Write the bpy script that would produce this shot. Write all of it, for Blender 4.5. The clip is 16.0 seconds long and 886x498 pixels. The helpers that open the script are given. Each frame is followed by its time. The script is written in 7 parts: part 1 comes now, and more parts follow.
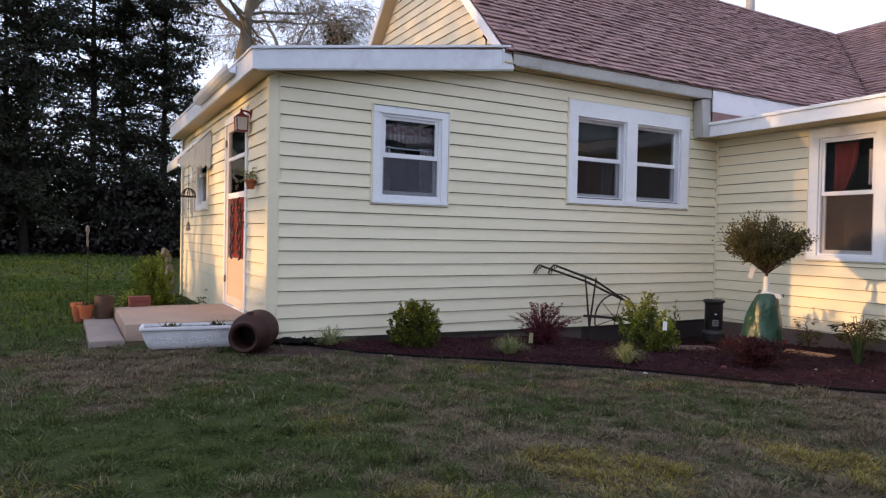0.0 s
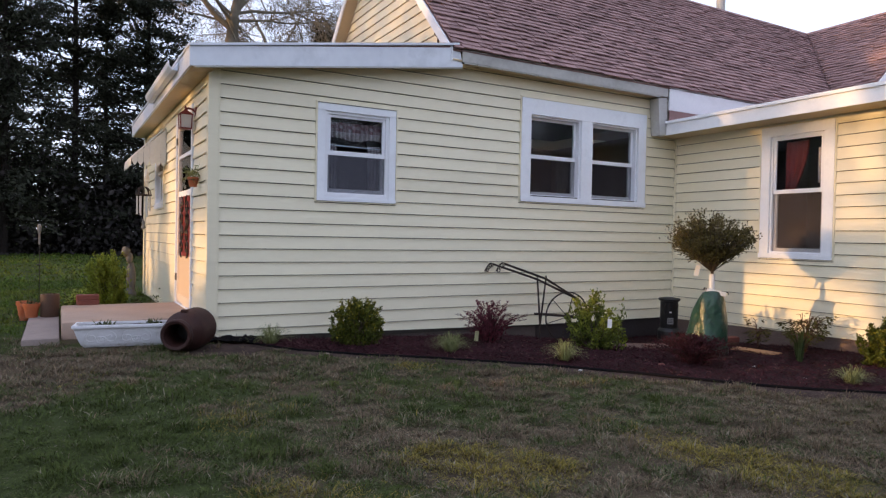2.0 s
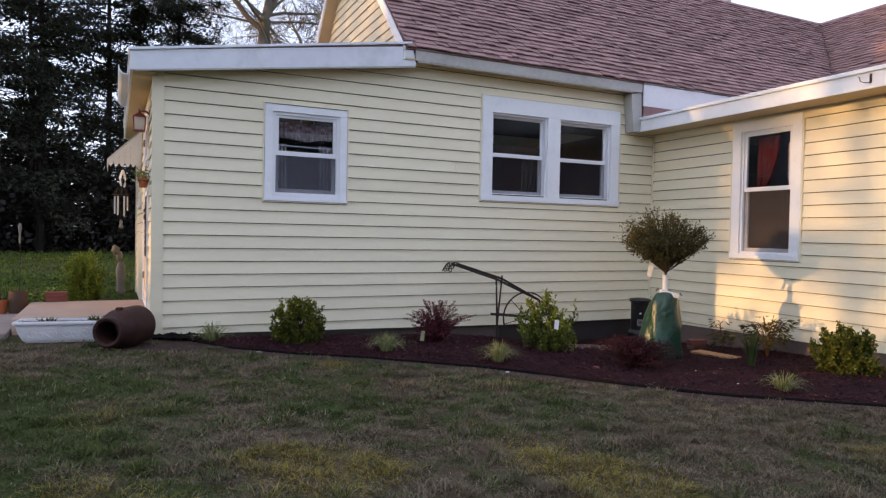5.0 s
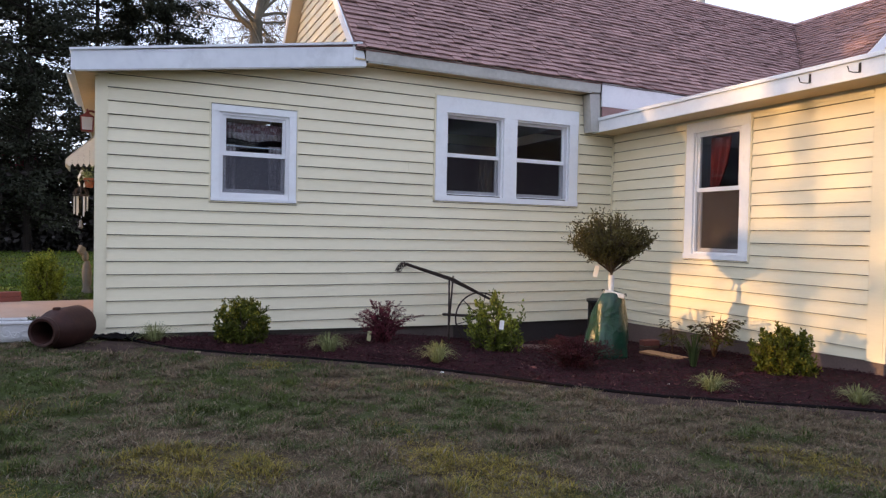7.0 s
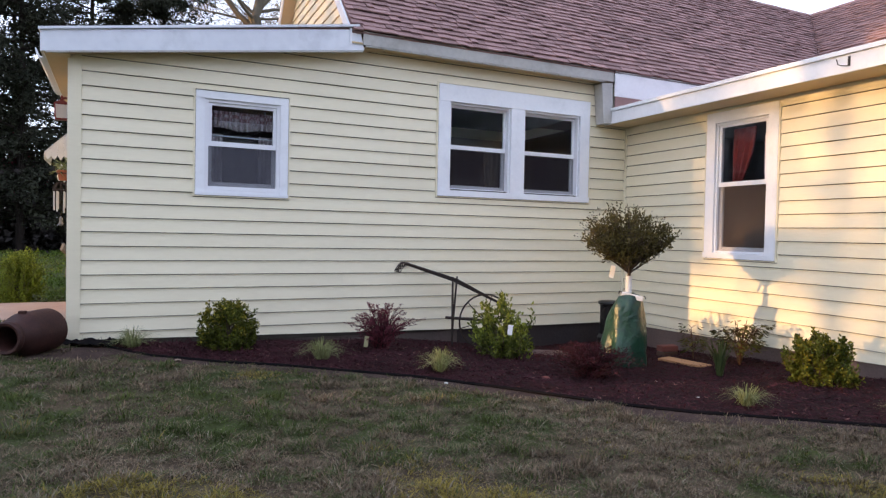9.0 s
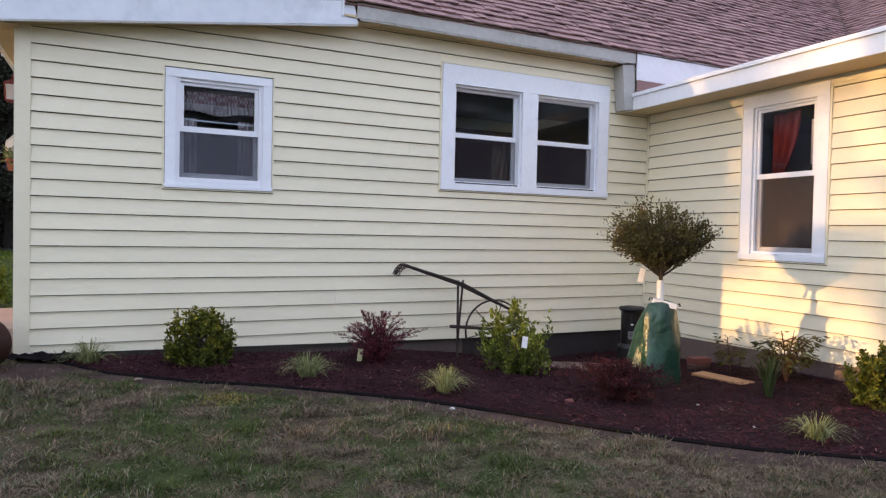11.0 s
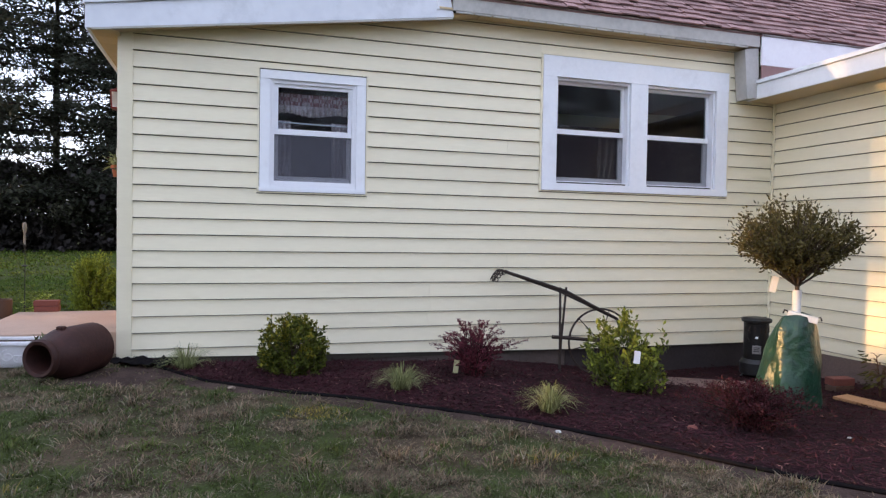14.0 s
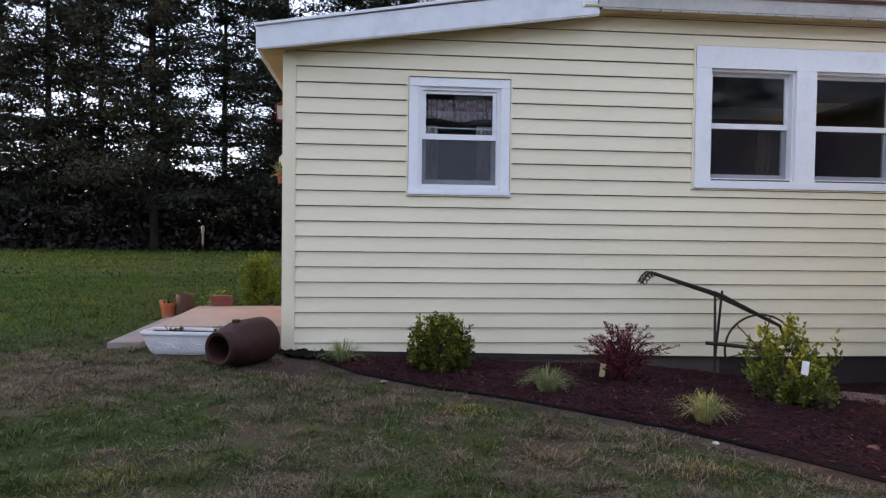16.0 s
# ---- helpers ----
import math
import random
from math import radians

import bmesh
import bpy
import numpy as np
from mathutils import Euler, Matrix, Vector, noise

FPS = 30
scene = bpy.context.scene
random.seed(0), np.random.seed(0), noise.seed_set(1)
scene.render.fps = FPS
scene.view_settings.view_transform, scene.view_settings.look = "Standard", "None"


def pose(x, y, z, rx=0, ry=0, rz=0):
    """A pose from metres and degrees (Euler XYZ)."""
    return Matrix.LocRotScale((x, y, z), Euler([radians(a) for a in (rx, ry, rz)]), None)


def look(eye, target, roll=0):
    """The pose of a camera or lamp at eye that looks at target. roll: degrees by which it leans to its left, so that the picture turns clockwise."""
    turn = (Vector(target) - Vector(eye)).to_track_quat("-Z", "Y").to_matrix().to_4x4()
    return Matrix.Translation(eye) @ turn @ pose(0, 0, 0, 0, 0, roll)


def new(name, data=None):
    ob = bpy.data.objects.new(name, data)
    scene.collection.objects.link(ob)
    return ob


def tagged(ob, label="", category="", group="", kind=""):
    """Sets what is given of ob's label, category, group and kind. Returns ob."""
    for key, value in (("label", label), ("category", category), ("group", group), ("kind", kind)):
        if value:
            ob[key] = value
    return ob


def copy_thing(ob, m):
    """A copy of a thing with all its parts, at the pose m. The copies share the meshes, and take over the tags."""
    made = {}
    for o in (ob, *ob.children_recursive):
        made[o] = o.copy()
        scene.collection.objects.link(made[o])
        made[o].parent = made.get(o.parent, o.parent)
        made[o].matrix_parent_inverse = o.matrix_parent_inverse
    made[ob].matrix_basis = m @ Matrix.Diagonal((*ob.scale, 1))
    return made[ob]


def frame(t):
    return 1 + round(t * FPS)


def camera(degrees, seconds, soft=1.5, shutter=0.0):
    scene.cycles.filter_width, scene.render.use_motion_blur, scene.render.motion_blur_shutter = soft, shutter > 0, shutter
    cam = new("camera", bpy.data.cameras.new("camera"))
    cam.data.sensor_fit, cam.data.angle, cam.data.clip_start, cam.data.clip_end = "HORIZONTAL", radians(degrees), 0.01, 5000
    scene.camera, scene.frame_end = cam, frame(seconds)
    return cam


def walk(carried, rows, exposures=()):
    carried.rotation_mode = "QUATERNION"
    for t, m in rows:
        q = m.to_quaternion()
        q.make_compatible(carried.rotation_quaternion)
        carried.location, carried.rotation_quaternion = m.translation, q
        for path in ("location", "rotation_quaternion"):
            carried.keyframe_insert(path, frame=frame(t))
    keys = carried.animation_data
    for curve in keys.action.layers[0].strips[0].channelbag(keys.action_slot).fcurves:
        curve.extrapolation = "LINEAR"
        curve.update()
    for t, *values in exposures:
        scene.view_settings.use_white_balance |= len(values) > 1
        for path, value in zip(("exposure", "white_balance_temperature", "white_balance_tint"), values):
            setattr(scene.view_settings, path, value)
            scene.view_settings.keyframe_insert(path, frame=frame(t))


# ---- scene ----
cam = camera(68.6, 16.0, soft=1.3)
METRES, EYE, TILT, LEAN, TURN = 3.7776, 1.1219, 0.0, 0.0, -28.7
ROWS = [
    (0.0, 0.0, 0.0, 0.0, 0.02, -1.1, -1.14),
    (0.5, 0.0269, -0.0004, -0.0015, -0.05, -1.12, -1.12),
    (1.0, 0.0597, 0.0003, -0.0036, -0.14, -1.1, -1.13),
    (1.5, 0.0954, 0.001, -0.0036, -0.25, -1.1, -1.12),
    (2.0, 0.134, 0.0014, -0.0031, -0.37, -1.09, -1.11),
    (2.5, 0.1743, 0.0012, -0.0026, 0.94, -1.12, -1.06),
    (3.0, 0.2192, 0.0018, -0.0011, 1.56, -1.14, -1.07),
    (5.5, 0.4405, 0.0188, 0.0076, 3.71, -1.38, -1.13),
    (6.0, 0.4879, 0.0212, 0.0083, 3.67, -1.37, -1.14),
    (6.5, 0.5277, 0.0225, 0.0095, 3.62, -1.36, -1.14),
    (7.0, 0.5384, 0.0235, 0.0094, 3.59, -1.34, -1.15),
    (7.5, 0.5377, 0.0321, 0.0076, 3.61, -1.34, -1.17),
    (8.0, 0.5332, 0.0628, 0.006, 3.61, -1.34, -1.19),
    (8.5, 0.5277, 0.1069, 0.0041, 3.6, -1.34, -1.2),
    (11.0, 0.5012, 0.3534, 0.0015, 3.66, -1.48, -1.23),
    (11.5, 0.496, 0.3992, 0.0026, 3.67, -1.48, -1.22),
    (12.0, 0.4929, 0.4346, 0.0036, 3.67, -1.46, -1.2),
    (12.5, 0.4911, 0.4472, 0.0048, 3.67, -1.49, -1.2),
    (13.0, 0.4891, 0.4483, 0.0052, 5.15, -1.48, -1.14),
    (13.5, 0.4828, 0.4467, 0.0048, 8.58, -1.47, -1.05),
    (14.0, 0.479, 0.4425, 0.0059, 11.89, -1.51, -1.01),
    (14.5, 0.4737, 0.4385, 0.0075, 15.44, -1.56, -0.92),
    (15.0, 0.47, 0.4336, 0.0084, 18.97, -1.61, -0.83),
    (15.5, 0.4679, 0.4304, 0.0079, 21.85, -1.63, -0.76),
    (16.0, 0.467, 0.4287, 0.007, 23.93, -1.65, -0.76),
]
EXPOSURES = [(0, 0.60), (3, 0.56), (5.5, 0.57), (7, 0.72), (8.5, 0.89), (11, 0.98), (12.5, 1.0), (13.5, 1.08), (14.5, 1.05), (15, 0.98), (16, 0.78)]
walk(cam, [(t, pose(0, 0, EYE, TILT, LEAN, TURN) @ pose(METRES * x, METRES * y, METRES * z, 90 + pitch, roll, yaw)) for t, x, y, z, yaw, pitch, roll in ROWS], [(t, stops, 6600, 11.5) for t, stops in EXPOSURES])

# ---- world, sun, exposure ----
SUN_TO = Vector((-1.0, 0.18, 0.087)).normalized()
SUN_EL = math.asin(SUN_TO.z)
SUN_AZ = math.atan2(SUN_TO.x, SUN_TO.y)
world = bpy.data.worlds.new("sky")
scene.world = world
world.use_nodes = True
wn = world.node_tree
bg = wn.nodes["Background"]
sky = wn.nodes.new("ShaderNodeTexSky")
sky.sky_type = "NISHITA"
sky.sun_disc = False
sky.sun_elevation = SUN_EL
sky.sun_rotation = SUN_AZ
sky.air_density, sky.dust_density, sky.ozone_density = 1.0, 1.2, 1.0
# a thin bright haze lies over the clear sky
veil = wn.nodes.new("ShaderNodeMix")
veil.data_type, veil.blend_type = "RGBA", "ADD"
veil.inputs["Factor"].default_value = 1.0
veil.inputs["B"].default_value = (6.0, 6.66, 9.1, 1)
wn.links.new(sky.outputs["Color"], veil.inputs["A"])
wn.links.new(veil.outputs["Result"], bg.inputs["Color"])
bg.inputs["Strength"].default_value = 0.10

sun = new("sun", bpy.data.lights.new("sun", "SUN"))
sun.data.energy = 2.7
sun.data.angle = radians(0.53)
sun.data.color = (1.0, 0.59, 0.25)
sun.matrix_world = look(SUN_TO * 60, (0, 0, 0))


# ---- materials ----
def mat(name, base, rough=0.6, alt=None, big=1.5, small=40.0, amount=0.35, bump=0.0, metal=0.0,
        rand=0.0, island=0.0, spec=0.5, stretch=(1, 1, 1), dirt=None, dirt_scale=4.0, dirt_amount=0.0, sheen=0.0, lucent=0.0):
    """A surface with colour variation at two scales, fine relief, and a random tone for each object or island."""
    m = bpy.data.materials.new(name)
    m.use_nodes = True
    nt = m.node_tree
    n, l = nt.nodes, nt.links
    bs = n["Principled BSDF"]
    bs.inputs["Roughness"].default_value = rough
    bs.inputs["Metallic"].default_value = metal
    bs.inputs["Specular IOR Level"].default_value = spec
    geo = n.new("ShaderNodeNewGeometry")
    mp = n.new("ShaderNodeMapping")
    mp.inputs["Scale"].default_value = stretch
    l.new(geo.outputs["Position"], mp.inputs["Vector"])
    a = n.new("ShaderNodeTexNoise")
    a.inputs["Scale"].default_value = big
    a.inputs["Detail"].default_value = 4
    b = n.new("ShaderNodeTexNoise")
    b.inputs["Scale"].default_value = small
    b.inputs["Detail"].default_value = 3
    l.new(mp.outputs["Vector"], a.inputs["Vector"])
    l.new(mp.outputs["Vector"], b.inputs["Vector"])
    alt = alt or tuple(c * 0.6 for c in base)
    add = n.new("ShaderNodeMath")
    add.operation = "ADD"
    l.new(a.outputs["Fac"], add.inputs[0])
    l.new(b.outputs["Fac"], add.inputs[1])
    rng = n.new("ShaderNodeMapRange")
    rng.inputs["From Min"].default_value = 0.72
    rng.inputs["From Max"].default_value = 1.28
    rng.inputs["To Max"].default_value = amount
    l.new(add.outputs[0], rng.inputs["Value"])
    mix = n.new("ShaderNodeMix")
    mix.data_type = "RGBA"
    mix.inputs["A"].default_value = (*base, 1)
    mix.inputs["B"].default_value = (*alt, 1)
    l.new(rng.outputs["Result"], mix.inputs["Factor"])
    col = mix.outputs["Result"]
    if dirt:
        c = n.new("ShaderNodeTexNoise")
        c.inputs["Scale"].default_value = dirt_scale
        c.inputs["Detail"].default_value = 6
        c.inputs["Roughness"].default_value = 0.7
        l.new(mp.outputs["Vector"], c.inputs["Vector"])
        cr = n.new("ShaderNodeMapRange")
        cr.inputs["From Min"].default_value = 0.52
        cr.inputs["From Max"].default_value = 0.72
        cr.inputs["To Max"].default_value = dirt_amount
        l.new(c.outputs["Fac"], cr.inputs["Value"])
        dm = n.new("ShaderNodeMix")
        dm.data_type = "RGBA"
        l.new(cr.outputs["Result"], dm.inputs["Factor"])
        l.new(col, dm.inputs["A"])
        dm.inputs["B"].default_value = (*dirt, 1)
        col = dm.outputs["Result"]
    for strength, source in ((rand, "obj"), (island, "isl")):
        if strength <= 0:
            continue
        if source == "obj":
            r = n.new("ShaderNodeObjectInfo").outputs["Random"]
        else:
            r = geo.outputs["Random Per Island"]
        rr = n.new("ShaderNodeMapRange")
        rr.inputs["To Min"].default_value = 1.0 - strength
        rr.inputs["To Max"].default_value = 1.0 + strength
        l.new(r, rr.inputs["Value"])
        hv = n.new("ShaderNodeHueSaturation")
        l.new(rr.outputs["Result"], hv.inputs["Value"])
        l.new(col, hv.inputs["Color"])
        col = hv.outputs["Color"]
    l.new(col, bs.inputs["Base Color"])
    if bump > 0:
        bp = n.new("ShaderNodeBump")
        bp.inputs["Strength"].default_value = min(1.0, bump)
        bp.inputs["Distance"].default_value = 0.01
        l.new(b.outputs["Fac"], bp.inputs["Height"])
        l.new(bp.outputs["Normal"], bs.inputs["Normal"])
    if lucent > 0:
        tr = n.new("ShaderNodeBsdfTranslucent")
        l.new(col, tr.inputs["Color"])
        ms = n.new("ShaderNodeMixShader")
        ms.inputs["Fac"].default_value = lucent
        l.new(bs.outputs["BSDF"], ms.inputs[1])
        l.new(tr.outputs["BSDF"], ms.inputs[2])
        l.new(ms.outputs["Shader"], n["Material Output"].inputs["Surface"])
    return m


def glass_mat(name, tint=(0.9, 0.93, 0.95)):
    """A thin clear pane: mirror-like gloss by Fresnel over plain transmission."""
    m = bpy.data.materials.new(name)
    m.use_nodes = True
    n, l = m.node_tree.nodes, m.node_tree.links
    n.remove(n["Principled BSDF"])
    tr = n.new("ShaderNodeBsdfTransparent")
    tr.inputs["Color"].default_value = (*tint, 1)
    gl = n.new("ShaderNodeBsdfGlossy")
    gl.inputs["Roughness"].default_value = 0.02
    fr = n.new("ShaderNodeFresnel")
    fr.inputs["IOR"].default_value = 1.27
    wob = n.new("ShaderNodeTexNoise")
    wob.inputs["Scale"].default_value = 2.5
    bp = n.new("ShaderNodeBump")
    bp.inputs["Strength"].default_value = 0.06
    l.new(wob.outputs["Fac"], bp.inputs["Height"])
    l.new(bp.outputs["Normal"], gl.inputs["Normal"])
    mx = n.new("ShaderNodeMixShader")
    l.new(fr.outputs["Fac"], mx.inputs["Fac"])
    l.new(tr.outputs["BSDF"], mx.inputs[1])
    l.new(gl.outputs["BSDF"], mx.inputs[2])
    l.new(mx.outputs["Shader"], n["Material Output"].inputs["Surface"])
    return m


def check_mat(name, a, b, scale):
    """Gingham cloth, thin enough to let some light through."""
    m = mat(name, a, 0.9, b, 3, 60, 0.2, lucent=0.25)
    n, l = m.node_tree.nodes, m.node_tree.links
    ck = n.new("ShaderNodeTexChecker")
    ck.inputs["Scale"].default_value = scale
    ck.inputs["Color1"].default_value = (*a, 1)
    ck.inputs["Color2"].default_value = (*b, 1)
    geo = n.new("ShaderNodeNewGeometry")
    l.new(geo.outputs["Position"], ck.inputs["Vector"])
    l.new(ck.outputs["Color"], n["Principled BSDF"].inputs["Base Color"])
    return m


SIDING = mat("cream_vinyl_siding", (0.80, 0.735, 0.545), 0.45, (0.745, 0.68, 0.495), 0.8, 30, 0.6, 0.12, rand=0.03,
             dirt=(0.55, 0.52, 0.38), dirt_scale=1.8, dirt_amount=0.16, stretch=(0.4, 0.4, 2.0))
TRIM = mat("white_painted_trim", (0.84, 0.86, 0.89), 0.4, (0.73, 0.75, 0.79), 2.0, 30, 0.4, 0.05,
           dirt=(0.45, 0.46, 0.47), dirt_scale=5, dirt_amount=0.18)
FASCIA = mat("white_metal_fascia", (0.74, 0.77, 0.82), 0.38, (0.60, 0.63, 0.69), 1.2, 12, 0.5, 0.05,
             dirt=(0.38, 0.40, 0.42), dirt_scale=3, dirt_amount=0.3)
GREYFASCIA = mat("weathered_grey_fascia", (0.50, 0.49, 0.46), 0.6, (0.34, 0.33, 0.31), 1.5, 20, 0.5, 0.1,
                 dirt=(0.16, 0.15, 0.13), dirt_scale=4, dirt_amount=0.3)
SOFFIT = mat("tan_soffit_panel", (0.56, 0.43, 0.25), 0.55, (0.46, 0.35, 0.20), 2, 30, 0.4)
VINYL = mat("white_vinyl_sash", (0.80, 0.81, 0.84), 0.3, (0.70, 0.71, 0.75), 3, 40, 0.3)
SHINGLE = mat("brown_asphalt_shingle", (0.375, 0.236, 0.222), 0.92, (0.252, 0.160, 0.150), 2.5, 240, 0.7, 0.6, rand=0.20,
              island=0.28, spec=0.2)
STEPGREY = mat("grey_worn_concrete", (0.27, 0.215, 0.19), 0.9, (0.18, 0.145, 0.13), 3, 90, 0.6, 0.3,
               dirt=(0.1, 0.08, 0.07), dirt_scale=6, dirt_amount=0.35)
DOORFRAME = mat("cream_storm_door_frame", (0.66, 0.56, 0.46), 0.5, (0.56, 0.47, 0.38), 3, 40, 0.4)
# near-black tone that paints the corner's shade onto the foundation
FOUND_SHADE = mat("black_foundation_coating", (0.034, 0.026, 0.026), 0.85, (0.020, 0.015, 0.015), 3, 50, 0.7, 0.5)
FOUND_WING = mat("pinkish_block_foundation", (0.155, 0.108, 0.092), 0.9, (0.090, 0.062, 0.053), 2, 60, 0.6, 0.5)
FOUND = mat("grey_block_foundation", (0.108, 0.084, 0.075), 0.9, (0.062, 0.047, 0.042), 2, 60, 0.6, 0.5)
CONCRETE = mat("pinkish_concrete", (0.40, 0.285, 0.215), 0.85, (0.29, 0.205, 0.16), 2.5, 90, 0.6, 0.3,
               dirt=(0.2, 0.16, 0.13), dirt_scale=6, dirt_amount=0.35)
SOIL = mat("lawn_soil", (0.078, 0.052, 0.043), 0.95, (0.030, 0.020, 0.017), 7, 60, 0.95, 1.0, spec=0.1)


def thatch_mat():
    """Turf seen between its blades: straw thatch and green in patches, greener out on the open lawn."""
    m = mat("turf_thatch", (0.105, 0.078, 0.049), 0.95, (0.035, 0.026, 0.018), 3.0, 130, 0.9, 1.0, spec=0.1)
    n, l = m.node_tree.nodes, m.node_tree.links
    bs = n["Principled BSDF"]
    straw = bs.inputs["Base Color"].links[0].from_socket
    geo = n.new("ShaderNodeNewGeometry")
    at = n.new("ShaderNodeAttribute")
    at.attribute_name = "dormant"
    pn = n.new("ShaderNodeTexNoise")
    pn.inputs["Scale"].default_value, pn.inputs["Detail"].default_value = 5.0, 6
    l.new(geo.outputs["Position"], pn.inputs["Vector"])
    s2 = n.new("ShaderNodeMath")
    l.new(at.outputs["Fac"], s2.inputs[0])
    l.new(pn.outputs["Fac"], s2.inputs[1])
    f = n.new("ShaderNodeMapRange")
    f.inputs["From Min"].default_value, f.inputs["From Max"].default_value = 1.12, 0.70
    l.new(s2.outputs[0], f.inputs["Value"])
    fine = n.new("ShaderNodeTexNoise")
    fine.inputs["Scale"].default_value = 70
    l.new(geo.outputs["Position"], fine.inputs["Vector"])
    gm = n.new("ShaderNodeMix")
    gm.data_type = "RGBA"
    gm.inputs["A"].default_value = (0.026, 0.035, 0.013, 1)
    gm.inputs["B"].default_value = (0.064, 0.080, 0.025, 1)
    l.new(fine.outputs["Fac"], gm.inputs["Factor"])
    out = n.new("ShaderNodeMix")
    out.data_type = "RGBA"
    l.new(f.outputs["Result"], out.inputs["Factor"])
    l.new(straw, out.inputs["A"])
    l.new(gm.outputs["Result"], out.inputs["B"])
    l.new(out.outputs["Result"], bs.inputs["Base Color"])
    return m


THATCH = thatch_mat()
MULCHBED = mat("dark_mulch_bed", (0.022, 0.008, 0.008), 0.95, (0.010, 0.004, 0.004), 5, 70, 0.8, 0.8, spec=0.15)
CHIP = mat("dry_bark_chips", (0.17, 0.085, 0.070), 0.9, (0.09, 0.042, 0.036), 3, 60, 0.8, island=0.6, spec=0.1)
MULCH = mat("red_brown_shredded_mulch", (0.056, 0.018, 0.022), 0.9, (0.014, 0.0045, 0.006), 3, 60, 0.8, island=0.55, spec=0.15)
EDGING = mat("black_plastic_edging", (0.006, 0.006, 0.007), 0.8, (0.016, 0.012, 0.011), 6, 50, 0.5, spec=0.03)
# wall core, dark so that slots between laps read as shadow lines
SHEATH = mat("dark_sheathing", (0.05, 0.042, 0.032), 0.9, (0.03, 0.026, 0.02), 3, 30, 0.5)
BLACK = mat("dark_room", (0.03, 0.028, 0.027), 0.9, (0.02, 0.02, 0.02))
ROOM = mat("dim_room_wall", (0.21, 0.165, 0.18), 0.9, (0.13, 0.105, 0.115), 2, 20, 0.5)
GLASS = glass_mat("window_glass")
IRON = mat("black_iron", (0.018, 0.017, 0.017), 0.5, (0.05, 0.035, 0.028), 8, 60, 0.5, 0.3, metal=0.3)
RUST = mat("rusted_iron", (0.050, 0.032, 0.024), 0.75, (0.022, 0.018, 0.016), 9, 80, 0.8, 0.5, metal=0.3)
TERRA = mat("terracotta", (0.42, 0.115, 0.040), 0.8, (0.30, 0.085, 0.034), 6, 60, 0.6, 0.2,
            dirt=(0.45, 0.30, 0.22), dirt_scale=9, dirt_amount=0.3)
CLAYDARK = mat("brown_salt_glazed_clay", (0.042, 0.016, 0.013), 0.6, (0.024, 0.011, 0.010), 5, 50, 0.7, 0.2, spec=0.22,
               dirt=(0.085, 0.034, 0.023), dirt_scale=7, dirt_amount=0.4)
CLAYBROWN = mat("brown_clay_pot", (0.085, 0.045, 0.027), 0.75, (0.052, 0.028, 0.019), 6, 60, 0.6, 0.2)
WHITEBOX = mat("white_moulded_planter", (0.74, 0.74, 0.76), 0.45, (0.62, 0.62, 0.65), 5, 50, 0.4,
               dirt=(0.36, 0.34, 0.30), dirt_scale=8, dirt_amount=0.35)
BRICK = mat("dark_red_brick", (0.17, 0.052, 0.038), 0.85, (0.13, 0.04, 0.03), 9, 90, 0.6, 0.4, rand=0.15)
BARK = mat("grey_brown_bark", (0.11, 0.085, 0.065), 0.95, (0.055, 0.043, 0.034), 4, 40, 0.8, 0.8, stretch=(1, 1, 0.3), spec=0.15)
PALEBARK = mat("pale_brown_bark", (0.23, 0.20, 0.155), 0.95, (0.13, 0.11, 0.085), 4, 40, 0.8, 0.8, stretch=(1, 1, 0.3), spec=0.15)
BARKDARK = mat("dark_conifer_bark", (0.026, 0.020, 0.017), 0.95, (0.015, 0.012, 0.010), 3, 30, 0.8, 0.6, stretch=(1, 1, 0.3), spec=0.15)
NEEDLE = mat("dark_conifer_foliage", (0.032, 0.037, 0.028), 0.9, (0.046, 0.047, 0.027), 0.35, 6, 0.8, island=0.45, lucent=0.12, spec=0.15)
NEEDLEB = mat("brown_green_conifer_foliage", (0.044, 0.042, 0.025), 0.9, (0.028, 0.034, 0.024), 0.4, 6, 0.8, island=0.45, lucent=0.12, spec=0.15)
SCRUB = mat("dark_understory", (0.032, 0.029, 0.029), 0.9, (0.043, 0.036, 0.033), 0.6, 8, 0.9, island=0.5, lucent=0.1, spec=0.15)
REDLEAF = mat("dark_red_leaves", (0.145, 0.030, 0.044), 0.7, (0.058, 0.015, 0.022), 4, 40, 0.7, island=0.5, lucent=0.2, spec=0.15)
DIMRED = mat("dull_dark_red_leaves", (0.072, 0.021, 0.026), 0.8, (0.034, 0.013, 0.015), 4, 40, 0.7, island=0.5, lucent=0.2, spec=0.1)
BOX_LEAF = mat("boxwood_leaves", (0.105, 0.118, 0.018), 0.5, (0.042, 0.060, 0.012), 5, 40, 0.7, island=0.5, lucent=0.2, spec=0.15)
GOLD_LEAF = mat("yellow_green_leaves", (0.225, 0.25, 0.036), 0.55, (0.13, 0.16, 0.026), 5, 40, 0.8, island=0.5, lucent=0.25, spec=0.15)
BOX_TIP = mat("boxwood_young_leaves", (0.24, 0.205, 0.022), 0.5, (0.12, 0.125, 0.02), 5, 40, 0.7, island=0.5, lucent=0.25, spec=0.15)
ABELIA_LEAF = mat("mid_green_leaves", (0.130, 0.155, 0.030), 0.5, (0.055, 0.075, 0.016), 5, 40, 0.8, island=0.5, lucent=0.2, spec=0.15)
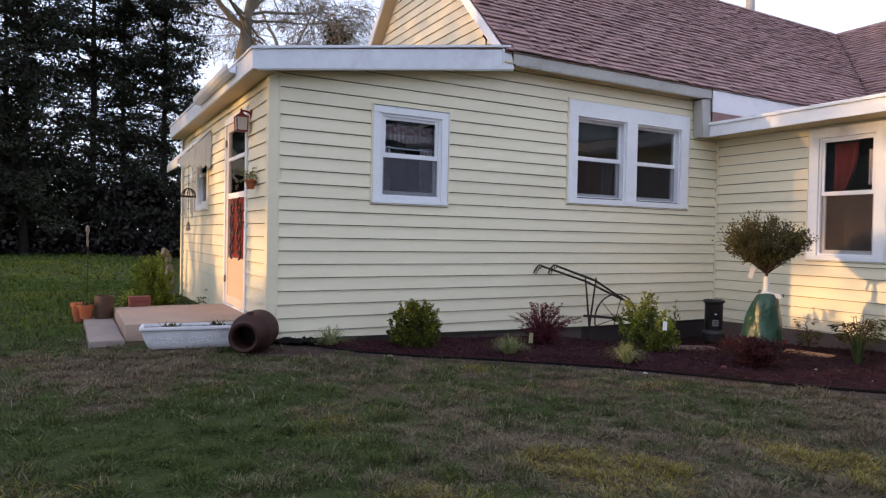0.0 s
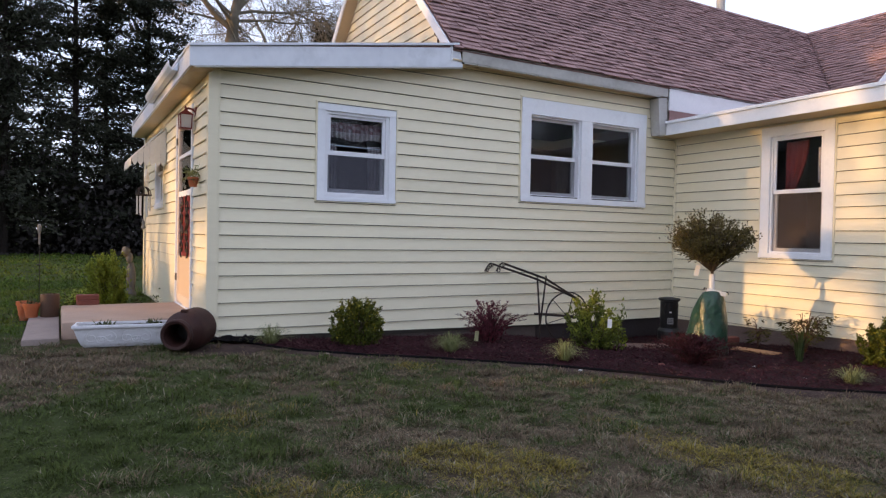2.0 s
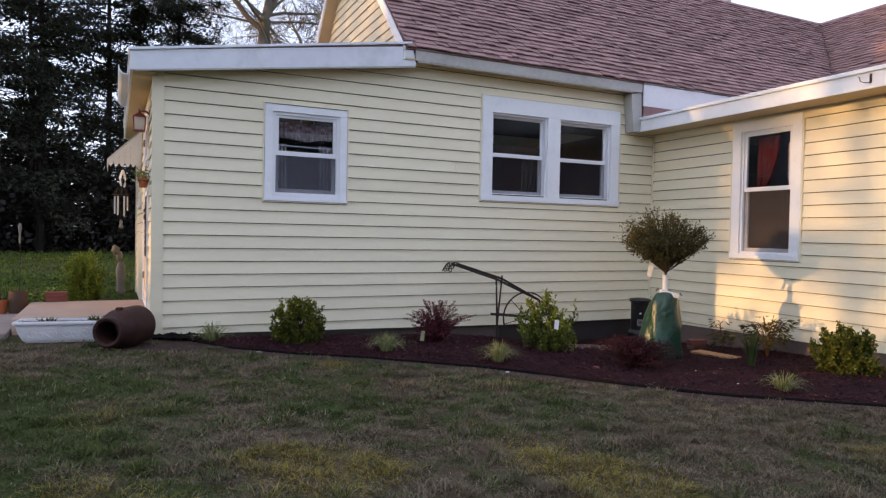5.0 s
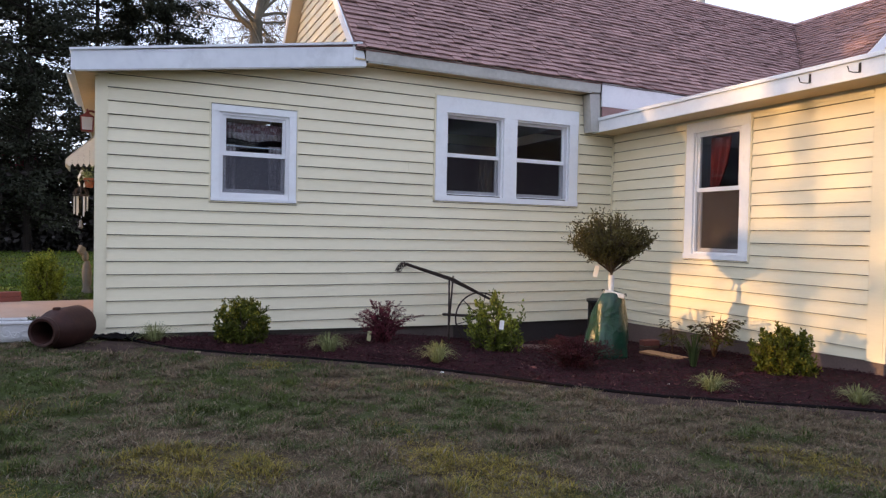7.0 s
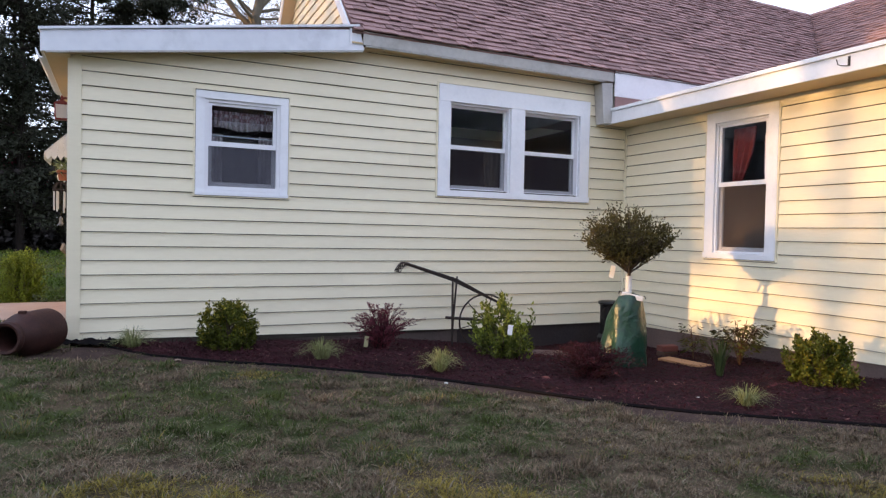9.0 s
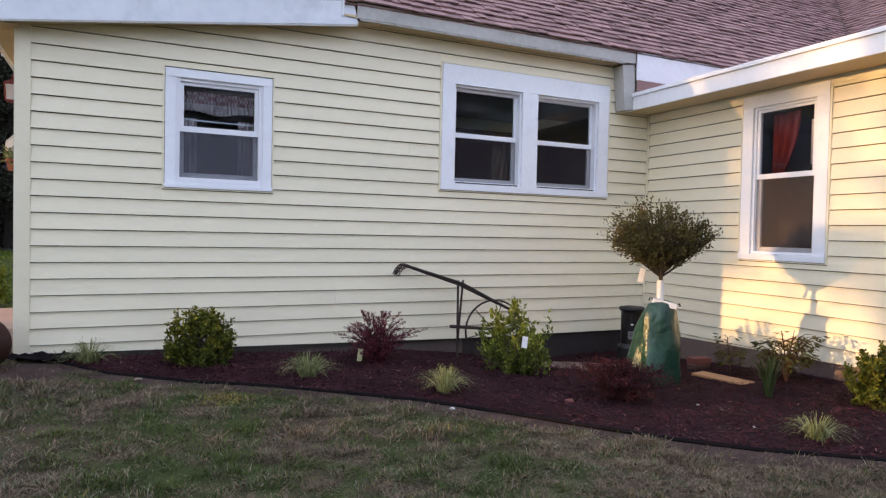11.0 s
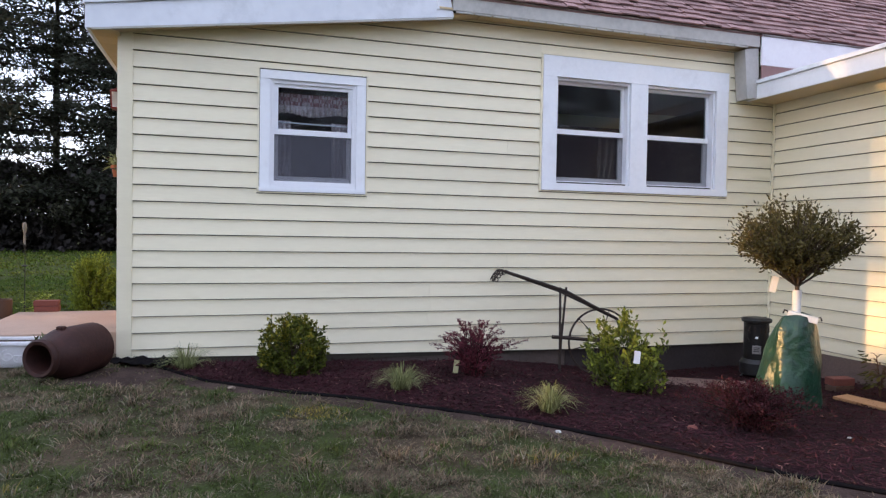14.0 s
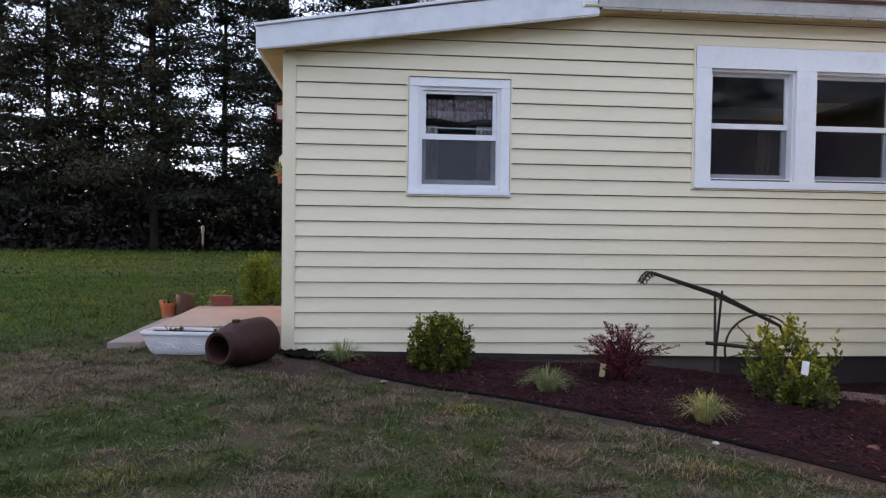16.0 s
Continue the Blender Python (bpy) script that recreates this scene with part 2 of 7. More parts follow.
HEDGE_LEAF = mat("bright_hedge_leaves", (0.23, 0.27, 0.036), 0.55, (0.135, 0.175, 0.026), 4, 30, 0.7, island=0.4, lucent=0.25, spec=0.15)
OLIVE_LEAF = mat("olive_crown_leaves", (0.116, 0.095, 0.031), 0.5, (0.068, 0.060, 0.022), 6, 40, 0.7, island=0.5, lucent=0.15, spec=0.15)
PEONY_STEM = mat("red_peony_stems", (0.085, 0.040, 0.022), 0.6, (0.055, 0.04, 0.02), 8, 60, 0.6, spec=0.2)
PEONY_LEAF = mat("peony_leaves", (0.072, 0.078, 0.016), 0.65, (0.075, 0.044, 0.015), 5, 40, 0.8, island=0.5, lucent=0.2, spec=0.15)
LILY_LEAF = mat("lily_leaves", (0.064, 0.080, 0.028), 0.5, (0.048, 0.070, 0.026), 5, 40, 0.7, island=0.4, lucent=0.2, spec=0.15)
STRIPE_GRASS = mat("variegated_grass_blades", (0.30, 0.285, 0.13), 0.6, (0.15, 0.18, 0.05), 12, 60, 0.9, island=0.4, lucent=0.2, spec=0.15)
GREY_GRASS = mat("grey_green_grass_blades", (0.27, 0.28, 0.13), 0.6, (0.11, 0.135, 0.042), 12, 60, 0.9, island=0.4, lucent=0.2, spec=0.15)
BAG = mat("green_woven_watering_bag", (0.016, 0.060, 0.032), 0.30, (0.006, 0.024, 0.020), 5, 22, 0.85, 1.0,
          dirt=(0.035, 0.085, 0.035), dirt_scale=5, dirt_amount=0.4)
WHITEPLASTIC = mat("white_plastic", (0.75, 0.75, 0.73), 0.45, (0.62, 0.62, 0.60), 8, 60, 0.4)
BLACKPAINT = mat("black_enamel", (0.011, 0.011, 0.011), 0.45, (0.022, 0.020, 0.019), 7, 60, 0.6, 0.2)
LEAFTAG = mat("pale_yellow_tag", (0.40, 0.38, 0.20), 0.6, (0.26, 0.25, 0.12), 12, 60, 0.5)
PLANK = mat("bare_pine_board", (0.45, 0.24, 0.11), 0.75, (0.33, 0.16, 0.07), 3, 60, 0.7, 0.3, stretch=(1, 1, 6))
PAPER = mat("white_scrap", (0.50, 0.50, 0.48), 0.8, (0.36, 0.36, 0.34), 20, 90, 0.5)
STONE = mat("tan_stone", (0.25, 0.185, 0.145), 0.9, (0.15, 0.11, 0.085), 12, 90, 0.6, 0.4)
PAVER = mat("brown_gravelly_paver", (0.23, 0.150, 0.125), 0.95, (0.062, 0.036, 0.032), 14, 70, 0.8, 0.8)
REDDOOR = mat("dark_red_door", (0.20, 0.016, 0.018), 0.5, (0.13, 0.012, 0.014), 4, 40, 0.5)
DOORPANEL = mat("beige_door_panel", (0.60, 0.46, 0.33), 0.5, (0.52, 0.40, 0.28), 3, 40, 0.4)
AWNING = mat("white_metal_awning", (0.68, 0.66, 0.60), 0.45, (0.52, 0.50, 0.45), 3, 40, 0.5)
FROST = mat("pale_frosted_glass", (0.78, 0.74, 0.70), 0.35, (0.66, 0.62, 0.58), 9, 60, 0.4, lucent=0.45)
COPPER = mat("oxblood_lamp_metal", (0.21, 0.030, 0.022), 0.45, (0.11, 0.018, 0.014), 8, 60, 0.5, metal=0.3)
SILVER = mat("dull_silver", (0.17, 0.165, 0.16), 0.45, (0.11, 0.11, 0.105), 10, 60, 0.5, metal=0.2)
CHROME = mat("bright_silver_tube", (0.55, 0.54, 0.52), 0.3, (0.42, 0.41, 0.40), 10, 60, 0.4, metal=0.5)
PLATE = mat("pale_worn_plate", (0.17, 0.16, 0.155), 0.5, (0.25, 0.24, 0.23), 20, 80, 0.6)
FIGURE = mat("weathered_stone_figure", (0.135, 0.125, 0.112), 0.9, (0.075, 0.070, 0.064), 9, 60, 0.7, 0.4)
CURTAIN_CHECK = check_mat("red_check_cloth", (0.50, 0.40, 0.41), (0.30, 0.13, 0.14), 30)
RUFFLE = mat("pale_gathered_cotton", (0.74, 0.65, 0.67), 0.9, (0.30, 0.20, 0.20), 6, 30, 0.7, lucent=0.25)
CURTAIN_RED = mat("red_curtain_cloth", (0.20, 0.020, 0.022), 0.9, (0.11, 0.014, 0.016), 4, 40, 0.6, lucent=0.3)
LACE = mat("pale_sheer_cloth", (0.24, 0.22, 0.21), 0.9, (0.18, 0.165, 0.155), 5, 60, 0.5, lucent=0.4)
SCREEN = mat("grey_insect_screen", (0.115, 0.115, 0.135), 0.9, (0.09, 0.09, 0.108), 3, 200, 0.4, spec=0.0)
MESH = mat("dark_insect_screen", (0.040, 0.034, 0.038), 0.9, (0.030, 0.026, 0.030), 3, 200, 0.4, spec=0.0)
# its tan colour stands in for warm sky reflected in the lower pane
WARMSCREEN = mat("dusty_insect_screen", (0.13, 0.105, 0.092), 0.9, (0.10, 0.082, 0.072), 3, 200, 0.4, spec=0.0)
for cloth, cover in ((SCREEN, 0.40), (MESH, 0.26), (WARMSCREEN, 0.24)):
    n_, l_ = cloth.node_tree.nodes, cloth.node_tree.links
    tr_, mx_ = n_.new("ShaderNodeBsdfTransparent"), n_.new("ShaderNodeMixShader")
    mx_.inputs["Fac"].default_value = cover
    l_.new(tr_.outputs["BSDF"], mx_.inputs[1])
    l_.new(n_["Principled BSDF"].outputs["BSDF"], mx_.inputs[2])
    l_.new(mx_.outputs["Shader"], n_["Material Output"].inputs["Surface"])


# ---- mesh helpers ----
def mesh_of(name, bm, *materials):
    bmesh.ops.recalc_face_normals(bm, faces=bm.faces)
    me = bpy.data.meshes.new(name)
    bm.to_mesh(me)
    bm.free()
    for m in materials:
        me.materials.append(m)
    return me


def smooth(me, angle=40):
    for p in me.polygons:
        p.use_smooth = True
    me.set_sharp_from_angle(angle=radians(angle))


def part(name, bm, material=None, parent=None, label="", soft=False):
    """One mesh object from a bmesh, under a thing or a part."""
    me = bm if isinstance(bm, bpy.types.Mesh) else mesh_of(name, bm, material)
    if soft:
        smooth(me)
    ob = new(name, me)
    if parent:
        ob.parent = parent
    if label:
        tagged(ob, label)
    return ob


def thing(name, x, y, z, rz=0.0, label="", category="", group="", kind=""):
    ob = new(name)
    ob.empty_display_size = 0.1
    ob.matrix_basis = pose(x, y, z, 0, 0, rz)
    return tagged(ob, label, category, group, kind)


def box(bm, x0, x1, y0, y1, z0, z1, bevel=0.0):
    vs = [bm.verts.new((x, y, z)) for x in (x0, x1) for y in (y0, y1) for z in (z0, z1)]
    fs = [bm.faces.new([vs[i] for i in f]) for f in ((0, 1, 3, 2), (4, 6, 7, 5), (0, 4, 5, 1), (2, 3, 7, 6), (0, 2, 6, 4), (1, 5, 7, 3))]
    if bevel:
        es = list({e for f in fs for e in f.edges})
        bmesh.ops.bevel(bm, geom=es, offset=bevel, segments=2, affect="EDGES", profile=0.5)
    return bm


def boxed(x0, x1, y0, y1, z0, z1, bevel=0.0):
    return box(bmesh.new(), x0, x1, y0, y1, z0, z1, bevel)


def tube(bm, pts, radii, seg=8, closed=False):
    """A tube along points; radii one number or one for each point."""
    pts = [Vector(p) for p in pts]
    if not hasattr(radii, "__len__"):
        radii = [radii] * len(pts)
    rings = []
    for i, p in enumerate(pts):
        a = pts[i - 1] if i > 0 or closed else p
        b = pts[(i + 1) % len(pts)] if i < len(pts) - 1 or closed else p
        q = (b - a).normalized().to_track_quat("Z", "Y")
        rings.append([bm.verts.new(p + q @ Vector((radii[i] * math.cos(2 * math.pi * k / seg), radii[i] * math.sin(2 * math.pi * k / seg), 0))) for k in range(seg)])
    for i in range(len(rings) if closed else len(rings) - 1):
        r0, r1 = rings[i], rings[(i + 1) % len(rings)]
        for k in range(seg):
            bm.faces.new((r0[k], r0[(k + 1) % seg], r1[(k + 1) % seg], r1[k]))
    if not closed:
        bm.faces.new(rings[0][::-1])
        bm.faces.new(rings[-1])
    return bm


def lathe(bm, profile, seg=24, centre=(0, 0, 0)):
    """Turns (radius, height) pairs round the z axis."""
    rings = []
    c = Vector(centre)
    for r, z in profile:
        r = max(r, 0.0005)
        rings.append([bm.verts.new(c + Vector((r * math.cos(2 * math.pi * k / seg), r * math.sin(2 * math.pi * k / seg), z))) for k in range(seg)])
    for r0, r1 in zip(rings, rings[1:]):
        for k in range(seg):
            bm.faces.new((r0[k], r0[(k + 1) % seg], r1[(k + 1) % seg], r1[k]))
    bm.faces.new(rings[0][::-1])
    bm.faces.new(rings[-1])
    return bm


def prism(bm, poly, place, depth):
    """A flat polygon [(u, v)] laid out by place(u, v, d) and given depth."""
    a = [bm.verts.new(place(u, v, 0)) for u, v in poly]
    b = [bm.verts.new(place(u, v, depth)) for u, v in poly]
    bm.faces.new(a)
    bm.faces.new(b[::-1])
    for i in range(len(poly)):
        j = (i + 1) % len(poly)
        bm.faces.new((a[i], b[i], b[j], a[j]))
    return bm


def clip(poly, inside, cut):
    out = []
    for i, p in enumerate(poly):
        q = poly[(i + 1) % len(poly)]
        if inside(p):
            out.append(p)
        if inside(p) != inside(q):
            out.append(cut(p, q))
    return out


def clip_line(poly, f):
    """Keeps the part of a polygon where f(u, v) >= 0, f being linear."""
    def cut(p, q):
        a, b = f(*p), f(*q)
        s = a / (a - b)
        return (p[0] + s * (q[0] - p[0]), p[1] + s * (q[1] - p[1]))
    return clip(poly, lambda p: f(*p) >= 0, cut)


def rand_rot(rng, n):
    """n random unit frames: along, across."""
    a = rng.normal(size=(n, 3))
    a /= np.linalg.norm(a, axis=1)[:, None]
    b = np.cross(a, rng.normal(size=(n, 3)))
    b /= np.linalg.norm(b, axis=1)[:, None]
    return a, b


def leaf_mesh(name, at, along, across, length, width, material, bend=0.25):
    """Many small pointed leaves, each four points and two triangles folded along the midrib."""
    n = len(at)
    length = np.broadcast_to(np.asarray(length, float).reshape(-1, 1), (n, 1))
    width = np.broadcast_to(np.asarray(width, float).reshape(-1, 1), (n, 1))
    up = np.cross(along, across)
    mid = at + along * length * 0.5
    v = np.empty((n, 4, 3))
    v[:, 0] = at
    v[:, 1] = mid + across * width * 0.5 + up * width * bend
    v[:, 2] = at + along * length
    v[:, 3] = mid - across * width * 0.5 + up * width * bend
    idx = np.arange(n * 4).reshape(n, 4)
    faces = np.concatenate([idx[:, [0, 1, 2]], idx[:, [0, 2, 3]]], axis=0)
    me = bpy.data.meshes.new(name)
    me.vertices.add(n * 4)
    me.vertices.foreach_set("co", v.reshape(-1))
    me.loops.add(len(faces) * 3)
    me.loops.foreach_set("vertex_index", faces.reshape(-1).astype(np.int32))
    me.polygons.add(len(faces))
    me.polygons.foreach_set("loop_start", np.arange(0, len(faces) * 3, 3, dtype=np.int32))
    me.update(calc_edges=True)
    me.validate()
    me.materials.append(material)
    return me


def blade_mesh(name, base, lean, height, width, material):
    """Many grass blades: a root, a middle pair and a tip; lean is the tip's offset in x, y."""
    n = len(base)
    side = np.stack([-lean[:, 1], lean[:, 0], np.zeros(n)], axis=1)
    side /= np.linalg.norm(side, axis=1)[:, None] + 1e-9
    h = np.asarray(height).reshape(-1, 1)
    w = np.asarray(width).reshape(-1, 1)
    lean3 = np.concatenate([lean, np.zeros((n, 1))], axis=1)
    z = np.array([[0, 0, 1.0]])
    v = np.empty((n, 4, 3))
    v[:, 0] = base
    m = base + lean3 * 0.35 + z * h * 0.62
    v[:, 1] = m + side * w
    v[:, 2] = m - side * w
    v[:, 3] = base + lean3 + z * h
    i = np.arange(n * 4).reshape(n, 4)
    faces = np.concatenate([i[:, [0, 1, 2]], i[:, [1, 3, 2]]], axis=0)
    me = bpy.data.meshes.new(name)
    me.vertices.add(n * 4)
    me.vertices.foreach_set("co", v.reshape(-1))
    me.loops.add(len(faces) * 3)
    me.loops.foreach_set("vertex_index", faces.reshape(-1).astype(np.int32))
    me.polygons.add(len(faces))
    me.polygons.foreach_set("loop_start", np.arange(0, len(faces) * 3, 3, dtype=np.int32))
    me.update(calc_edges=True)
    me.validate()
    me.materials.append(material)
    return me


# ---- ground ----
def gz(x, y):
    """Height of the lawn: it falls gently from the porch side to the bed's far end."""
    s = min(max((x - 0.1) / 4.0, 0.0), 1.0)
    far = min(max((y - 9) / 30.0, 0.0), 1.0)
    return 0.14 * (1 - s * s * (3 - 2 * s) * 0.6 - s * 0.4) - 0.05 * far


EDGE = [(1.50, 6.02), (1.69, 5.92), (2.12, 5.36), (2.62, 5.02), (3.11, 4.80), (3.57, 4.49), (4.00, 4.16), (4.34, 3.73), (4.63, 3.35),
        (4.89, 3.00), (5.24, 2.64), (5.58, 2.41), (6.37, 1.78), (7.2, 1.35), (8.4, 1.1)]


def edge_y(x):
    """The bed's front edge over x."""
    for (x0, y0), (x1, y1) in zip(EDGE, EDGE[1:]):
        if x0 <= x <= x1:
            s = (x - x0) / (x1 - x0)
            return y0 + s * (y1 - y0)
    return 99.0


def bed_z(x, y):
    lift = min(max((y - edge_y(x)) / 0.4, 0.0), 1.0) * min(max((5.9 - y) / 0.6, 0.0), 1.0) if x >= 1.5 else 0.0
    a, b = min(max((x - 4.0) / 2.4, 0.0), 1.0), min(max((y - 3.4) / 2.3, 0.0), 1.0)
    hollow = 0.19 * a * a * (3 - 2 * a) * b * b * (3 - 2 * b)
    c, d = min(max((y - 2.6) / 0.8, 0.0), 1.0), min(max((4.9 - y) / 1.1, 0.0), 1.0)
    dip = 0.035 * a * c * d
    return gz(x, y) + 0.03 * lift * (1 - 0.9 * a) - hollow - dip + 0.012 * noise.noise((x * 2.3, y * 2.3, 0.7))


def axis(stops):
    out = []
    for a, b, step in stops:
        out += list(np.arange(a, b - 1e-6, step))
    return out + [stops[-1][1]]


def turf_z(x, y):
    """The lawn's own small unevenness on top of its fall."""
    return gz(x, y) + (0.012 * noise.noise((x * 1.1, y * 1.1, 0)) if abs(x) < 12 and abs(y) < 14 else 0)


WORN = ((-0.3, 5.55, 0.55, 0.9), (0.3, 4.95, 0.45, 0.9), (0.0, 4.2, 0.40, 0.5), (1.95, 4.5, 0.45, 0.5), (1.6, 5.3, 0.30, 0.6), (4.9, 2.4, 0.7, 0.4),
        (1.1, 4.35, 0.40, -0.45), (0.3, 3.4, 0.7, -0.7), (4.1, 3.1, 0.40, -0.45), (2.6, 3.6, 0.4, -0.25), (2.6, 2.0, 0.9, 0.32), (4.0, 1.6, 0.8, 0.3))


def sward(x, y):
    """How far the turf has gone dormant: greener out on the open lawn, straw-coloured by the bed."""
    dry = 0.42 + (0.07 if x > 1.6 else 0.14) * (x - 1.6) - 0.10 * max(y - 5.4, 0.0) - 0.05 * max(0.0, -x)
    for wx, wy, r, s in WORN:
        dry += s * math.exp(-((x - wx) ** 2 + (y - wy) ** 2) / (r * r))
    return dry + 0.55 * noise.noise((x * 0.75, y * 0.75, 4.0)) + 0.80 * noise.noise((x * 2.4, y * 2.4, 8.0)) + 0.85 * noise.noise((x * 6.5, y * 6.5, 2.0)) + 0.35 * noise.noise((x * 17, y * 17, 5.0))


def ground_sheet():
    xs = axis([(-900, -60, 105), (-60, -12, 6), (-12, -3, 0.9), (-3, 9, 0.2), (9, 24, 1.5), (24, 60, 6), (60, 900, 105)])
    ys = axis([(-900, -60, 105), (-60, -12, 6), (-12, -3, 0.9), (-3, 12, 0.2), (12, 40, 1.4), (40, 80, 5), (80, 900, 102.5)])
    bm = bmesh.new()
    def level(x, y):
        if 1.6 < x < 7.8 and edge_y(x) + 0.12 < y < 6.4:
            return bed_z(x, y) - 0.05
        return turf_z(x, y)
    grid = [[bm.verts.new((x, y, level(x, y))) for y in ys] for x in xs]
    for i in range(len(xs) - 1):
        for j in range(len(ys) - 1):
            bm.faces.new((grid[i][j], grid[i + 1][j], grid[i + 1][j + 1], grid[i][j + 1]))
    ob = part("ground", bm, THATCH)
    dormant = ob.data.attributes.new("dormant", "FLOAT", "POINT")
    dormant.data.foreach_set("value", [sward(v.co.x, v.co.y) if abs(v.co.x) < 14 and -4 < v.co.y < 40 else -0.5 for v in ob.data.vertices])
    smooth(ob.data, 60)
    return tagged(ob, "uneven mown lawn of green and dormant brown turf", "lawn", kind="structure")


ground = ground_sheet()


def mulch_bed():
    bm = bmesh.new()
    n, rows = 90, 26
    grid = []
    for i in range(n + 1):
        x = 1.5 + (7.62 - 1.5) * i / n
        y0 = edge_y(x)
        y1 = 6.1
        grid.append([bm.verts.new((x, y0 + (y1 - y0) * j / rows, bed_z(x, y0 + (y1 - y0) * j / rows) + 0.015)) for j in range(rows + 1)])
    for a, b in zip(grid, grid[1:]):
        for j in range(rows):
            bm.faces.new((a[j], b[j], b[j + 1], a[j + 1]))
    ob = part("mulch_bed", bm, MULCHBED)
    smooth(ob.data, 60)
    return tagged(ob, "planting bed of dark red-brown shredded mulch along the house", "flower bed", kind="structure")


bed = mulch_bed()


def soil_strip():
    """Bare trodden soil along the outside of the edging, feathering out under the turf."""
    bm = bmesh.new()
    grid = []
    for i in range(121):
        x = 1.56 + (7.4 - 1.56) * i / 120
        y0 = edge_y(x)
        w = 0.20 + 0.14 * noise.noise((x * 1.7, 3.0, 1.0))
        grid.append([bm.verts.new((x - 0.35 * w * j / 4, y0 - w * j / 4, gz(x, y0 - w * j / 4) + (0.016, 0.014, 0.010, 0.004, -0.02)[j] + 0.006 * noise.noise((x * 9, j * 3.0, 2.0)))) for j in range(5)])
    for a, b in zip(grid, grid[1:]):
        for j in range(4):
            bm.faces.new((a[j], b[j], b[j + 1], a[j + 1]))
    ob = part("bare_soil", bm, SOIL)
    smooth(ob.data, 60)
    return tagged(ob, "strip of bare brown soil outside the edging", "soil", kind="structure")


soil_strip()


def soil_patch():
    """Dark trodden earth round the house corner, with a ragged rim."""
    bm = bmesh.new()
    rings = []
    for j in range(7):
        ring = []
        for k in range(36):
            a = 2 * math.pi * k / 36
            r = j / 6 * (0.34 + 0.16 * noise.noise((math.cos(a) * 1.8, math.sin(a) * 1.8, 5.0)))
            x, y = 1.52 + 1.1 * r * math.cos(a), 5.52 + r * math.sin(a)
            ring.append(bm.verts.new((x, y, turf_z(x, y) + (0.010 if j < 6 else -0.015) + 0.007 * noise.noise((x * 14, y * 14, 1.0)))))
        rings.append(ring)
    for a, b in zip(rings[1:], rings[2:]):
        for k in range(36):
            bm.faces.new((a[k], b[k], b[(k + 1) % 36], a[(k + 1) % 36]))
    bm.faces.new(rings[1])
    bmesh.ops.delete(bm, geom=rings[0], context="VERTS")
    ob = part("bare_soil", bm, SOIL)
    smooth(ob.data, 60)
    return tagged(ob, "patch of dark trodden soil at the house corner", "soil", kind="structure")


soil_patch()

# ---- house: planes and courses ----
WALL_Y, WING_X, CORNER_X = 6.04, 7.568, 1.468
COURSE, BASE = 0.1270, 0.0735


def on_main(u, z, n):
    return (u, WALL_Y - n, z)


def on_wing(u, z, n):
    return (WING_X - n, u, z)


def on_side(u, z, n):
    return (-n, u, z)


GABLE_X = 4.10


def on_gable(u, z, n):
    return (GABLE_X - n, u, z)


def pbox(P, u0, u1, z0, z1, n0, n1, bm=None):
    bm = bm or bmesh.new()
    return prism(bm, [(u0, z0), (u1, z0), (u1, z1), (u0, z1)], lambda u, v, d: P(u, v, n0 + d), n1 - n0)


def minus(rects, hole):
    """Rectangles (u0, u1, z0, z1) less a hole."""
    out = []
    for a, b, c, d in rects:
        h0, h1, k0, k1 = hole
        if h1 <= a or h0 >= b or k1 <= c or k0 >= d:
            out.append((a, b, c, d))
            continue
        if h0 > a:
            out.append((a, h0, c, d))
        if h1 < b:
            out.append((h1, b, c, d))
        m0, m1 = max(a, h0), min(b, h1)
        if k0 > c:
            out.append((m0, m1, c, k0))
        if k1 < d:
            out.append((m0, m1, k1, d))
    return out


def shell(name, P, u0, u1, z0, z1, holes, limits, material, thick=0.14):
    """The solid wall behind the siding, with its openings cut through."""
    us = sorted({u0, u1, *(h for hole in holes for h in hole[:2])})
    bm = bmesh.new()
    for a, b in zip(us, us[1:]):
        rects = [(a, b, z0, z1)]
        for hole in holes:
            rects = minus(rects, hole)
        for r in rects:
            poly = [(r[0], r[2]), (r[1], r[2]), (r[1], r[3]), (r[0], r[3])]
            for f in limits:
                poly = clip_line(poly, f) if poly else poly
            if len(poly) > 2:
                prism(bm, poly, lambda u, v, d: P(u, v, -d), thick)
    return tagged(part(name, bm, material), "house wall clad in cream lap siding", "wall", kind="structure")


def board_mesh(P, poly, z0, course=COURSE):
    """A lap of siding: proud at its lower edge, tucked in at the top, with the underside closed."""
    bm = bmesh.new()
    def n_at(z):
        return 0.004 + 0.017 * (1 - (z - z0) / course)
    front = [bm.verts.new(P(u, z, n_at(z))) for u, z in poly]
    back = [bm.verts.new(P(u, z, 0.0006)) for u, z in poly]
    bm.faces.new(front)
    for i in range(len(poly)):
        j = (i + 1) % len(poly)
        bm.faces.new((front[i], back[i], back[j], front[j]))
    return mesh_of("siding_board", bm, SIDING)


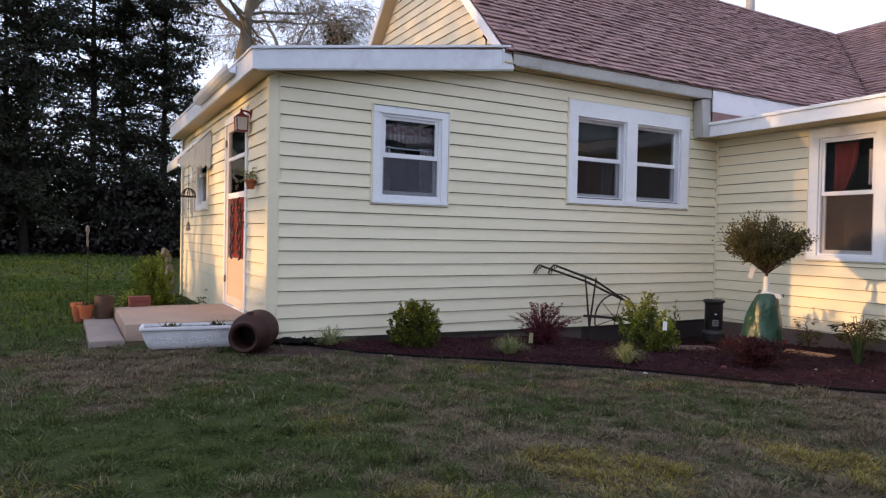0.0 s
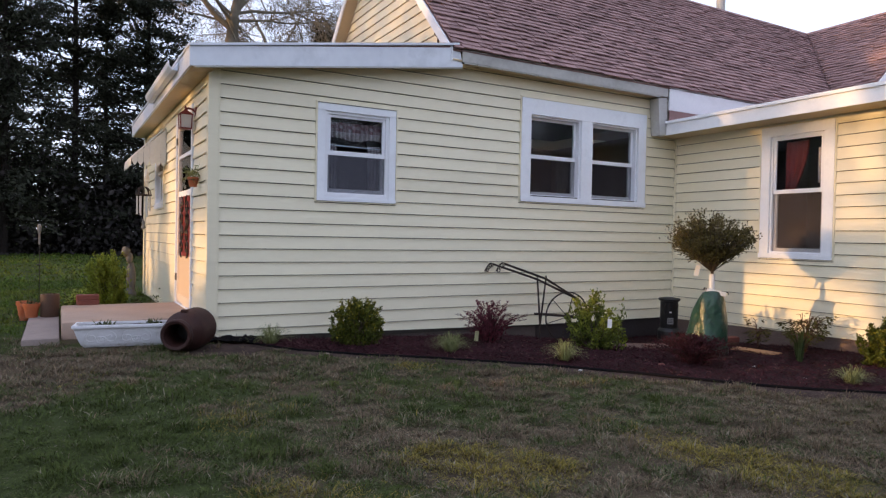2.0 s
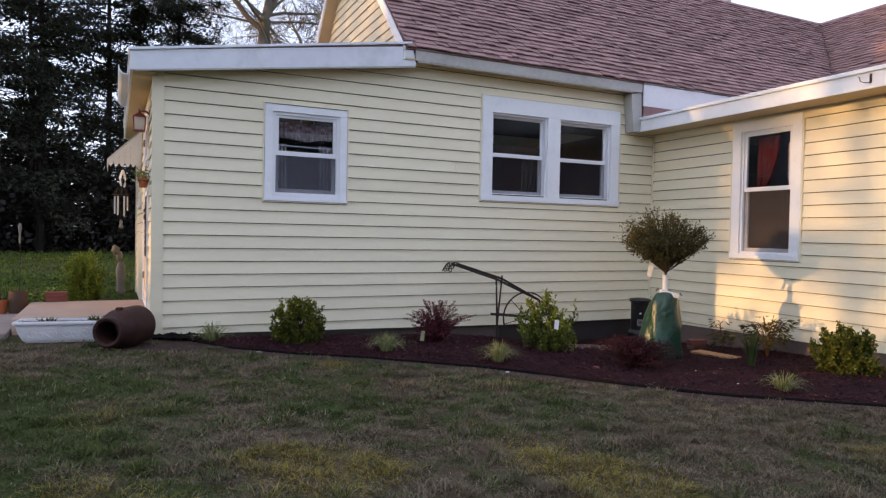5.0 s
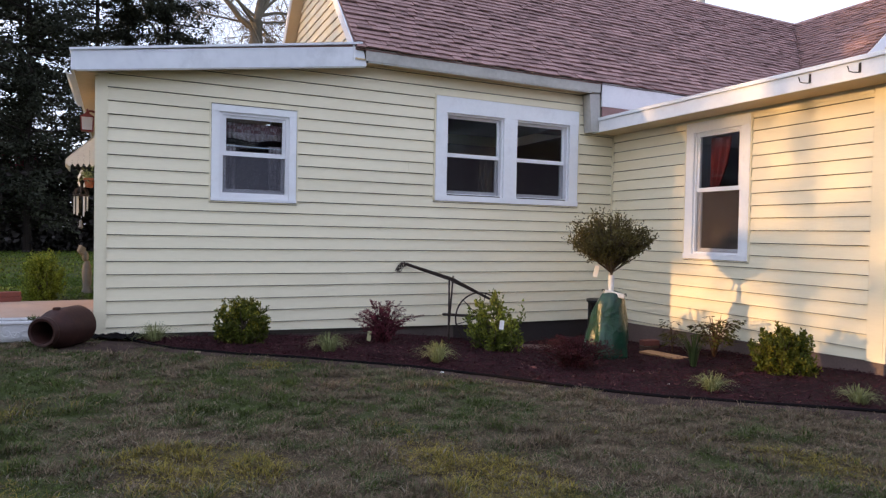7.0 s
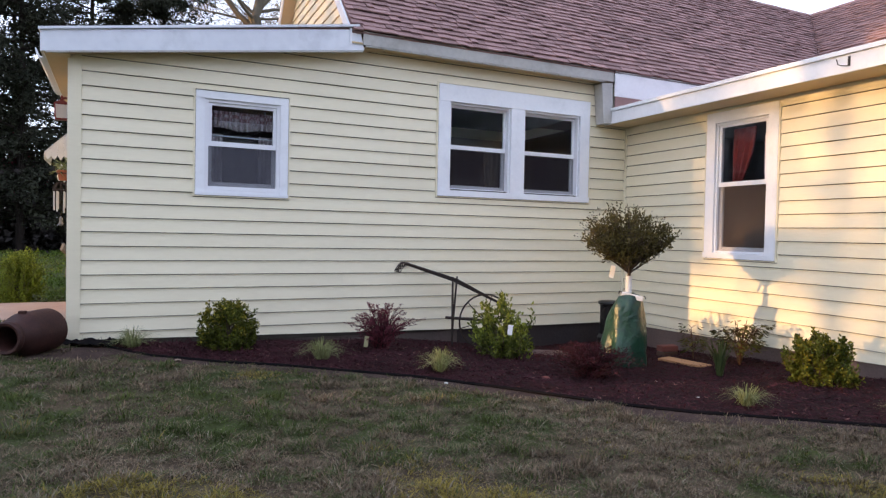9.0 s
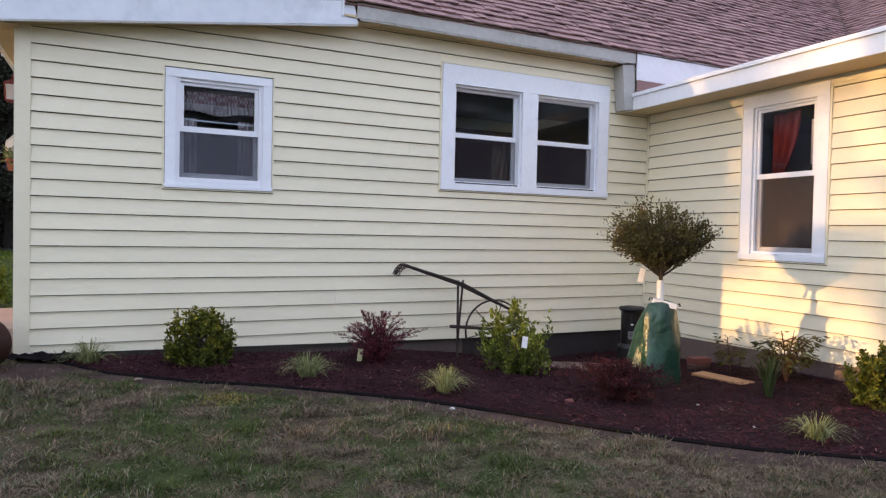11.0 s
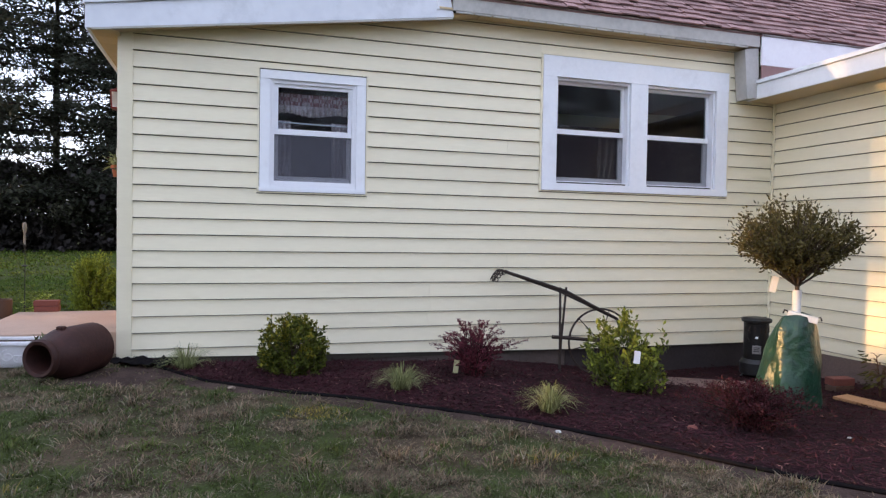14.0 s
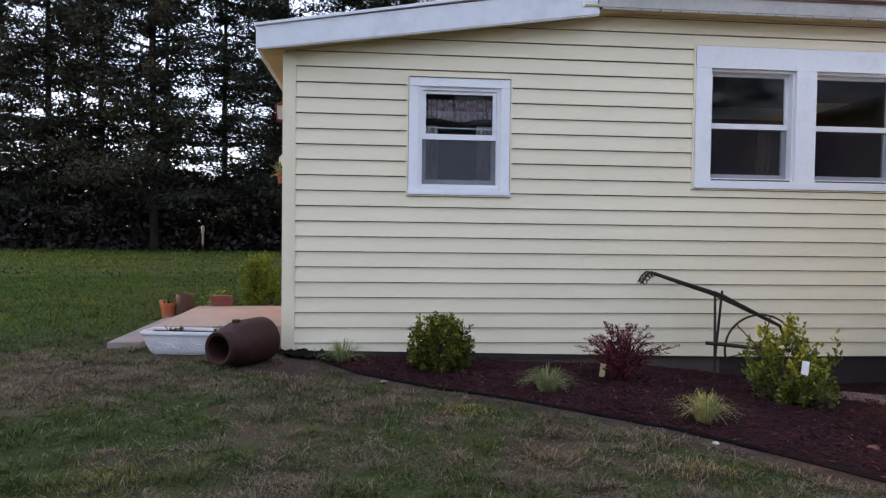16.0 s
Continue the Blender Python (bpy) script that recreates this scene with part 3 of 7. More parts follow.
def siding(wall, P, u0, u1, z_top, holes, limits, seams=(), base=BASE, course=COURSE):
    rng = random.Random(len(wall.name) * 7 + int(u1 * 10))
    i = 0
    while base + i * course < z_top:
        z0 = base + i * course
        z1 = z0 + course
        rects = [(u0, u1, z0, z1)]
        for hole in holes:
            rects = minus(rects, hole)
        cut = []
        for a, b, c, d in rects:
            s = rng.choice(seams) + rng.uniform(-0.04, 0.04) if seams else None
            if s and rng.random() < 0.3 and a + 0.3 < s < b - 0.3 and d - c > 0.1:
                cut += [(a, s - 0.0006, c, d), (s + 0.0006, b, c, d)]
            else:
                cut.append((a, b, c, d))
        for a, b, c, d in cut:
            # a slot below the next lap bares the dark core as its shadow line
            d = d - 0.0068 if d > z1 - 1e-6 else d
            poly = [(a, c), (b, c), (b, d), (a, d)]
            for f in limits:
                poly = clip_line(poly, f) if len(poly) > 2 else poly
            if len(poly) > 2 and max(p[1] for p in poly) - min(p[1] for p in poly) > 0.004:
                part("siding_board", board_mesh(P, poly, z0, course), None, wall)
        i += 1


# openings: outer casing rectangles, and the holes through the walls
W1 = (2.482, 3.334, 1.448, 2.420)
W2 = (4.954, 6.974, 1.546, 2.768)
W3 = (3.862, 4.726, 0.934, 2.471)
W4 = (2.88, 3.756, 1.42, 2.416)
DOOR = (0.78, 1.83, 0.27, 2.42)


def grow(r, g):
    return (r[0] - g, r[1] + g, r[2] - g, r[3] + g)


def top_main(u, z):
    return 2.600 + (u - CORNER_X) * 0.1521 - z


def flat(level):
    return lambda u, z: level - z


def bottom_main(u, z):
    return z - (0.137 - 0.0165 * (u - CORNER_X))


def bottom_wing(u, z):
    return z - (0.137 - 0.025 * (u - 2.5))


main_limits = [top_main, flat(3.02)]
wall_south = shell("wall_south", on_main, CORNER_X, 7.70, 0.06, 3.1, [W1, W2], main_limits, SHEATH)
siding(wall_south, on_main, CORNER_X + 0.07, WING_X - 0.03, 3.05, [grow(W1, 0.020), grow(W2, 0.020)], main_limits + [bottom_main], (4.62, 3.9))
wall_wing = shell("wall_wing", on_wing, 2.50, WALL_Y, 0.06, 2.56, [W3], [], SHEATH)
siding(wall_wing, on_wing, 2.60, WALL_Y - 0.03, 2.50, [grow(W3, 0.020)], [bottom_wing, flat(2.52)], (), -0.0253, 0.1283)
wall_side = shell("wall_west", on_side, 0.0, 4.93, 0.06, 2.64, [W4, DOOR], [], SHEATH)
wall_side.matrix_basis = pose(CORNER_X, WALL_Y, 0, 0, 0, 1.55)
siding(wall_side, on_side, 0.07, 4.87, 2.60, [grow(W4, 0.020), grow(DOOR, 0.012)], [flat(2.62), lambda u, z: z - 0.12])

# gable of the main house above the low roof
EAVE_Y, EAVE_Z, RIDGE_Y, RIDGE_Z = 5.872, 3.169, 8.300, 5.620
PITCH = (RIDGE_Z - EAVE_Z) / (RIDGE_Y - EAVE_Y)
NORTH_Y = 2 * RIDGE_Y - EAVE_Y
gable_limits = [lambda u, z: EAVE_Z - 0.10 + PITCH * (u - EAVE_Y) - z, lambda u, z: EAVE_Z - 0.10 + PITCH * (NORTH_Y - u) - z]
wall_gable = shell("wall_gable", on_gable, 6.19, 10.7, 2.75, 5.7, [], gable_limits, SHEATH)
siding(wall_gable, on_gable, 5.95, 10.7, 5.7, [], gable_limits + [lambda u, z: z - 3.18])

# plain walls that close the house
for nm, c in (("wall_north", (1.3, 16.8, 10.98, 11.12, 0.05, 2.6)), ("wall_east", (16.8, 16.94, 2.5, 11.1, 0.05, 3.2)),
              ("wall_back", (4.1, 17.0, 10.55, 10.67, 2.5, 3.3))):
    tagged(part(nm, boxed(*c), SIDING), "plain outer wall of the house", "wall", kind="structure")
bm = bmesh.new()
prism(bm, [(7.568, 0.06), (16.8, 0.06), (16.8, 2.66), (7.568, 2.66)], lambda u, v, d: (u, 2.50 + d, v), 0.14)
wall_end = tagged(part("wall_wing_end", bm, SIDING), "gable end wall of the wing in cream siding", "wall", kind="structure")


def on_end(u, z, n):
    return (u, 2.50 - n, z)


siding(wall_end, on_end, 7.64, 10.6, 2.6, [], [flat(2.55), lambda u, z: z - 0.14])

# foundation
bm = boxed(1.50, 7.6, 6.058, 6.2, -0.4, 0.16)
# the thin black strip stands in for shade on the masonry by the corner
tagged(part("foundation_coating", boxed(5.25, 7.562, 6.052, 6.06, -0.4, 0.11, 0.002), FOUND_SHADE), "black strip painting the corner's shade onto the foundation", "foundation", kind="structure")
tagged(part("foundation", bm, FOUND), "rough grey masonry foundation under the siding", "foundation", kind="structure")
bm = boxed(7.563, 7.75, 2.62, 6.056, -0.4, 0.125)
box(bm, 7.75, 13.2, 2.52, 2.66, -0.15, 0.16)
box(bm, 7.556, 7.585, 2.47, 2.62, -0.2, 0.126)
tagged(part("foundation_wing", bm, FOUND_WING), "pinkish brown masonry foundation under the wing", "foundation", kind="structure")
bm = bmesh.new()
prism(bm, [(0.02, -0.1), (4.9, -0.1), (4.9, 0.2), (0.02, 0.2)], lambda u, v, d: (0.02 + d, u, v), 0.12)
fs = part("foundation_side", bm, FOUND)
fs.matrix_basis = wall_side.matrix_basis.copy()
tagged(fs, "rough grey masonry foundation beside the porch", "foundation", kind="structure")

# corner boards
bm = pbox(on_main, CORNER_X - 0.020, CORNER_X + 0.085, 0.137, 2.615, 0.0, 0.022)
pbox(on_main, CORNER_X + 0.0705, CORNER_X + 0.085, 0.137, 2.612, 0.022, 0.027, bm)
box(bm, CORNER_X - 0.020, CORNER_X, 6.041, 6.13, 0.137, 2.615)
tagged(part("corner_trim", bm, SIDING), "cream corner post of the siding", "trim", kind="structure")
bm = pbox(on_wing, 2.480, 2.615, 0.13, 2.505, 0.0, 0.022)
box(bm, WING_X - 0.019, 7.66, 2.456, 2.479, 0.13, 2.503)
tagged(part("corner_trim", bm, SIDING), "cream corner post at the end of the wing", "trim", kind="structure")
bm = boxed(WING_X - 0.034, WING_X - 0.012, WALL_Y - 0.034, WALL_Y - 0.012, 0.08, 2.51, 0.004)
tagged(part("corner_trim", bm, SIDING), "narrow cream strip in the inside corner", "trim", kind="structure")


# ---- windows ----
def frame_ring(P, u0, u1, z0, z1, w, n0, n1, bm=None, wb=None, wt=None):
    """Four bars round an opening, butted end to end; w, wb and wt are the widths of sides, bottom and top."""
    wb, wt = wb or w, wt or w
    bm = bm or bmesh.new()
    pbox(P, u0, u0 + w, z0 + wb, z1 - wt, n0, n1, bm)
    pbox(P, u1 - w, u1, z0 + wb, z1 - wt, n0, n1, bm)
    pbox(P, u0, u1, z0, z0 + wb, n0, n1, bm)
    pbox(P, u0, u1, z1 - wt, z1, n0, n1, bm)
    return bm


def pane(name, P, u0, u1, z0, z1, n, parent, material=None, thick=0.004):
    ob = part(name, pbox(P, u0, u1, z0, z1, n, n + thick), material or GLASS, parent)
    ob.visible_shadow = False
    return ob


def double_hung(win, P, u0, u1, z0, z1, mid, n, screen=None):
    """Two sashes in an opening: the upper one forward, the lower one set back."""
    jamb = part("window_frame", frame_ring(P, u0, u1, z0, z1, 0.022, n - 0.075, max(n + 0.012, 0.0)), VINYL, win)
    up = part("sash", frame_ring(P, u0 + 0.023, u1 - 0.023, mid - 0.022, z1 - 0.023, 0.030, n - 0.030, n - 0.004, None, 0.046, 0.026), VINYL, win)
    pane("pane", P, u0 + 0.052, u1 - 0.052, mid + 0.023, z1 - 0.048, n - 0.020, up)
    lo = part("sash", frame_ring(P, u0 + 0.023, u1 - 0.023, z0 + 0.023, mid + 0.018, 0.034, n - 0.062, n - 0.034, None, 0.042, 0.040), VINYL, win)
    pane("pane", P, u0 + 0.056, u1 - 0.056, z0 + 0.064, mid - 0.021, n - 0.050, lo)
    if screen:
        pane("insect_screen", P, u0 + 0.024, u1 - 0.024, z0 + 0.024, mid - 0.019, n - 0.012, lo, screen, 0.001)
    return jamb


def casing(win, P, r, w, wt, wb, n1, label=""):
    bm = pbox(P, r[0], r[0] + w, r[2] + wb, r[3] - wt, 0.001, n1)
    part("casing", bm, TRIM, win)
    part("casing", pbox(P, r[1] - w, r[1], r[2] + wb, r[3] - wt, 0.001, n1), TRIM, win)
    part("casing", pbox(P, r[0], r[1], r[3] - wt, r[3], 0.001, n1 + 0.003), TRIM, win)
    part("window_sill", pbox(P, r[0] - 0.004, r[1] + 0.004, r[2], r[2] + wb, 0.001, n1 + 0.012), TRIM, win)
    part("channel", frame_ring(P, r[0] - 0.020, r[1] + 0.020, r[2] - 0.014, r[3] + 0.020, 0.016, 0.0, 0.026, None, 0.010, 0.015), SIDING, win)


def structure_window(name, label):
    w = new(name)
    return tagged(w, label, "window", kind="structure")


window_1 = structure_window("window_1", "white double-hung window with a storm frame and grey screen")
casing(window_1, on_main, W1, 0.077, 0.071, 0.033, 0.024)
part("storm_frame", frame_ring(on_main, 2.5595, 3.2565, 1.4815, 2.3485, 0.012, -0.02, 0.012, None, 0.016, 0.006), VINYL, window_1)
part("storm_sill", pbox(on_main, 2.572, 3.244, 1.498, 1.511, -0.03, 0.016), VINYL, window_1)
double_hung(window_1, on_main, 2.572, 3.244, 1.512, 2.342, 1.934, -0.004, SCREEN)
# solid black strip that paints the dark of the gap over the casing
part("drip_cap", pbox(on_main, W1[0] - 0.002, W1[1] + 0.002, W1[3] + 0.001, W1[3] + 0.005, 0.002, 0.033), EDGING, window_1, "black strip drawn as the dark gap above the casing")
window_2 = structure_window("window_2", "pair of white double-hung windows with a broad header")
casing(window_2, on_main, W2, 0.136, 0.186, 0.066, 0.028)
part("mullion", pbox(on_main, 5.868, 6.048, 1.6125, 2.5815, -0.11, 0.028), TRIM, window_2)
double_hung(window_2, on_main, 5.091, 5.867, 1.6125, 2.5815, 2.098, -0.055, MESH)
double_hung(window_2, on_main, 6.049, 6.837, 1.6125, 2.5815, 2.098, -0.055, MESH)
for ua, ub in ((5.119, 5.839), (6.077, 6.809)):
    part("sash_gap", pbox(on_main, ua, ub, 1.6145, 1.6265, 0.0006, 0.0020), EDGING, window_2, "dark gap under the lower sash")
window_3 = structure_window("window_3", "tall white double-hung window with worn casing")
casing(window_3, on_wing, W3, 0.112, 0.112, 0.055, 0.026)
# the tan screen paints a warm sky reflection over the lower sash
double_hung(window_3, on_wing, 3.975, 4.613, 0.990, 2.358, 1.710, -0.010, WARMSCREEN)
window_4 = structure_window("window_4", "white double-hung window under a metal awning")
window_4.matrix_basis = wall_side.matrix_basis.copy()
casing(window_4, on_side, W4, 0.085, 0.09, 0.06, 0.024)
double_hung(window_4, on_side, 2.966, 3.670, 1.481, 2.325, 1.90, 0.0)

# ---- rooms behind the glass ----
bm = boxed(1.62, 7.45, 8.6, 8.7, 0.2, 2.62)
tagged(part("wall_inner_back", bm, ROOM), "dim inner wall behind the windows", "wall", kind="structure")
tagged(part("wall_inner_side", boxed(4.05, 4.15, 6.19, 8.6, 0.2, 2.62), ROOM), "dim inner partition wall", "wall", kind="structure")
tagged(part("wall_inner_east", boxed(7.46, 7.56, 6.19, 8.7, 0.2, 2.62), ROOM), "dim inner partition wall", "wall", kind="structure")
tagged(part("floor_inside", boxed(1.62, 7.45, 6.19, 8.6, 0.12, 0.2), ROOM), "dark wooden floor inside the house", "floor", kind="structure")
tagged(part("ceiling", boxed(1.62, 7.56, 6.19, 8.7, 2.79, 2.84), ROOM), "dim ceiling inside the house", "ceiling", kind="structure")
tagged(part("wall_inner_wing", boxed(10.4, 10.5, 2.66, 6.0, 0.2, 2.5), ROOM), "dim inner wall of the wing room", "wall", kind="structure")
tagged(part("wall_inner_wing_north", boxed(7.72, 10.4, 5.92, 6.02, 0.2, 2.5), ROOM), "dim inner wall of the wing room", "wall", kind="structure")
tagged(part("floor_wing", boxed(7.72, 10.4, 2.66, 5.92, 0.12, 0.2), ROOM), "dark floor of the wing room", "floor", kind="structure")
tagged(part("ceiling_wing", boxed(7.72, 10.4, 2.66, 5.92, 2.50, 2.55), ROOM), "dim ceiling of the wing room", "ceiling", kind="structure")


def drape(P, u0, u1, z0, z1, n, folds, depth, shear=0.0, bottom_wave=0.0):
    """A pleated cloth hanging inside a window; shear pulls its lower end aside."""
    bm = bmesh.new()
    cols, rows = folds * 6, 8
    grid = []
    for i in range(cols + 1):
        s = i / cols
        col = []
        for j in range(rows + 1):
            k = j / rows
            zz = z1 + (z0 + bottom_wave * math.sin(s * math.pi * 3) - z1) * k
            u = u0 + (u1 - u0) * s + shear * k * k * (s if shear < 0 else 1 - s)
            col.append(bm.verts.new(P(u, zz, n + depth * math.sin(s * folds * 2 * math.pi) * (0.6 + 0.4 * k))))
        grid.append(col)
    for a, b in zip(grid, grid[1:]):
        for j in range(rows):
            bm.faces.new((a[j], b[j], b[j + 1], a[j + 1]))
    return bm


def solid(ob, t=0.002):
    md = ob.modifiers.new("thickness", "SOLIDIFY")
    md.thickness = t
    return ob


kc = thing("window_curtain", 0, 0, 0, label="red and white checked kitchen valance with side tiers", category="curtain")
solid(part("valance", drape(on_main, 2.60, 3.22, 2.165, 2.262, -0.095, 13, 0.018), CURTAIN_CHECK, kc, soft=True))
solid(part("valance_ruffle", drape(on_main, 2.60, 3.22, 2.090, 2.168, -0.092, 13, 0.022, bottom_wave=0.014), RUFFLE, kc, "pale gathered ruffle", soft=True))
solid(part("side_panel", drape(on_main, 2.60, 2.735, 1.53, 2.045, -0.125, 4, 0.012), RUFFLE, kc, soft=True))
solid(part("side_panel", drape(on_main, 3.07, 3.22, 1.53, 2.045, -0.125, 4, 0.012), RUFFLE, kc, soft=True))
bm = tube(bmesh.new(), [on_main(2.56, 2.03, -0.12), on_main(3.27, 2.02, -0.12)], 0.006)
part("curtain_rod", bm, VINYL, kc, "thin white curtain rod")
rc = thing("window_curtain", 0, 0, 0, label="red curtain swept aside with a pale sheer", category="curtain")
solid(part("curtain_panel", drape(on_wing, 4.24, 4.52, 1.73, 2.30, -0.14, 3, 0.02, 0.16), CURTAIN_RED, rc, soft=True))
solid(part("sheer", drape(on_wing, 4.02, 4.13, 1.80, 2.2, -0.13, 2, 0.014), RUFFLE, rc, soft=True))
dc = thing("window_curtain", 0, 0, 0, label="pale sheer curtain drawn to one side", category="curtain")
solid(part("curtain_panel", drape(on_main, 5.62, 5.84, 1.64, 2.11, -0.165, 3, 0.012, -0.08), LACE, dc, soft=True))

part("curtain_rod", tube(bmesh.new(), [on_main(5.05, 2.12, -0.165), on_main(5.90, 2.12, -0.165)], 0.005), VINYL, dc, "thin white curtain rod")

# ---- roofs ----
LOW_S = 0.1600


def low_z(x):
    return 2.762 + LOW_S * (x - 1.26)


bm = bmesh.new()
prism(bm, [(1.275, low_z(1.275) - 0.004), (4.09, low_z(4.09) - 0.004), (4.09, low_z(4.09) - 0.10), (1.275, low_z(1.275) - 0.10)], lambda u, v, d: (u, 5.885 + d, v), 5.4)
tagged(part("roof_low", bm, SHINGLE), "low-pitched shingle roof of the porch room", "roof", kind="structure")
bm = bmesh.new()
prism(bm, [(1.262, low_z(1.262) - 0.192), (4.045, 2.955), (4.00, 3.155), (1.262, low_z(1.262) - 0.018)], lambda u, v, d: (u, 5.862 + d, v), 0.022)
tagged(part("fascia", bm, FASCIA), "bluish white metal fascia of the low roof", "fascia", kind="structure")
bm = bmesh.new()
prism(bm, [(1.250, low_z(1.25) - 0.018), (3.99, low_z(3.99) - 0.018), (3.99, low_z(3.99) + 0.004), (1.250, low_z(1.25) + 0.004)], lambda u, v, d: (u, 5.846 + d, v), 0.05)
tagged(part("drip_edge", bm, FASCIA), "narrow metal drip edge along the low roof", "trim", kind="structure")
bm = bmesh.new()
prism(bm, [(1.284, low_z(1.284) - 0.19), (4.30, 3.012), (4.30, 3.03), (1.284, low_z(1.284) - 0.175)], lambda u, v, d: (u, 5.885 + d, v), 0.15)
tagged(part("soffit", bm, SOFFIT), "narrow tan soffit under the low roof's edge", "soffit", kind="structure")
side_fas = new("fascia_side", None)
side_fas.matrix_basis = pose(1.262, 5.862, 0, 0, 0, 1.55)
tagged(side_fas, "weathered white side fascia with an old gutter length", "fascia", kind="structure")
part("board", boxed(0.0, 0.022, 0.024, 5.20, 2.572, 2.745, 0.003), FASCIA, side_fas)
part("drip_edge", boxed(-0.012, 0.03, 0.0, 5.21, 2.747, 2.766), FASCIA, side_fas)
bm = bmesh.new()
prof = [(-0.095, 2.735), (-0.088, 2.69), (-0.06, 2.655), (-0.01, 2.650), (-0.004, 2.735), (-0.010, 2.735), (-0.016, 2.660), (-0.056, 2.664), (-0.080, 2.694), (-0.087, 2.735)]
prism(bm, prof, lambda u, v, d: (u, 0.62 + d, v), 1.9)
part("gutter", bm, FASCIA, side_fas, "short length of white half-round gutter")
for k in range(26):
    u = 0.03 + 0.2 * k
    part("soffit_panel", boxed(0.023, 0.215, u, u + 0.196, 2.575, 2.585, 0.002), SOFFIT, side_fas)

# main roof: decks, then shingles
RAKE_X, EAST_X = 3.915, 17.0
CROSS_X, CROSS_Y, WPITCH = 14.05, 5.72, 0.85
WEST_X = 11.0
WEST_Z = RIDGE_Z - WPITCH * (CROSS_X - WEST_X)


def roof_z(y):
    return EAVE_Z + PITCH * (y - EAVE_Y)


def west_z(x):
    return WEST_Z + WPITCH * (x - WEST_X)


bm = bmesh.new()
y0 = EAVE_Y - 0.03
prism(bm, [(y0, roof_z(y0)), (RIDGE_Y, RIDGE_Z), (NORTH_Y + 0.1, roof_z(y0) - 0.07), (NORTH_Y + 0.1, roof_z(y0) - 0.13), (RIDGE_Y, RIDGE_Z - 0.06), (y0 + 0.06, roof_z(y0) - 0.02), (y0, roof_z(y0) - 0.012)],
      lambda u, v, d: (RAKE_X + d, u, v - 0.012), EAST_X - RAKE_X)
roof_main = tagged(part("roof_main", bm, SHINGLE), "steep gable roof of brown architectural shingles", "roof", kind="structure")
bm = bmesh.new()
prism(bm, [(WEST_X, WEST_Z), (CROSS_X, RIDGE_Z), (2 * CROSS_X - WEST_X, WEST_Z), (2 * CROSS_X - WEST_X, WEST_Z - 0.05), (CROSS_X, RIDGE_Z - 0.05), (WEST_X, WEST_Z - 0.05)],
      lambda u, v, d: (u, CROSS_Y + d, v - 0.012), RIDGE_Y - CROSS_Y)
roof_wing = tagged(part("roof_cross", bm, SHINGLE), "cross gable roof of reddish brown shingles", "roof", kind="structure")
bm = bmesh.new()
prism(bm, [(7.17, 2.690), (11.4, 3.60), (16.9, 2.69), (16.9, 2.64), (11.4, 3.54), (7.17, 2.655)], lambda u, v, d: (u, 1.60 + d, v), 4.45)
tagged(part("roof_wing", bm, SHINGLE), "low brown shingle roof of the wing", "roof", kind="structure")
bm = tube(bmesh.new(), [(RAKE_X, RIDGE_Y, RIDGE_Z - 0.01), (14.05, RIDGE_Y, RIDGE_Z - 0.01)], 0.03, 6)
tube(bm, [(CROSS_X, RIDGE_Y, RIDGE_Z - 0.01), (CROSS_X, CROSS_Y, RIDGE_Z - 0.01)], 0.03, 6)
tagged(part("ridge_cap", bm, SHINGLE), "overlapping ridge cap shingles", "roof", kind="structure")
bm = bmesh.new()
prism(bm, [(10.9, 2.9), (17.2, 2.9), (CROSS_X, RIDGE_Z - 0.10)], lambda u, v, d: (u, CROSS_Y + 0.10 + d, v), 0.1)
wall_cross = tagged(part("wall_cross_gable", bm, SIDING), "cream sided end of the cross gable", "wall", kind="structure")


def on_cross(u, z, n):
    return (u, CROSS_Y + 0.10 - n, z)


siding(wall_cross, on_cross, 11.0, CROSS_X + 2.4, 5.6, [], [lambda u, z: RIDGE_Z - 0.12 - WPITCH * (CROSS_X - u) - z, lambda u, z: RIDGE_Z - 0.12 - WPITCH * (u - CROSS_X) - z, lambda u, z: z - 3.1])
for s in (-1, 1):
    xa = CROSS_X + s * (CROSS_X - WEST_X)
    bm = bmesh.new()
    prism(bm, [(xa, WEST_Z - 0.22), (CROSS_X, RIDGE_Z - 0.22), (CROSS_X, RIDGE_Z - 0.01), (xa, WEST_Z - 0.01)], lambda u, v, d: (u, CROSS_Y - 0.022 + d, v), 0.02)
    tagged(part("rake_board", bm, TRIM), "white rake board of the cross gable", "trim", kind="structure")

# rake boards and their soffit at the gable
for nm, ya, yb in (("rake_board", EAVE_Y - 0.02, RIDGE_Y), ("rake_board", NORTH_Y + 0.02, RIDGE_Y)):
    s = PITCH if ya < yb else -PITCH
    za = RIDGE_Z - PITCH * abs(RIDGE_Y - ya)
    bm = bmesh.new()
    prism(bm, [(ya, za - 0.15), (yb, RIDGE_Z - 0.15), (yb, RIDGE_Z - 0.01), (ya, za - 0.01)], lambda u, v, d: (RAKE_X - 0.022 + d, u, v), 0.02)
    tagged(part(nm, bm, TRIM), "white painted rake board of the gable", "trim", kind="structure")
    bm = bmesh.new()
    prism(bm, [(ya, za - 0.140), (yb, RIDGE_Z - 0.140), (yb, RIDGE_Z - 0.128), (ya, za - 0.128)], lambda u, v, d: (RAKE_X + d, u, v), 0.18)
    tagged(part("rake_soffit", bm, SOFFIT), "cream soffit under the gable's rake", "soffit", kind="structure")

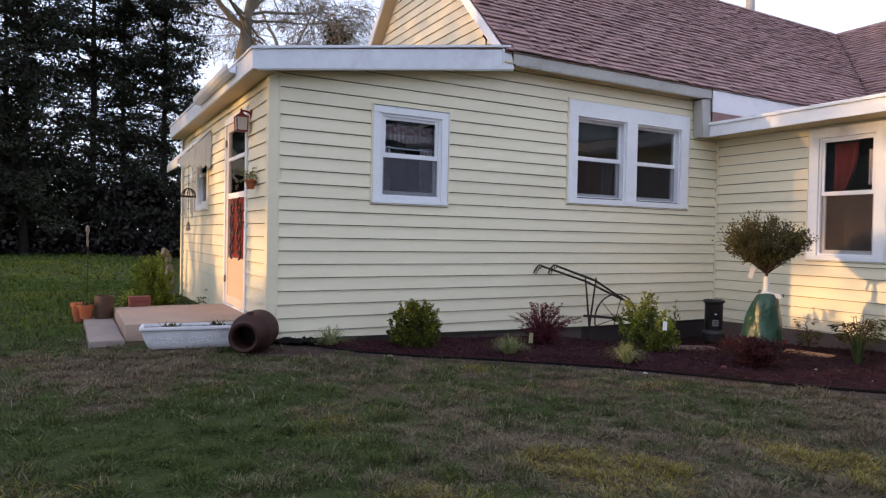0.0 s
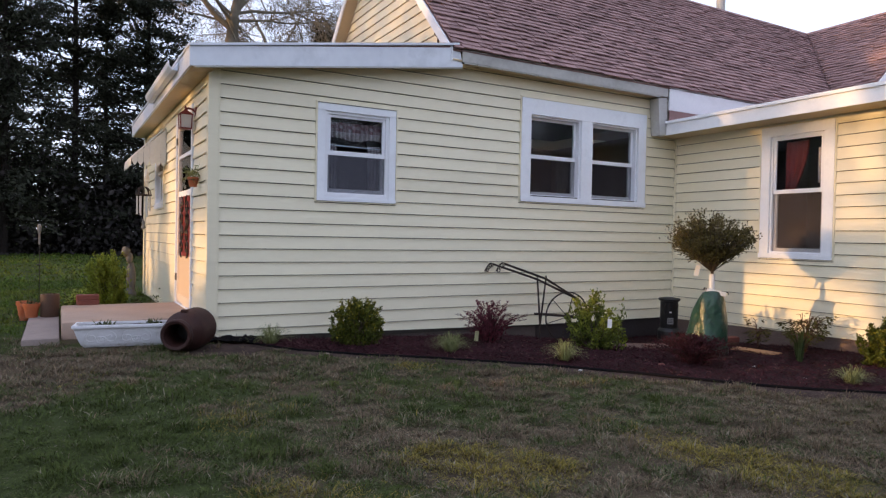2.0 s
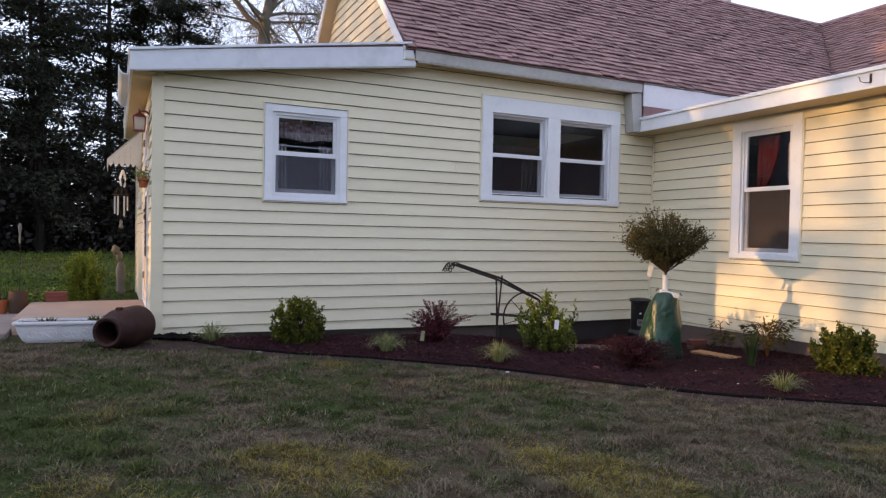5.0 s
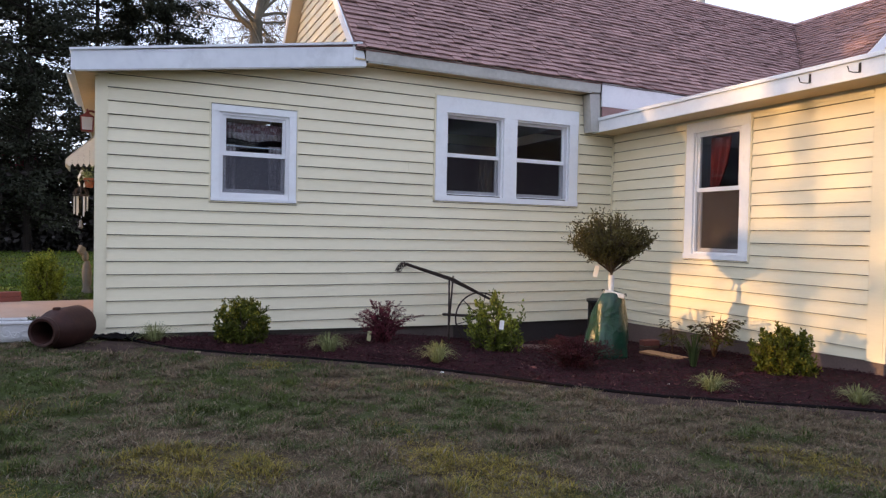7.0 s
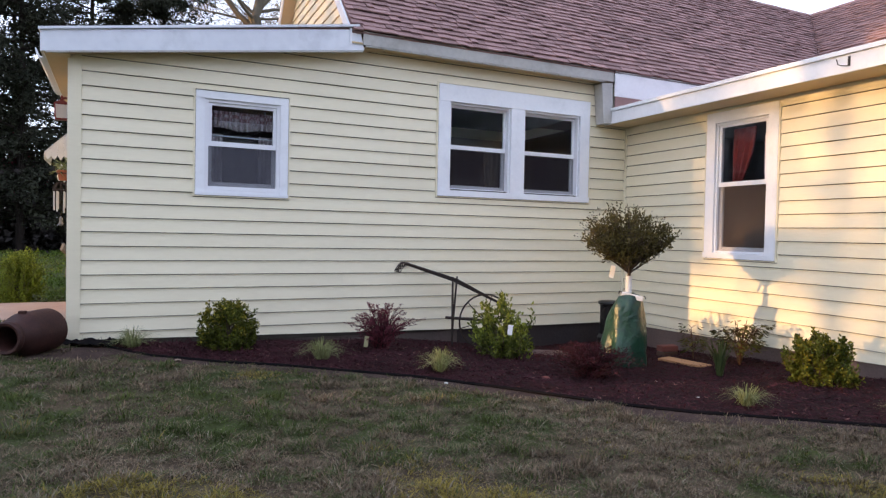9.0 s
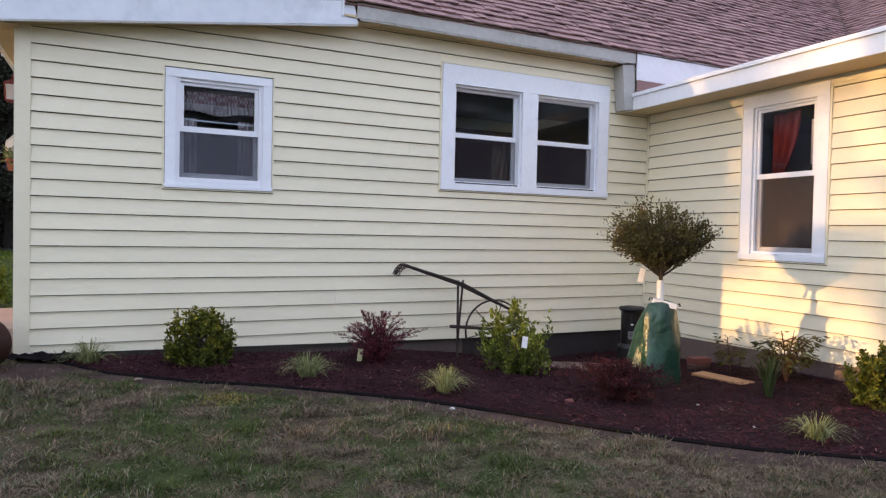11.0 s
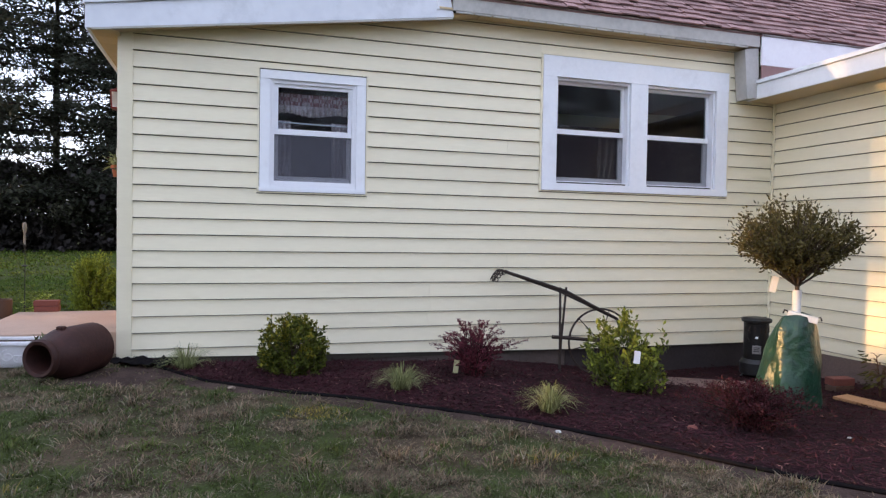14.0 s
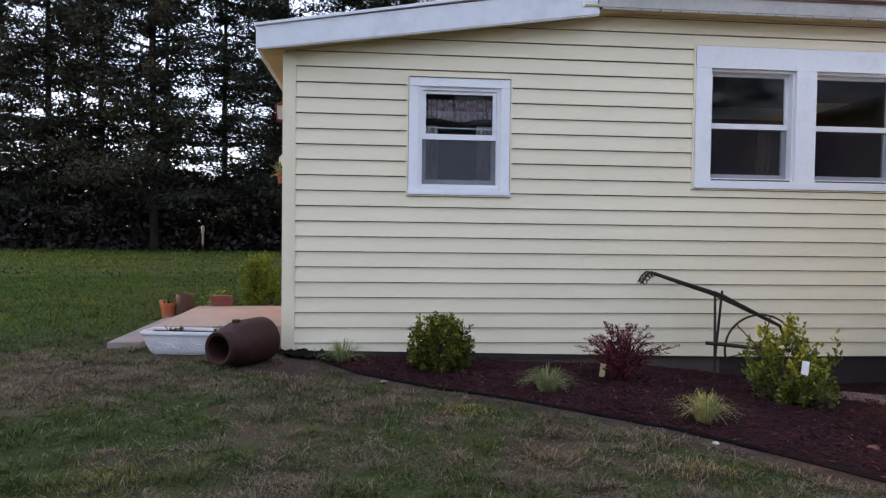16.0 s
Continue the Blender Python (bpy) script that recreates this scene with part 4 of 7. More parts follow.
# grey eave of the main roof, its boxed end, and the white fascia beyond
tagged(part("eave_fascia", boxed(4.03, 7.185, 5.846, 5.866, 3.005, 3.140, 0.003), GREYFASCIA), "weathered grey fascia of the main roof", "fascia", kind="structure")
tagged(part("eave_soffit", boxed(4.30, 7.185, 5.879, 6.035, 3.006, 3.020), SOFFIT), "tan soffit under the main eave", "soffit", kind="structure")
bm = bmesh.new()
prism(bm, [(7.03, 2.98), (7.19, 3.004), (7.21, 2.52), (7.07, 2.50)], lambda u, v, d: (u, 5.868 + d, v), 0.15)
tagged(part("eave_return", bm, GREYFASCIA), "grey boxed end of the eave", "trim", kind="structure")
tagged(part("white_fascia", boxed(7.205, 11.2, 5.842, 5.862, 2.835, 3.140, 0.003), TRIM), "white fascia panel above the wing's roof", "fascia", kind="structure")

tagged(part("shingle_return", boxed(7.214, 7.80, 5.844, 5.860, 2.66, 2.834, 0.002), SHINGLE), "strip of brown shingles under the white fascia", "roof", kind="structure")

# ribbed panels that close the eaves from below, with dark seams between
eave_edge = tagged(new("eave_edge"), "grey ribbed soffit edge under the front eaves", "soffit", kind="structure")
low0, low1 = (1.30, low_z(1.30) - 0.190), (4.04, 2.953)
for k in range(16):
    a, b = k / 16, (k + 0.985) / 16
    ua, ub = low0[0] + (low1[0] - low0[0]) * a, low0[0] + (low1[0] - low0[0]) * b
    za, zb = low0[1] + (low1[1] - low0[1]) * a, low0[1] + (low1[1] - low0[1]) * b
    bm = bmesh.new()
    prism(bm, [(ua, za - 0.016), (ub, zb - 0.016), (ub, zb - 0.001), (ua, za - 0.001)], lambda u, v, d: (u, 5.864 + d, v), 0.020)
    part("edge_panel", bm, GREYFASCIA, eave_edge)
for k in range(18):
    ua = 4.06 + 3.0 * k / 18
    part("edge_panel", boxed(ua, ua + 0.155, 5.850, 5.868, 2.990, 3.004, 0.002), GREYFASCIA, eave_edge)
bm = bmesh.new()
prism(bm, [(1.30, low0[1] - 0.014), (4.04, 2.953 - 0.014), (4.04, 2.953 - 0.003), (1.30, low0[1] - 0.003)], lambda u, v, d: (u, 5.8845 + d, v), 0.004)
part("shadow_gap", bm, EDGING, eave_edge, "dark gap behind the panels")

# wing eave
wing_eave = tagged(new("wing_eave"), "cream white fascia and soffit of the wing", "fascia", kind="structure")
part("board", boxed(7.185, 7.208, 1.62, 6.00, 2.505, 2.650, 0.003), TRIM, wing_eave)
part("drip_edge", boxed(7.165, 7.215, 1.60, 6.00, 2.651, 2.690, 0.004), TRIM, wing_eave)
part("soffit", boxed(7.209, 7.545, 1.62, 6.005, 2.506, 2.518), SOFFIT, wing_eave)
part("frieze", boxed(7.545, 7.566, 2.62, 6.0, 2.44, 2.505), SIDING, wing_eave)
for yy in (2.985, 2.545):
    hook = thing("fascia_hook", 7.184, yy, 2.59, label="dark iron double hook on the wing's fascia", category="hook", group="hooks on the wing's fascia")
    bm = tube(bmesh.new(), [(-0.004, -0.035, 0.05), (-0.006, -0.035, -0.045), (-0.03, -0.03, -0.055), (-0.06, 0.01, -0.05), (-0.075, 0.05, -0.03), (-0.08, 0.06, 0.02), (-0.07, 0.075, 0.035)], 0.006, 6)
    part("arm", bm, IRON, hook, soft=True)
    part("plate", boxed(-0.008, -0.0005, -0.05, -0.02, -0.055, 0.06, 0.002), IRON, hook)
    hook.scale = (0.7, 0.7, 0.7)
# vents
vp = thing("vent_pipe", 12.1, 8.95, 4.85, label="pale metal vent pipe on the roof", category="vent pipe")
part("pipe", lathe(bmesh.new(), [(0.09, 0.0), (0.09, 1.6), (0.08, 1.6)], 14), GREYFASCIA, vp, soft=True)
gb = thing("gable_bracket", GABLE_X - 0.02, 6.42, 3.42, label="small rusted bracket on the gable siding", category="bracket")
part("arm", tube(bmesh.new(), [(0, 0, 0.09), (-0.06, 0.0, 0.08), (-0.09, 0.0, 0.03), (-0.04, 0.01, 0.0), (-0.05, 0.0, -0.09)], 0.014, 6), RUST, gb, soft=True)
part("plate", boxed(-0.012, 0.005, -0.02, 0.02, -0.02, 0.10, 0.003), RUST, gb)


# ---- porch ----
door_1 = new("door_1")
door_1.matrix_basis = wall_side.matrix_basis.copy()
tagged(door_1, "white storm door with iron scrolls over a red inner door", "door", kind="structure")
d0, d1, dz0, dz1 = DOOR
part("door_frame", frame_ring(on_side, d0, d1, dz0, dz1, 0.055, -0.10, 0.028, None, 0.03, 0.075), TRIM, door_1)
a0, a1, b0, b1 = d0 + 0.057, d1 - 0.057, dz0 + 0.032, dz1 - 0.077
storm = part("storm_door", frame_ring(on_side, a0, a1, b0, b1, 0.085, -0.035, 0.012, None, 0.10, 0.09), DOORFRAME, door_1)
part("mid_rail", pbox(on_side, a0 + 0.085, a1 - 0.085, 1.925, 1.965, -0.033, 0.010), TRIM, storm)
part("lock_rail", pbox(on_side, a0 + 0.085, a1 - 0.085, 1.50, 1.56, -0.033, 0.010), TRIM, storm)
part("kick_panel", pbox(on_side, a0 + 0.085, a1 - 0.085, b0 + 0.10, 0.84, -0.030, 0.006), DOORPANEL, storm)
pane("pane", on_side, a0 + 0.085, a1 - 0.085, 1.966, b1 - 0.09, -0.012, storm)
pane("pane", on_side, a0 + 0.085, a1 - 0.085, 1.561, 1.924, -0.012, storm)
part("inner_door", pbox(on_side, a0, a1, b0, b1, -0.099, -0.055), REDDOOR, door_1, "dark red inner door")
part("grille_backing", pbox(on_side, a0 + 0.086, a1 - 0.086, 0.842, 1.498, -0.022, -0.016), REDDOOR, storm, "red panel behind the scrolls")


def scroll(P, cu, cz, r, turn, flip):
    pts = []
    for k in range(22):
        a = turn + flip * k * 0.36
        rr = r * (1 - 0.75 * k / 21)
        pts.append(P(cu + rr * math.cos(a), cz + rr * math.sin(a), 0.012))
    return pts


for k in range(4):
    for sgn in (1, -1):
        cu = (a0 + a1) / 2 + sgn * 0.17
        cz = 0.93 + k * 0.155
        bm = tube(bmesh.new(), scroll(on_side, cu, cz, 0.10, math.pi / 2 if k % 2 else -math.pi / 2, sgn), 0.010, 6)
        part("iron_scroll", bm, IRON, storm, soft=True)
part("hinge", pbox(on_side, a1 - 0.010, a1 + 0.02, 0.55, 0.63, 0.012, 0.030), SILVER, storm)
part("hinge", pbox(on_side, a1 - 0.010, a1 + 0.02, 2.10, 2.18, 0.012, 0.030), SILVER, storm)
part("handle", tube(bmesh.new(), [on_side(a0 + 0.04, 1.22, 0.012), on_side(a0 + 0.04, 1.24, 0.05), on_side(a0 + 0.04, 1.34, 0.05), on_side(a0 + 0.04, 1.36, 0.012)], 0.008, 6), IRON, storm, "black pull handle", soft=True)

stoop = thing("concrete_stoop", 0.82, 7.08, 0.0, 1.55, "pinkish worn concrete porch slab before the door", "porch slab")
part("slab", boxed(-0.545, 0.66, -0.70, 0.78, -0.05, 0.290, 0.018), CONCRETE, stoop, soft=True)
step = thing("concrete_step", 0.13, 6.95, 0.0, 1.55, "low worn concrete step beside the porch slab", "step")
part("slab", boxed(-0.14, 0.135, -0.83, 0.88, -0.05, 0.190, 0.016), STEPGREY, step, soft=True)

planter = thing("white_planter_box", 0.39, 5.86, gz(0.6, 5.86), -8, "white moulded window-box planter with scrollwork relief", "planter")
bm = bmesh.new()
def belly(v):
    """How far the planter's front stands in from its rim at height v."""
    return 0.055 - 0.05 * (max(v, 0.0) / 0.165) ** 0.6


side = [(0.075 - 0.075 * (k / 6) ** 0.6, 0.165 * k / 6) for k in range(7)]
for (i0, v0), (i1, v1) in zip(side, side[1:]):
    prism(bm, [(i0, v0), (0.80 - i0, v0), (0.80 - i1, v1), (i1, v1)], lambda u, v, d: (u, belly(v) + d * (0.22 - 2 * belly(v)) / 0.2, v), 0.2)
bmesh.ops.remove_doubles(bm, verts=bm.verts, dist=0.0005)
trough = part("trough", bm, WHITEBOX, planter)
bm = frame_ring(lambda u, z, n: (u, z, 0.165 + n), -0.014, 0.814, -0.015, 0.235, 0.026, 0.0, 0.028)
bmesh.ops.bevel(bm, geom=list(bm.edges), offset=0.005, segments=2, affect="EDGES")
part("rim", bm, WHITEBOX, trough)
part("soil", boxed(0.012, 0.788, 0.012, 0.205, 0.150, 0.172), SOIL, planter, "dark potting soil")
for cx, fl in ((0.13, 1), (0.27, -1), (0.40, 1), (0.54, -1), (0.67, 1)):
    P = lambda u, z, n: (u, belly(z) + 0.002 - n * 0.1, z)
    bm = tube(bmesh.new(), scroll(P, cx, 0.085, 0.05, math.pi / 2, fl), 0.005, 6)
    tube(bm, scroll(P, cx + fl * 0.06, 0.07, 0.03, -math.pi / 2, -fl), 0.006, 6)
    part("scroll_relief", bm, WHITEBOX, trough, soft=True)
rng = np.random.default_rng(11)
for k, (cx, hh) in enumerate(((0.22, 0.09), (0.60, 0.10))):
    n = 46
    base = np.tile([[cx, 0.11, 0.17]], (n, 1)) + rng.normal(size=(n, 3)) * [0.035, 0.02, 0]
    al = rng.normal(size=(n, 3)) * [0.8, 0.8, 0.3] + [0, 0, 0.6]
    al /= np.linalg.norm(al, axis=1)[:, None]
    ac = np.cross(al, [0.1, 0.2, 1.0])
    ac /= np.linalg.norm(ac, axis=1)[:, None]
    part("seedling", leaf_mesh("seedling", base, al, ac, rng.uniform(0.03, hh, n), 0.02, LILY_LEAF), None, planter)

flue = thing("clay_chimney_pot", 1.110, 5.345, gz(1.3, 5.5) + 0.170, -27, "brown glazed clay chimney pot lying on its side", "chimney pot")
bm = bmesh.new()
prof = [(0.070, 0.26), (0.078, 0.02), (0.084, 0.0), (0.102, -0.005), (0.112, 0.012), (0.112, 0.035), (0.100, 0.05), (0.112, 0.10), (0.140, 0.145), (0.152, 0.19), (0.152, 0.46), (0.135, 0.475)]
lathe(bm, prof, 32)
bmesh.ops.rotate(bm, verts=bm.verts, matrix=Matrix.Rotation(radians(-90), 3, "X"))
part("body", bm, CLAYDARK, flue, soft=True)
# a black disc paints the shade deep inside the pot
part("bore", mesh_of("bore", lathe(bmesh.new(), [(0.069, 0.0), (0.001, 0.001)], 24), BLACK), None, flue).matrix_basis = pose(0, 0.25, 0, -90, 0, 0)
part("lug", boxed(-0.022, 0.022, 0.16, 0.20, 0.140, 0.165, 0.006), CLAYDARK, flue)
flue.scale = (1.14, 1.08, 1.14)


def pot(name, x, y, z, r, h, material, label, lip=0.014):
    ob = thing(name, x, y, z, label=label, category="flower pot")
    prof = [(r * 0.68, 0.0), (r * 0.95, h * 0.80), (r * 0.95, h * 0.80), (r + lip * 0.4, h * 0.81), (r + lip * 0.5, h), (r - 0.008, h), (r - 0.016, h - 0.03)]
    body = part("pot_body", lathe(bmesh.new(), prof, 28), material, ob, soft=True)
    part("soil", lathe(bmesh.new(), [(r - 0.016, h - 0.035), (r - 0.016, h - 0.022), (0.002, h - 0.018)], 20), SOIL, body, "dark potting soil")
    return ob


pot("terracotta_pot", -0.005, 7.72, 0.19, 0.078, 0.145, TERRA, "orange terracotta pot on the concrete step")
pot("terracotta_pot", -0.075, 7.86, 0.145, 0.072, 0.20, TERRA, "orange terracotta pot standing behind the other pots")
sprig = thing("potted_sprig", -0.005, 7.72, 0.315, 0, "small green sprig growing in the terracotta pot", "plant")
rng = np.random.default_rng(12)
n = 40
al = rng.normal(size=(n, 3)) * [0.8, 0.8, 0.4] + [0, 0, 0.7]
al /= np.linalg.norm(al, axis=1)[:, None]
ac = np.cross(al, [0.2, 0.1, 1.0])
ac /= np.linalg.norm(ac, axis=1)[:, None]
part("leaves", leaf_mesh("leaves", rng.normal(size=(n, 3)) * [0.03, 0.03, 0.02] + [0, 0, 0.02], al, ac, rng.uniform(0.03, 0.08, n), 0.018, LILY_LEAF), None, sprig)
ob = thing("clay_cylinder_pot", 0.158, 7.72, 0.19, label="straight brown clay drain-tile pot on the step", category="flower pot")
part("pot_body", lathe(bmesh.new(), [(0.082, 0), (0.088, 0.01), (0.090, 0.225), (0.088, 0.238), (0.076, 0.238), (0.074, 0.20)], 28), CLAYBROWN, ob, soft=True)
bk = thing("brick_stack", 0.51, 7.86, 0.290, 4, "two dark red bricks stacked on the porch slab", "bricks")
part("brick", boxed(-0.108, 0.108, -0.05, 0.05, 0.0, 0.053, 0.005), BRICK, bk)
part("brick", boxed(-0.112, 0.104, -0.048, 0.052, 0.056, 0.110, 0.005), BRICK, bk)

stake = thing("garden_stake", 0.0, 8.95, gz(0, 8.95), label="thin garden stake with a clear ornament", category="garden stake")
part("rod", tube(bmesh.new(), [(0, 0, 0), (0.004, 0, 0.5), (0.004, 0, 0.80)], 0.005, 6), IRON, stake)
part("disc", lathe(bmesh.new(), [(0.02, 0.53), (0.034, 0.54), (0.02, 0.55)], 14), IRON, stake, "small black disc")
bm = lathe(bmesh.new(), [(0.010, 0.78), (0.013, 0.84), (0.010, 0.90), (0.018, 0.94), (0.022, 0.98), (0.017, 1.02), (0.006, 1.03)], 14)
part("ornament", bm, SILVER, stake, "clear silvery ornament", soft=True)

fig = thing("garden_statue", 1.10, 10.65, gz(1.1, 10.65), 20, "small weathered stone garden figure behind the hedge", "statue")
bm = lathe(bmesh.new(), [(0.10, 0.0), (0.11, 0.05), (0.08, 0.08), (0.085, 0.20), (0.10, 0.34), (0.075, 0.46), (0.04, 0.52)], 16)
lathe(bm, [(0.01, 0.50), (0.06, 0.55), (0.07, 0.60), (0.055, 0.66), (0.01, 0.69)], 14, (-0.03, 0, 0))
blk = boxed(-0.06, 0.06, -0.05, 0.05, -0.06, 0.06, 0.01)
bmesh.ops.transform(blk, matrix=pose(-0.11, 0, 0.70, 0, 30, 15), verts=blk.verts)
blk_me = mesh_of("block", blk)
bm.from_mesh(blk_me)
for v in bm.verts:
    v.co += Vector(noise.noise_vector(v.co * 9)) * 0.014
bmesh.ops.scale(bm, vec=(0.72, 0.72, 0.98), verts=bm.verts)
part("figure", bm, FIGURE, fig, soft=True)

# awning over the side window
aw = new("metal_awning")
aw.matrix_basis = wall_side.matrix_basis.copy()
tagged(aw, "white scalloped metal awning over the side window", "awning")
for k in range(9):
    u = 2.68 + k * 0.105
    bm = bmesh.new()
    pts = [(2.43, 0.02), (2.02, 0.42), (1.975, 0.425)]
    lift = 0.012 if k % 2 else 0.0
    quad = []
    for z, n in pts:
        quad.append((bm.verts.new(on_side(u, z + lift, n)), bm.verts.new(on_side(u + 0.052, z + lift + 0.006, n)), bm.verts.new(on_side(u + 0.104, z + lift, n))))
    quad.append((bm.verts.new(on_side(u + 0.011, 1.935, 0.425)), bm.verts.new(on_side(u + 0.052, 1.918, 0.425)), bm.verts.new(on_side(u + 0.093, 1.935, 0.425))))
    for a, b in zip(quad, quad[1:]):
        bm.faces.new((a[0], a[1], b[1], b[0]))
        bm.faces.new((a[1], a[2], b[2], b[1]))
    solid(part("slat", bm, AWNING, aw), 0.004)
for k in range(6):
    n0, n1 = 0.02 + k * 0.066, 0.02 + (k + 1) * 0.066 - 0.002
    t0, t1 = 2.425 - 1.0 * n0, 2.425 - 1.0 * n1
    bm = bmesh.new()
    prism(bm, [(t0, n0), (t1, n1), (1.975, n1), (1.94, (n0 * 0.3 + n1 * 0.7)), (1.925, (n0 + n1) / 2), (1.94, n0 * 0.7 + n1 * 0.3), (1.975, n0)], lambda z, n, d: on_side(2.675 - d, z, n), 0.004)
    part("side_slat", bm, AWNING, aw)

# coach lamp by the door
lamp = new("coach_lamp")
lamp.matrix_basis = wall_side.matrix_basis @ pose(0, 0.68, 2.28)
tagged(lamp, "dark red coach lantern on the wall by the door", "wall lamp")
part("wall_plate", boxed(-0.016, 0.0, -0.032, 0.032, -0.045, 0.085, 0.004), COPPER, lamp)
part("arm", tube(bmesh.new(), [(-0.012, 0, 0.035), (-0.045, 0, 0.060), (-0.085, 0, 0.066), (-0.108, 0, 0.045)], 0.011, 8), COPPER, lamp, soft=True)


def square(bm):
    """Turn a four-sided turned shape flat to the wall and set it out from it."""
    bmesh.ops.transform(bm, matrix=pose(-0.108, 0, 0, 0, 0, 45), verts=bm.verts)
    return bm


part("cap", square(lathe(bmesh.new(), [(0.010, 0.062), (0.016, 0.048), (0.030, 0.036), (0.088, 0.004), (0.090, -0.006), (0.078, -0.006)], 4)), COPPER, lamp)
part("finial", lathe(bmesh.new(), [(0.006, 0.058), (0.012, 0.068), (0.009, 0.078), (0.002, 0.090)], 8, (-0.108, 0, 0)), COPPER, lamp, soft=True)
part("base", square(lathe(bmesh.new(), [(0.040, -0.150), (0.076, -0.146), (0.078, -0.134), (0.060, -0.132)], 4)), COPPER, lamp)
for sx, sy in ((-1, -1), (-1, 1), (1, -1), (1, 1)):
    part("bar", tube(bmesh.new(), [(-0.108 + sx * 0.056, sy * 0.056, -0.004), (-0.108 + sx * 0.050, sy * 0.050, -0.136)], 0.006, 5), COPPER, lamp)
part("glass", square(lathe(bmesh.new(), [(0.066, -0.134), (0.074, -0.006)], 4)), FROST, lamp, "pale frosted glass")
part("bulb", lathe(bmesh.new(), [(0.01, -0.13), (0.014, -0.09), (0.024, -0.065), (0.018, -0.04), (0.003, -0.03)], 10, (-0.108, 0, 0)), WHITEPLASTIC, lamp, "white bulb", soft=True)

# hanging pot on the wall
hp = new("wall_pot")
hp.matrix_basis = wall_side.matrix_basis @ pose(-0.075, 0.40, 1.545) @ Matrix.Diagonal((0.8, 0.8, 0.8, 1))
tagged(hp, "small terracotta pot with a trailing plant in a wall ring", "flower pot")
part("pot_body", lathe(bmesh.new(), [(0.042, 0.0), (0.058, 0.085), (0.066, 0.086), (0.068, 0.115), (0.058, 0.115), (0.054, 0.095)], 20), TERRA, hp, soft=True)
part("ring", tube(bmesh.new(), [(0.064 * math.cos(a * math.pi / 8), 0.064 * math.sin(a * math.pi / 8), 0.08) for a in range(16)], 0.004, 5, True), IRON, hp)
part("arm", tube(bmesh.new(), [(0.06, 0, 0.08), (0.093, 0, 0.09), (0.093, 0, 0.20)], 0.005, 5), IRON, hp)
n = 130
base = np.tile([[0, 0, 0.11]], (n, 1)) + rng.normal(size=(n, 3)) * [0.030, 0.045, 0.045] + [0, 0, 0.03]
al, ac = rand_rot(rng, n)
al[:34] += [-0.9, 0.0, 0.3]
al /= np.linalg.norm(al, axis=1)[:, None]
long = np.where(np.arange(n) < 34, rng.uniform(0.08, 0.14, n), rng.uniform(0.03, 0.07, n))
part("leaves", leaf_mesh("pot_leaves", base, al, ac, long, 0.018, STRIPE_GRASS), None, hp)

# wind chime
ch = thing("wind_chime", 1.134, 8.91, 1.62, label="silver tube wind chime with a domed openwork top", category="wind chime")
part("hanger", tube(bmesh.new(), [(0, 0, 0.60), (0, 0, 0.12), (0, 0, 0.055)], 0.0025, 4), IRON, ch)
for k in range(4):
    a = math.pi * k / 4
    arc = [(0.088 * math.cos(a) * math.cos(b * math.pi / 10), 0.088 * math.sin(a) * math.cos(b * math.pi / 10), -0.05 + 0.105 * math.sin(b * math.pi / 10)) for b in range(11)]
    part("dome_rib", tube(bmesh.new(), arc, 0.006, 5), RUST, ch, soft=True)
part("dome_ring", tube(bmesh.new(), [(0.088 * math.cos(a * math.pi / 10), 0.088 * math.sin(a * math.pi / 10), -0.05) for a in range(20)], 0.010, 6, True), RUST, ch, soft=True)
for k in range(6):
    a = 2 * math.pi * k / 6
    part("chime_tube", tube(bmesh.new(), [(0.075 * math.cos(a), 0.075 * math.sin(a), -0.065), (0.075 * math.cos(a), 0.075 * math.sin(a), -0.25 - 0.016 * k)], 0.010, 8), CHROME, ch, "bright silver tube")
part("cord", tube(bmesh.new(), [(0, 0, -0.05), (0, 0, -0.37)], 0.002, 4), IRON, ch)
part("sail", lathe(bmesh.new(), [(0.003, -0.37), (0.022, -0.40), (0.016, -0.43), (0.030, -0.47), (0.012, -0.49)], 8), SILVER, ch, soft=True)


# pale curled ornament that hangs under the awning
orn = new("hanging_ornament")
orn.matrix_basis = wall_side.matrix_basis @ pose(-0.24, 2.72, 1.78)
tagged(orn, "pale curled metal ornament hanging under the awning", "ornament")
part("hanger", tube(bmesh.new(), [(0, 0, 0.45), (0, 0, 0.10)], 0.003, 4), IRON, orn)
for sx in (-1, 1):
    curl = [(0.0, 0.0, 0.10), (sx * 0.02, sx * 0.07, 0.04), (sx * 0.03, sx * 0.13, 0.0), (sx * 0.03, sx * 0.16, -0.06), (sx * 0.02, sx * 0.12, -0.10), (sx * 0.02, sx * 0.09, -0.06)]
    part("curl", tube(bmesh.new(), curl, [0.016, 0.014, 0.013, 0.012, 0.010, 0.006], 7), WHITEPLASTIC, orn, soft=True)
# ---- plants ----
def ball(rng, n, rad, inner=0.45, lumps=0.15, seed=0):
    """Points in a lumpy crown: unit directions and places."""
    d = rng.normal(size=(n, 3))
    d /= np.linalg.norm(d, axis=1)[:, None]
    r = (inner ** 3 + (1 - inner ** 3) * rng.uniform(size=n)) ** (1 / 3)
    lump = np.array([1 + lumps * noise.noise(Vector(v) * 2.6 + Vector((seed * 3.1, 0, 0))) * 2 for v in d])
    p = d * (r * lump)[:, None] * np.asarray(rad)
    return d, p


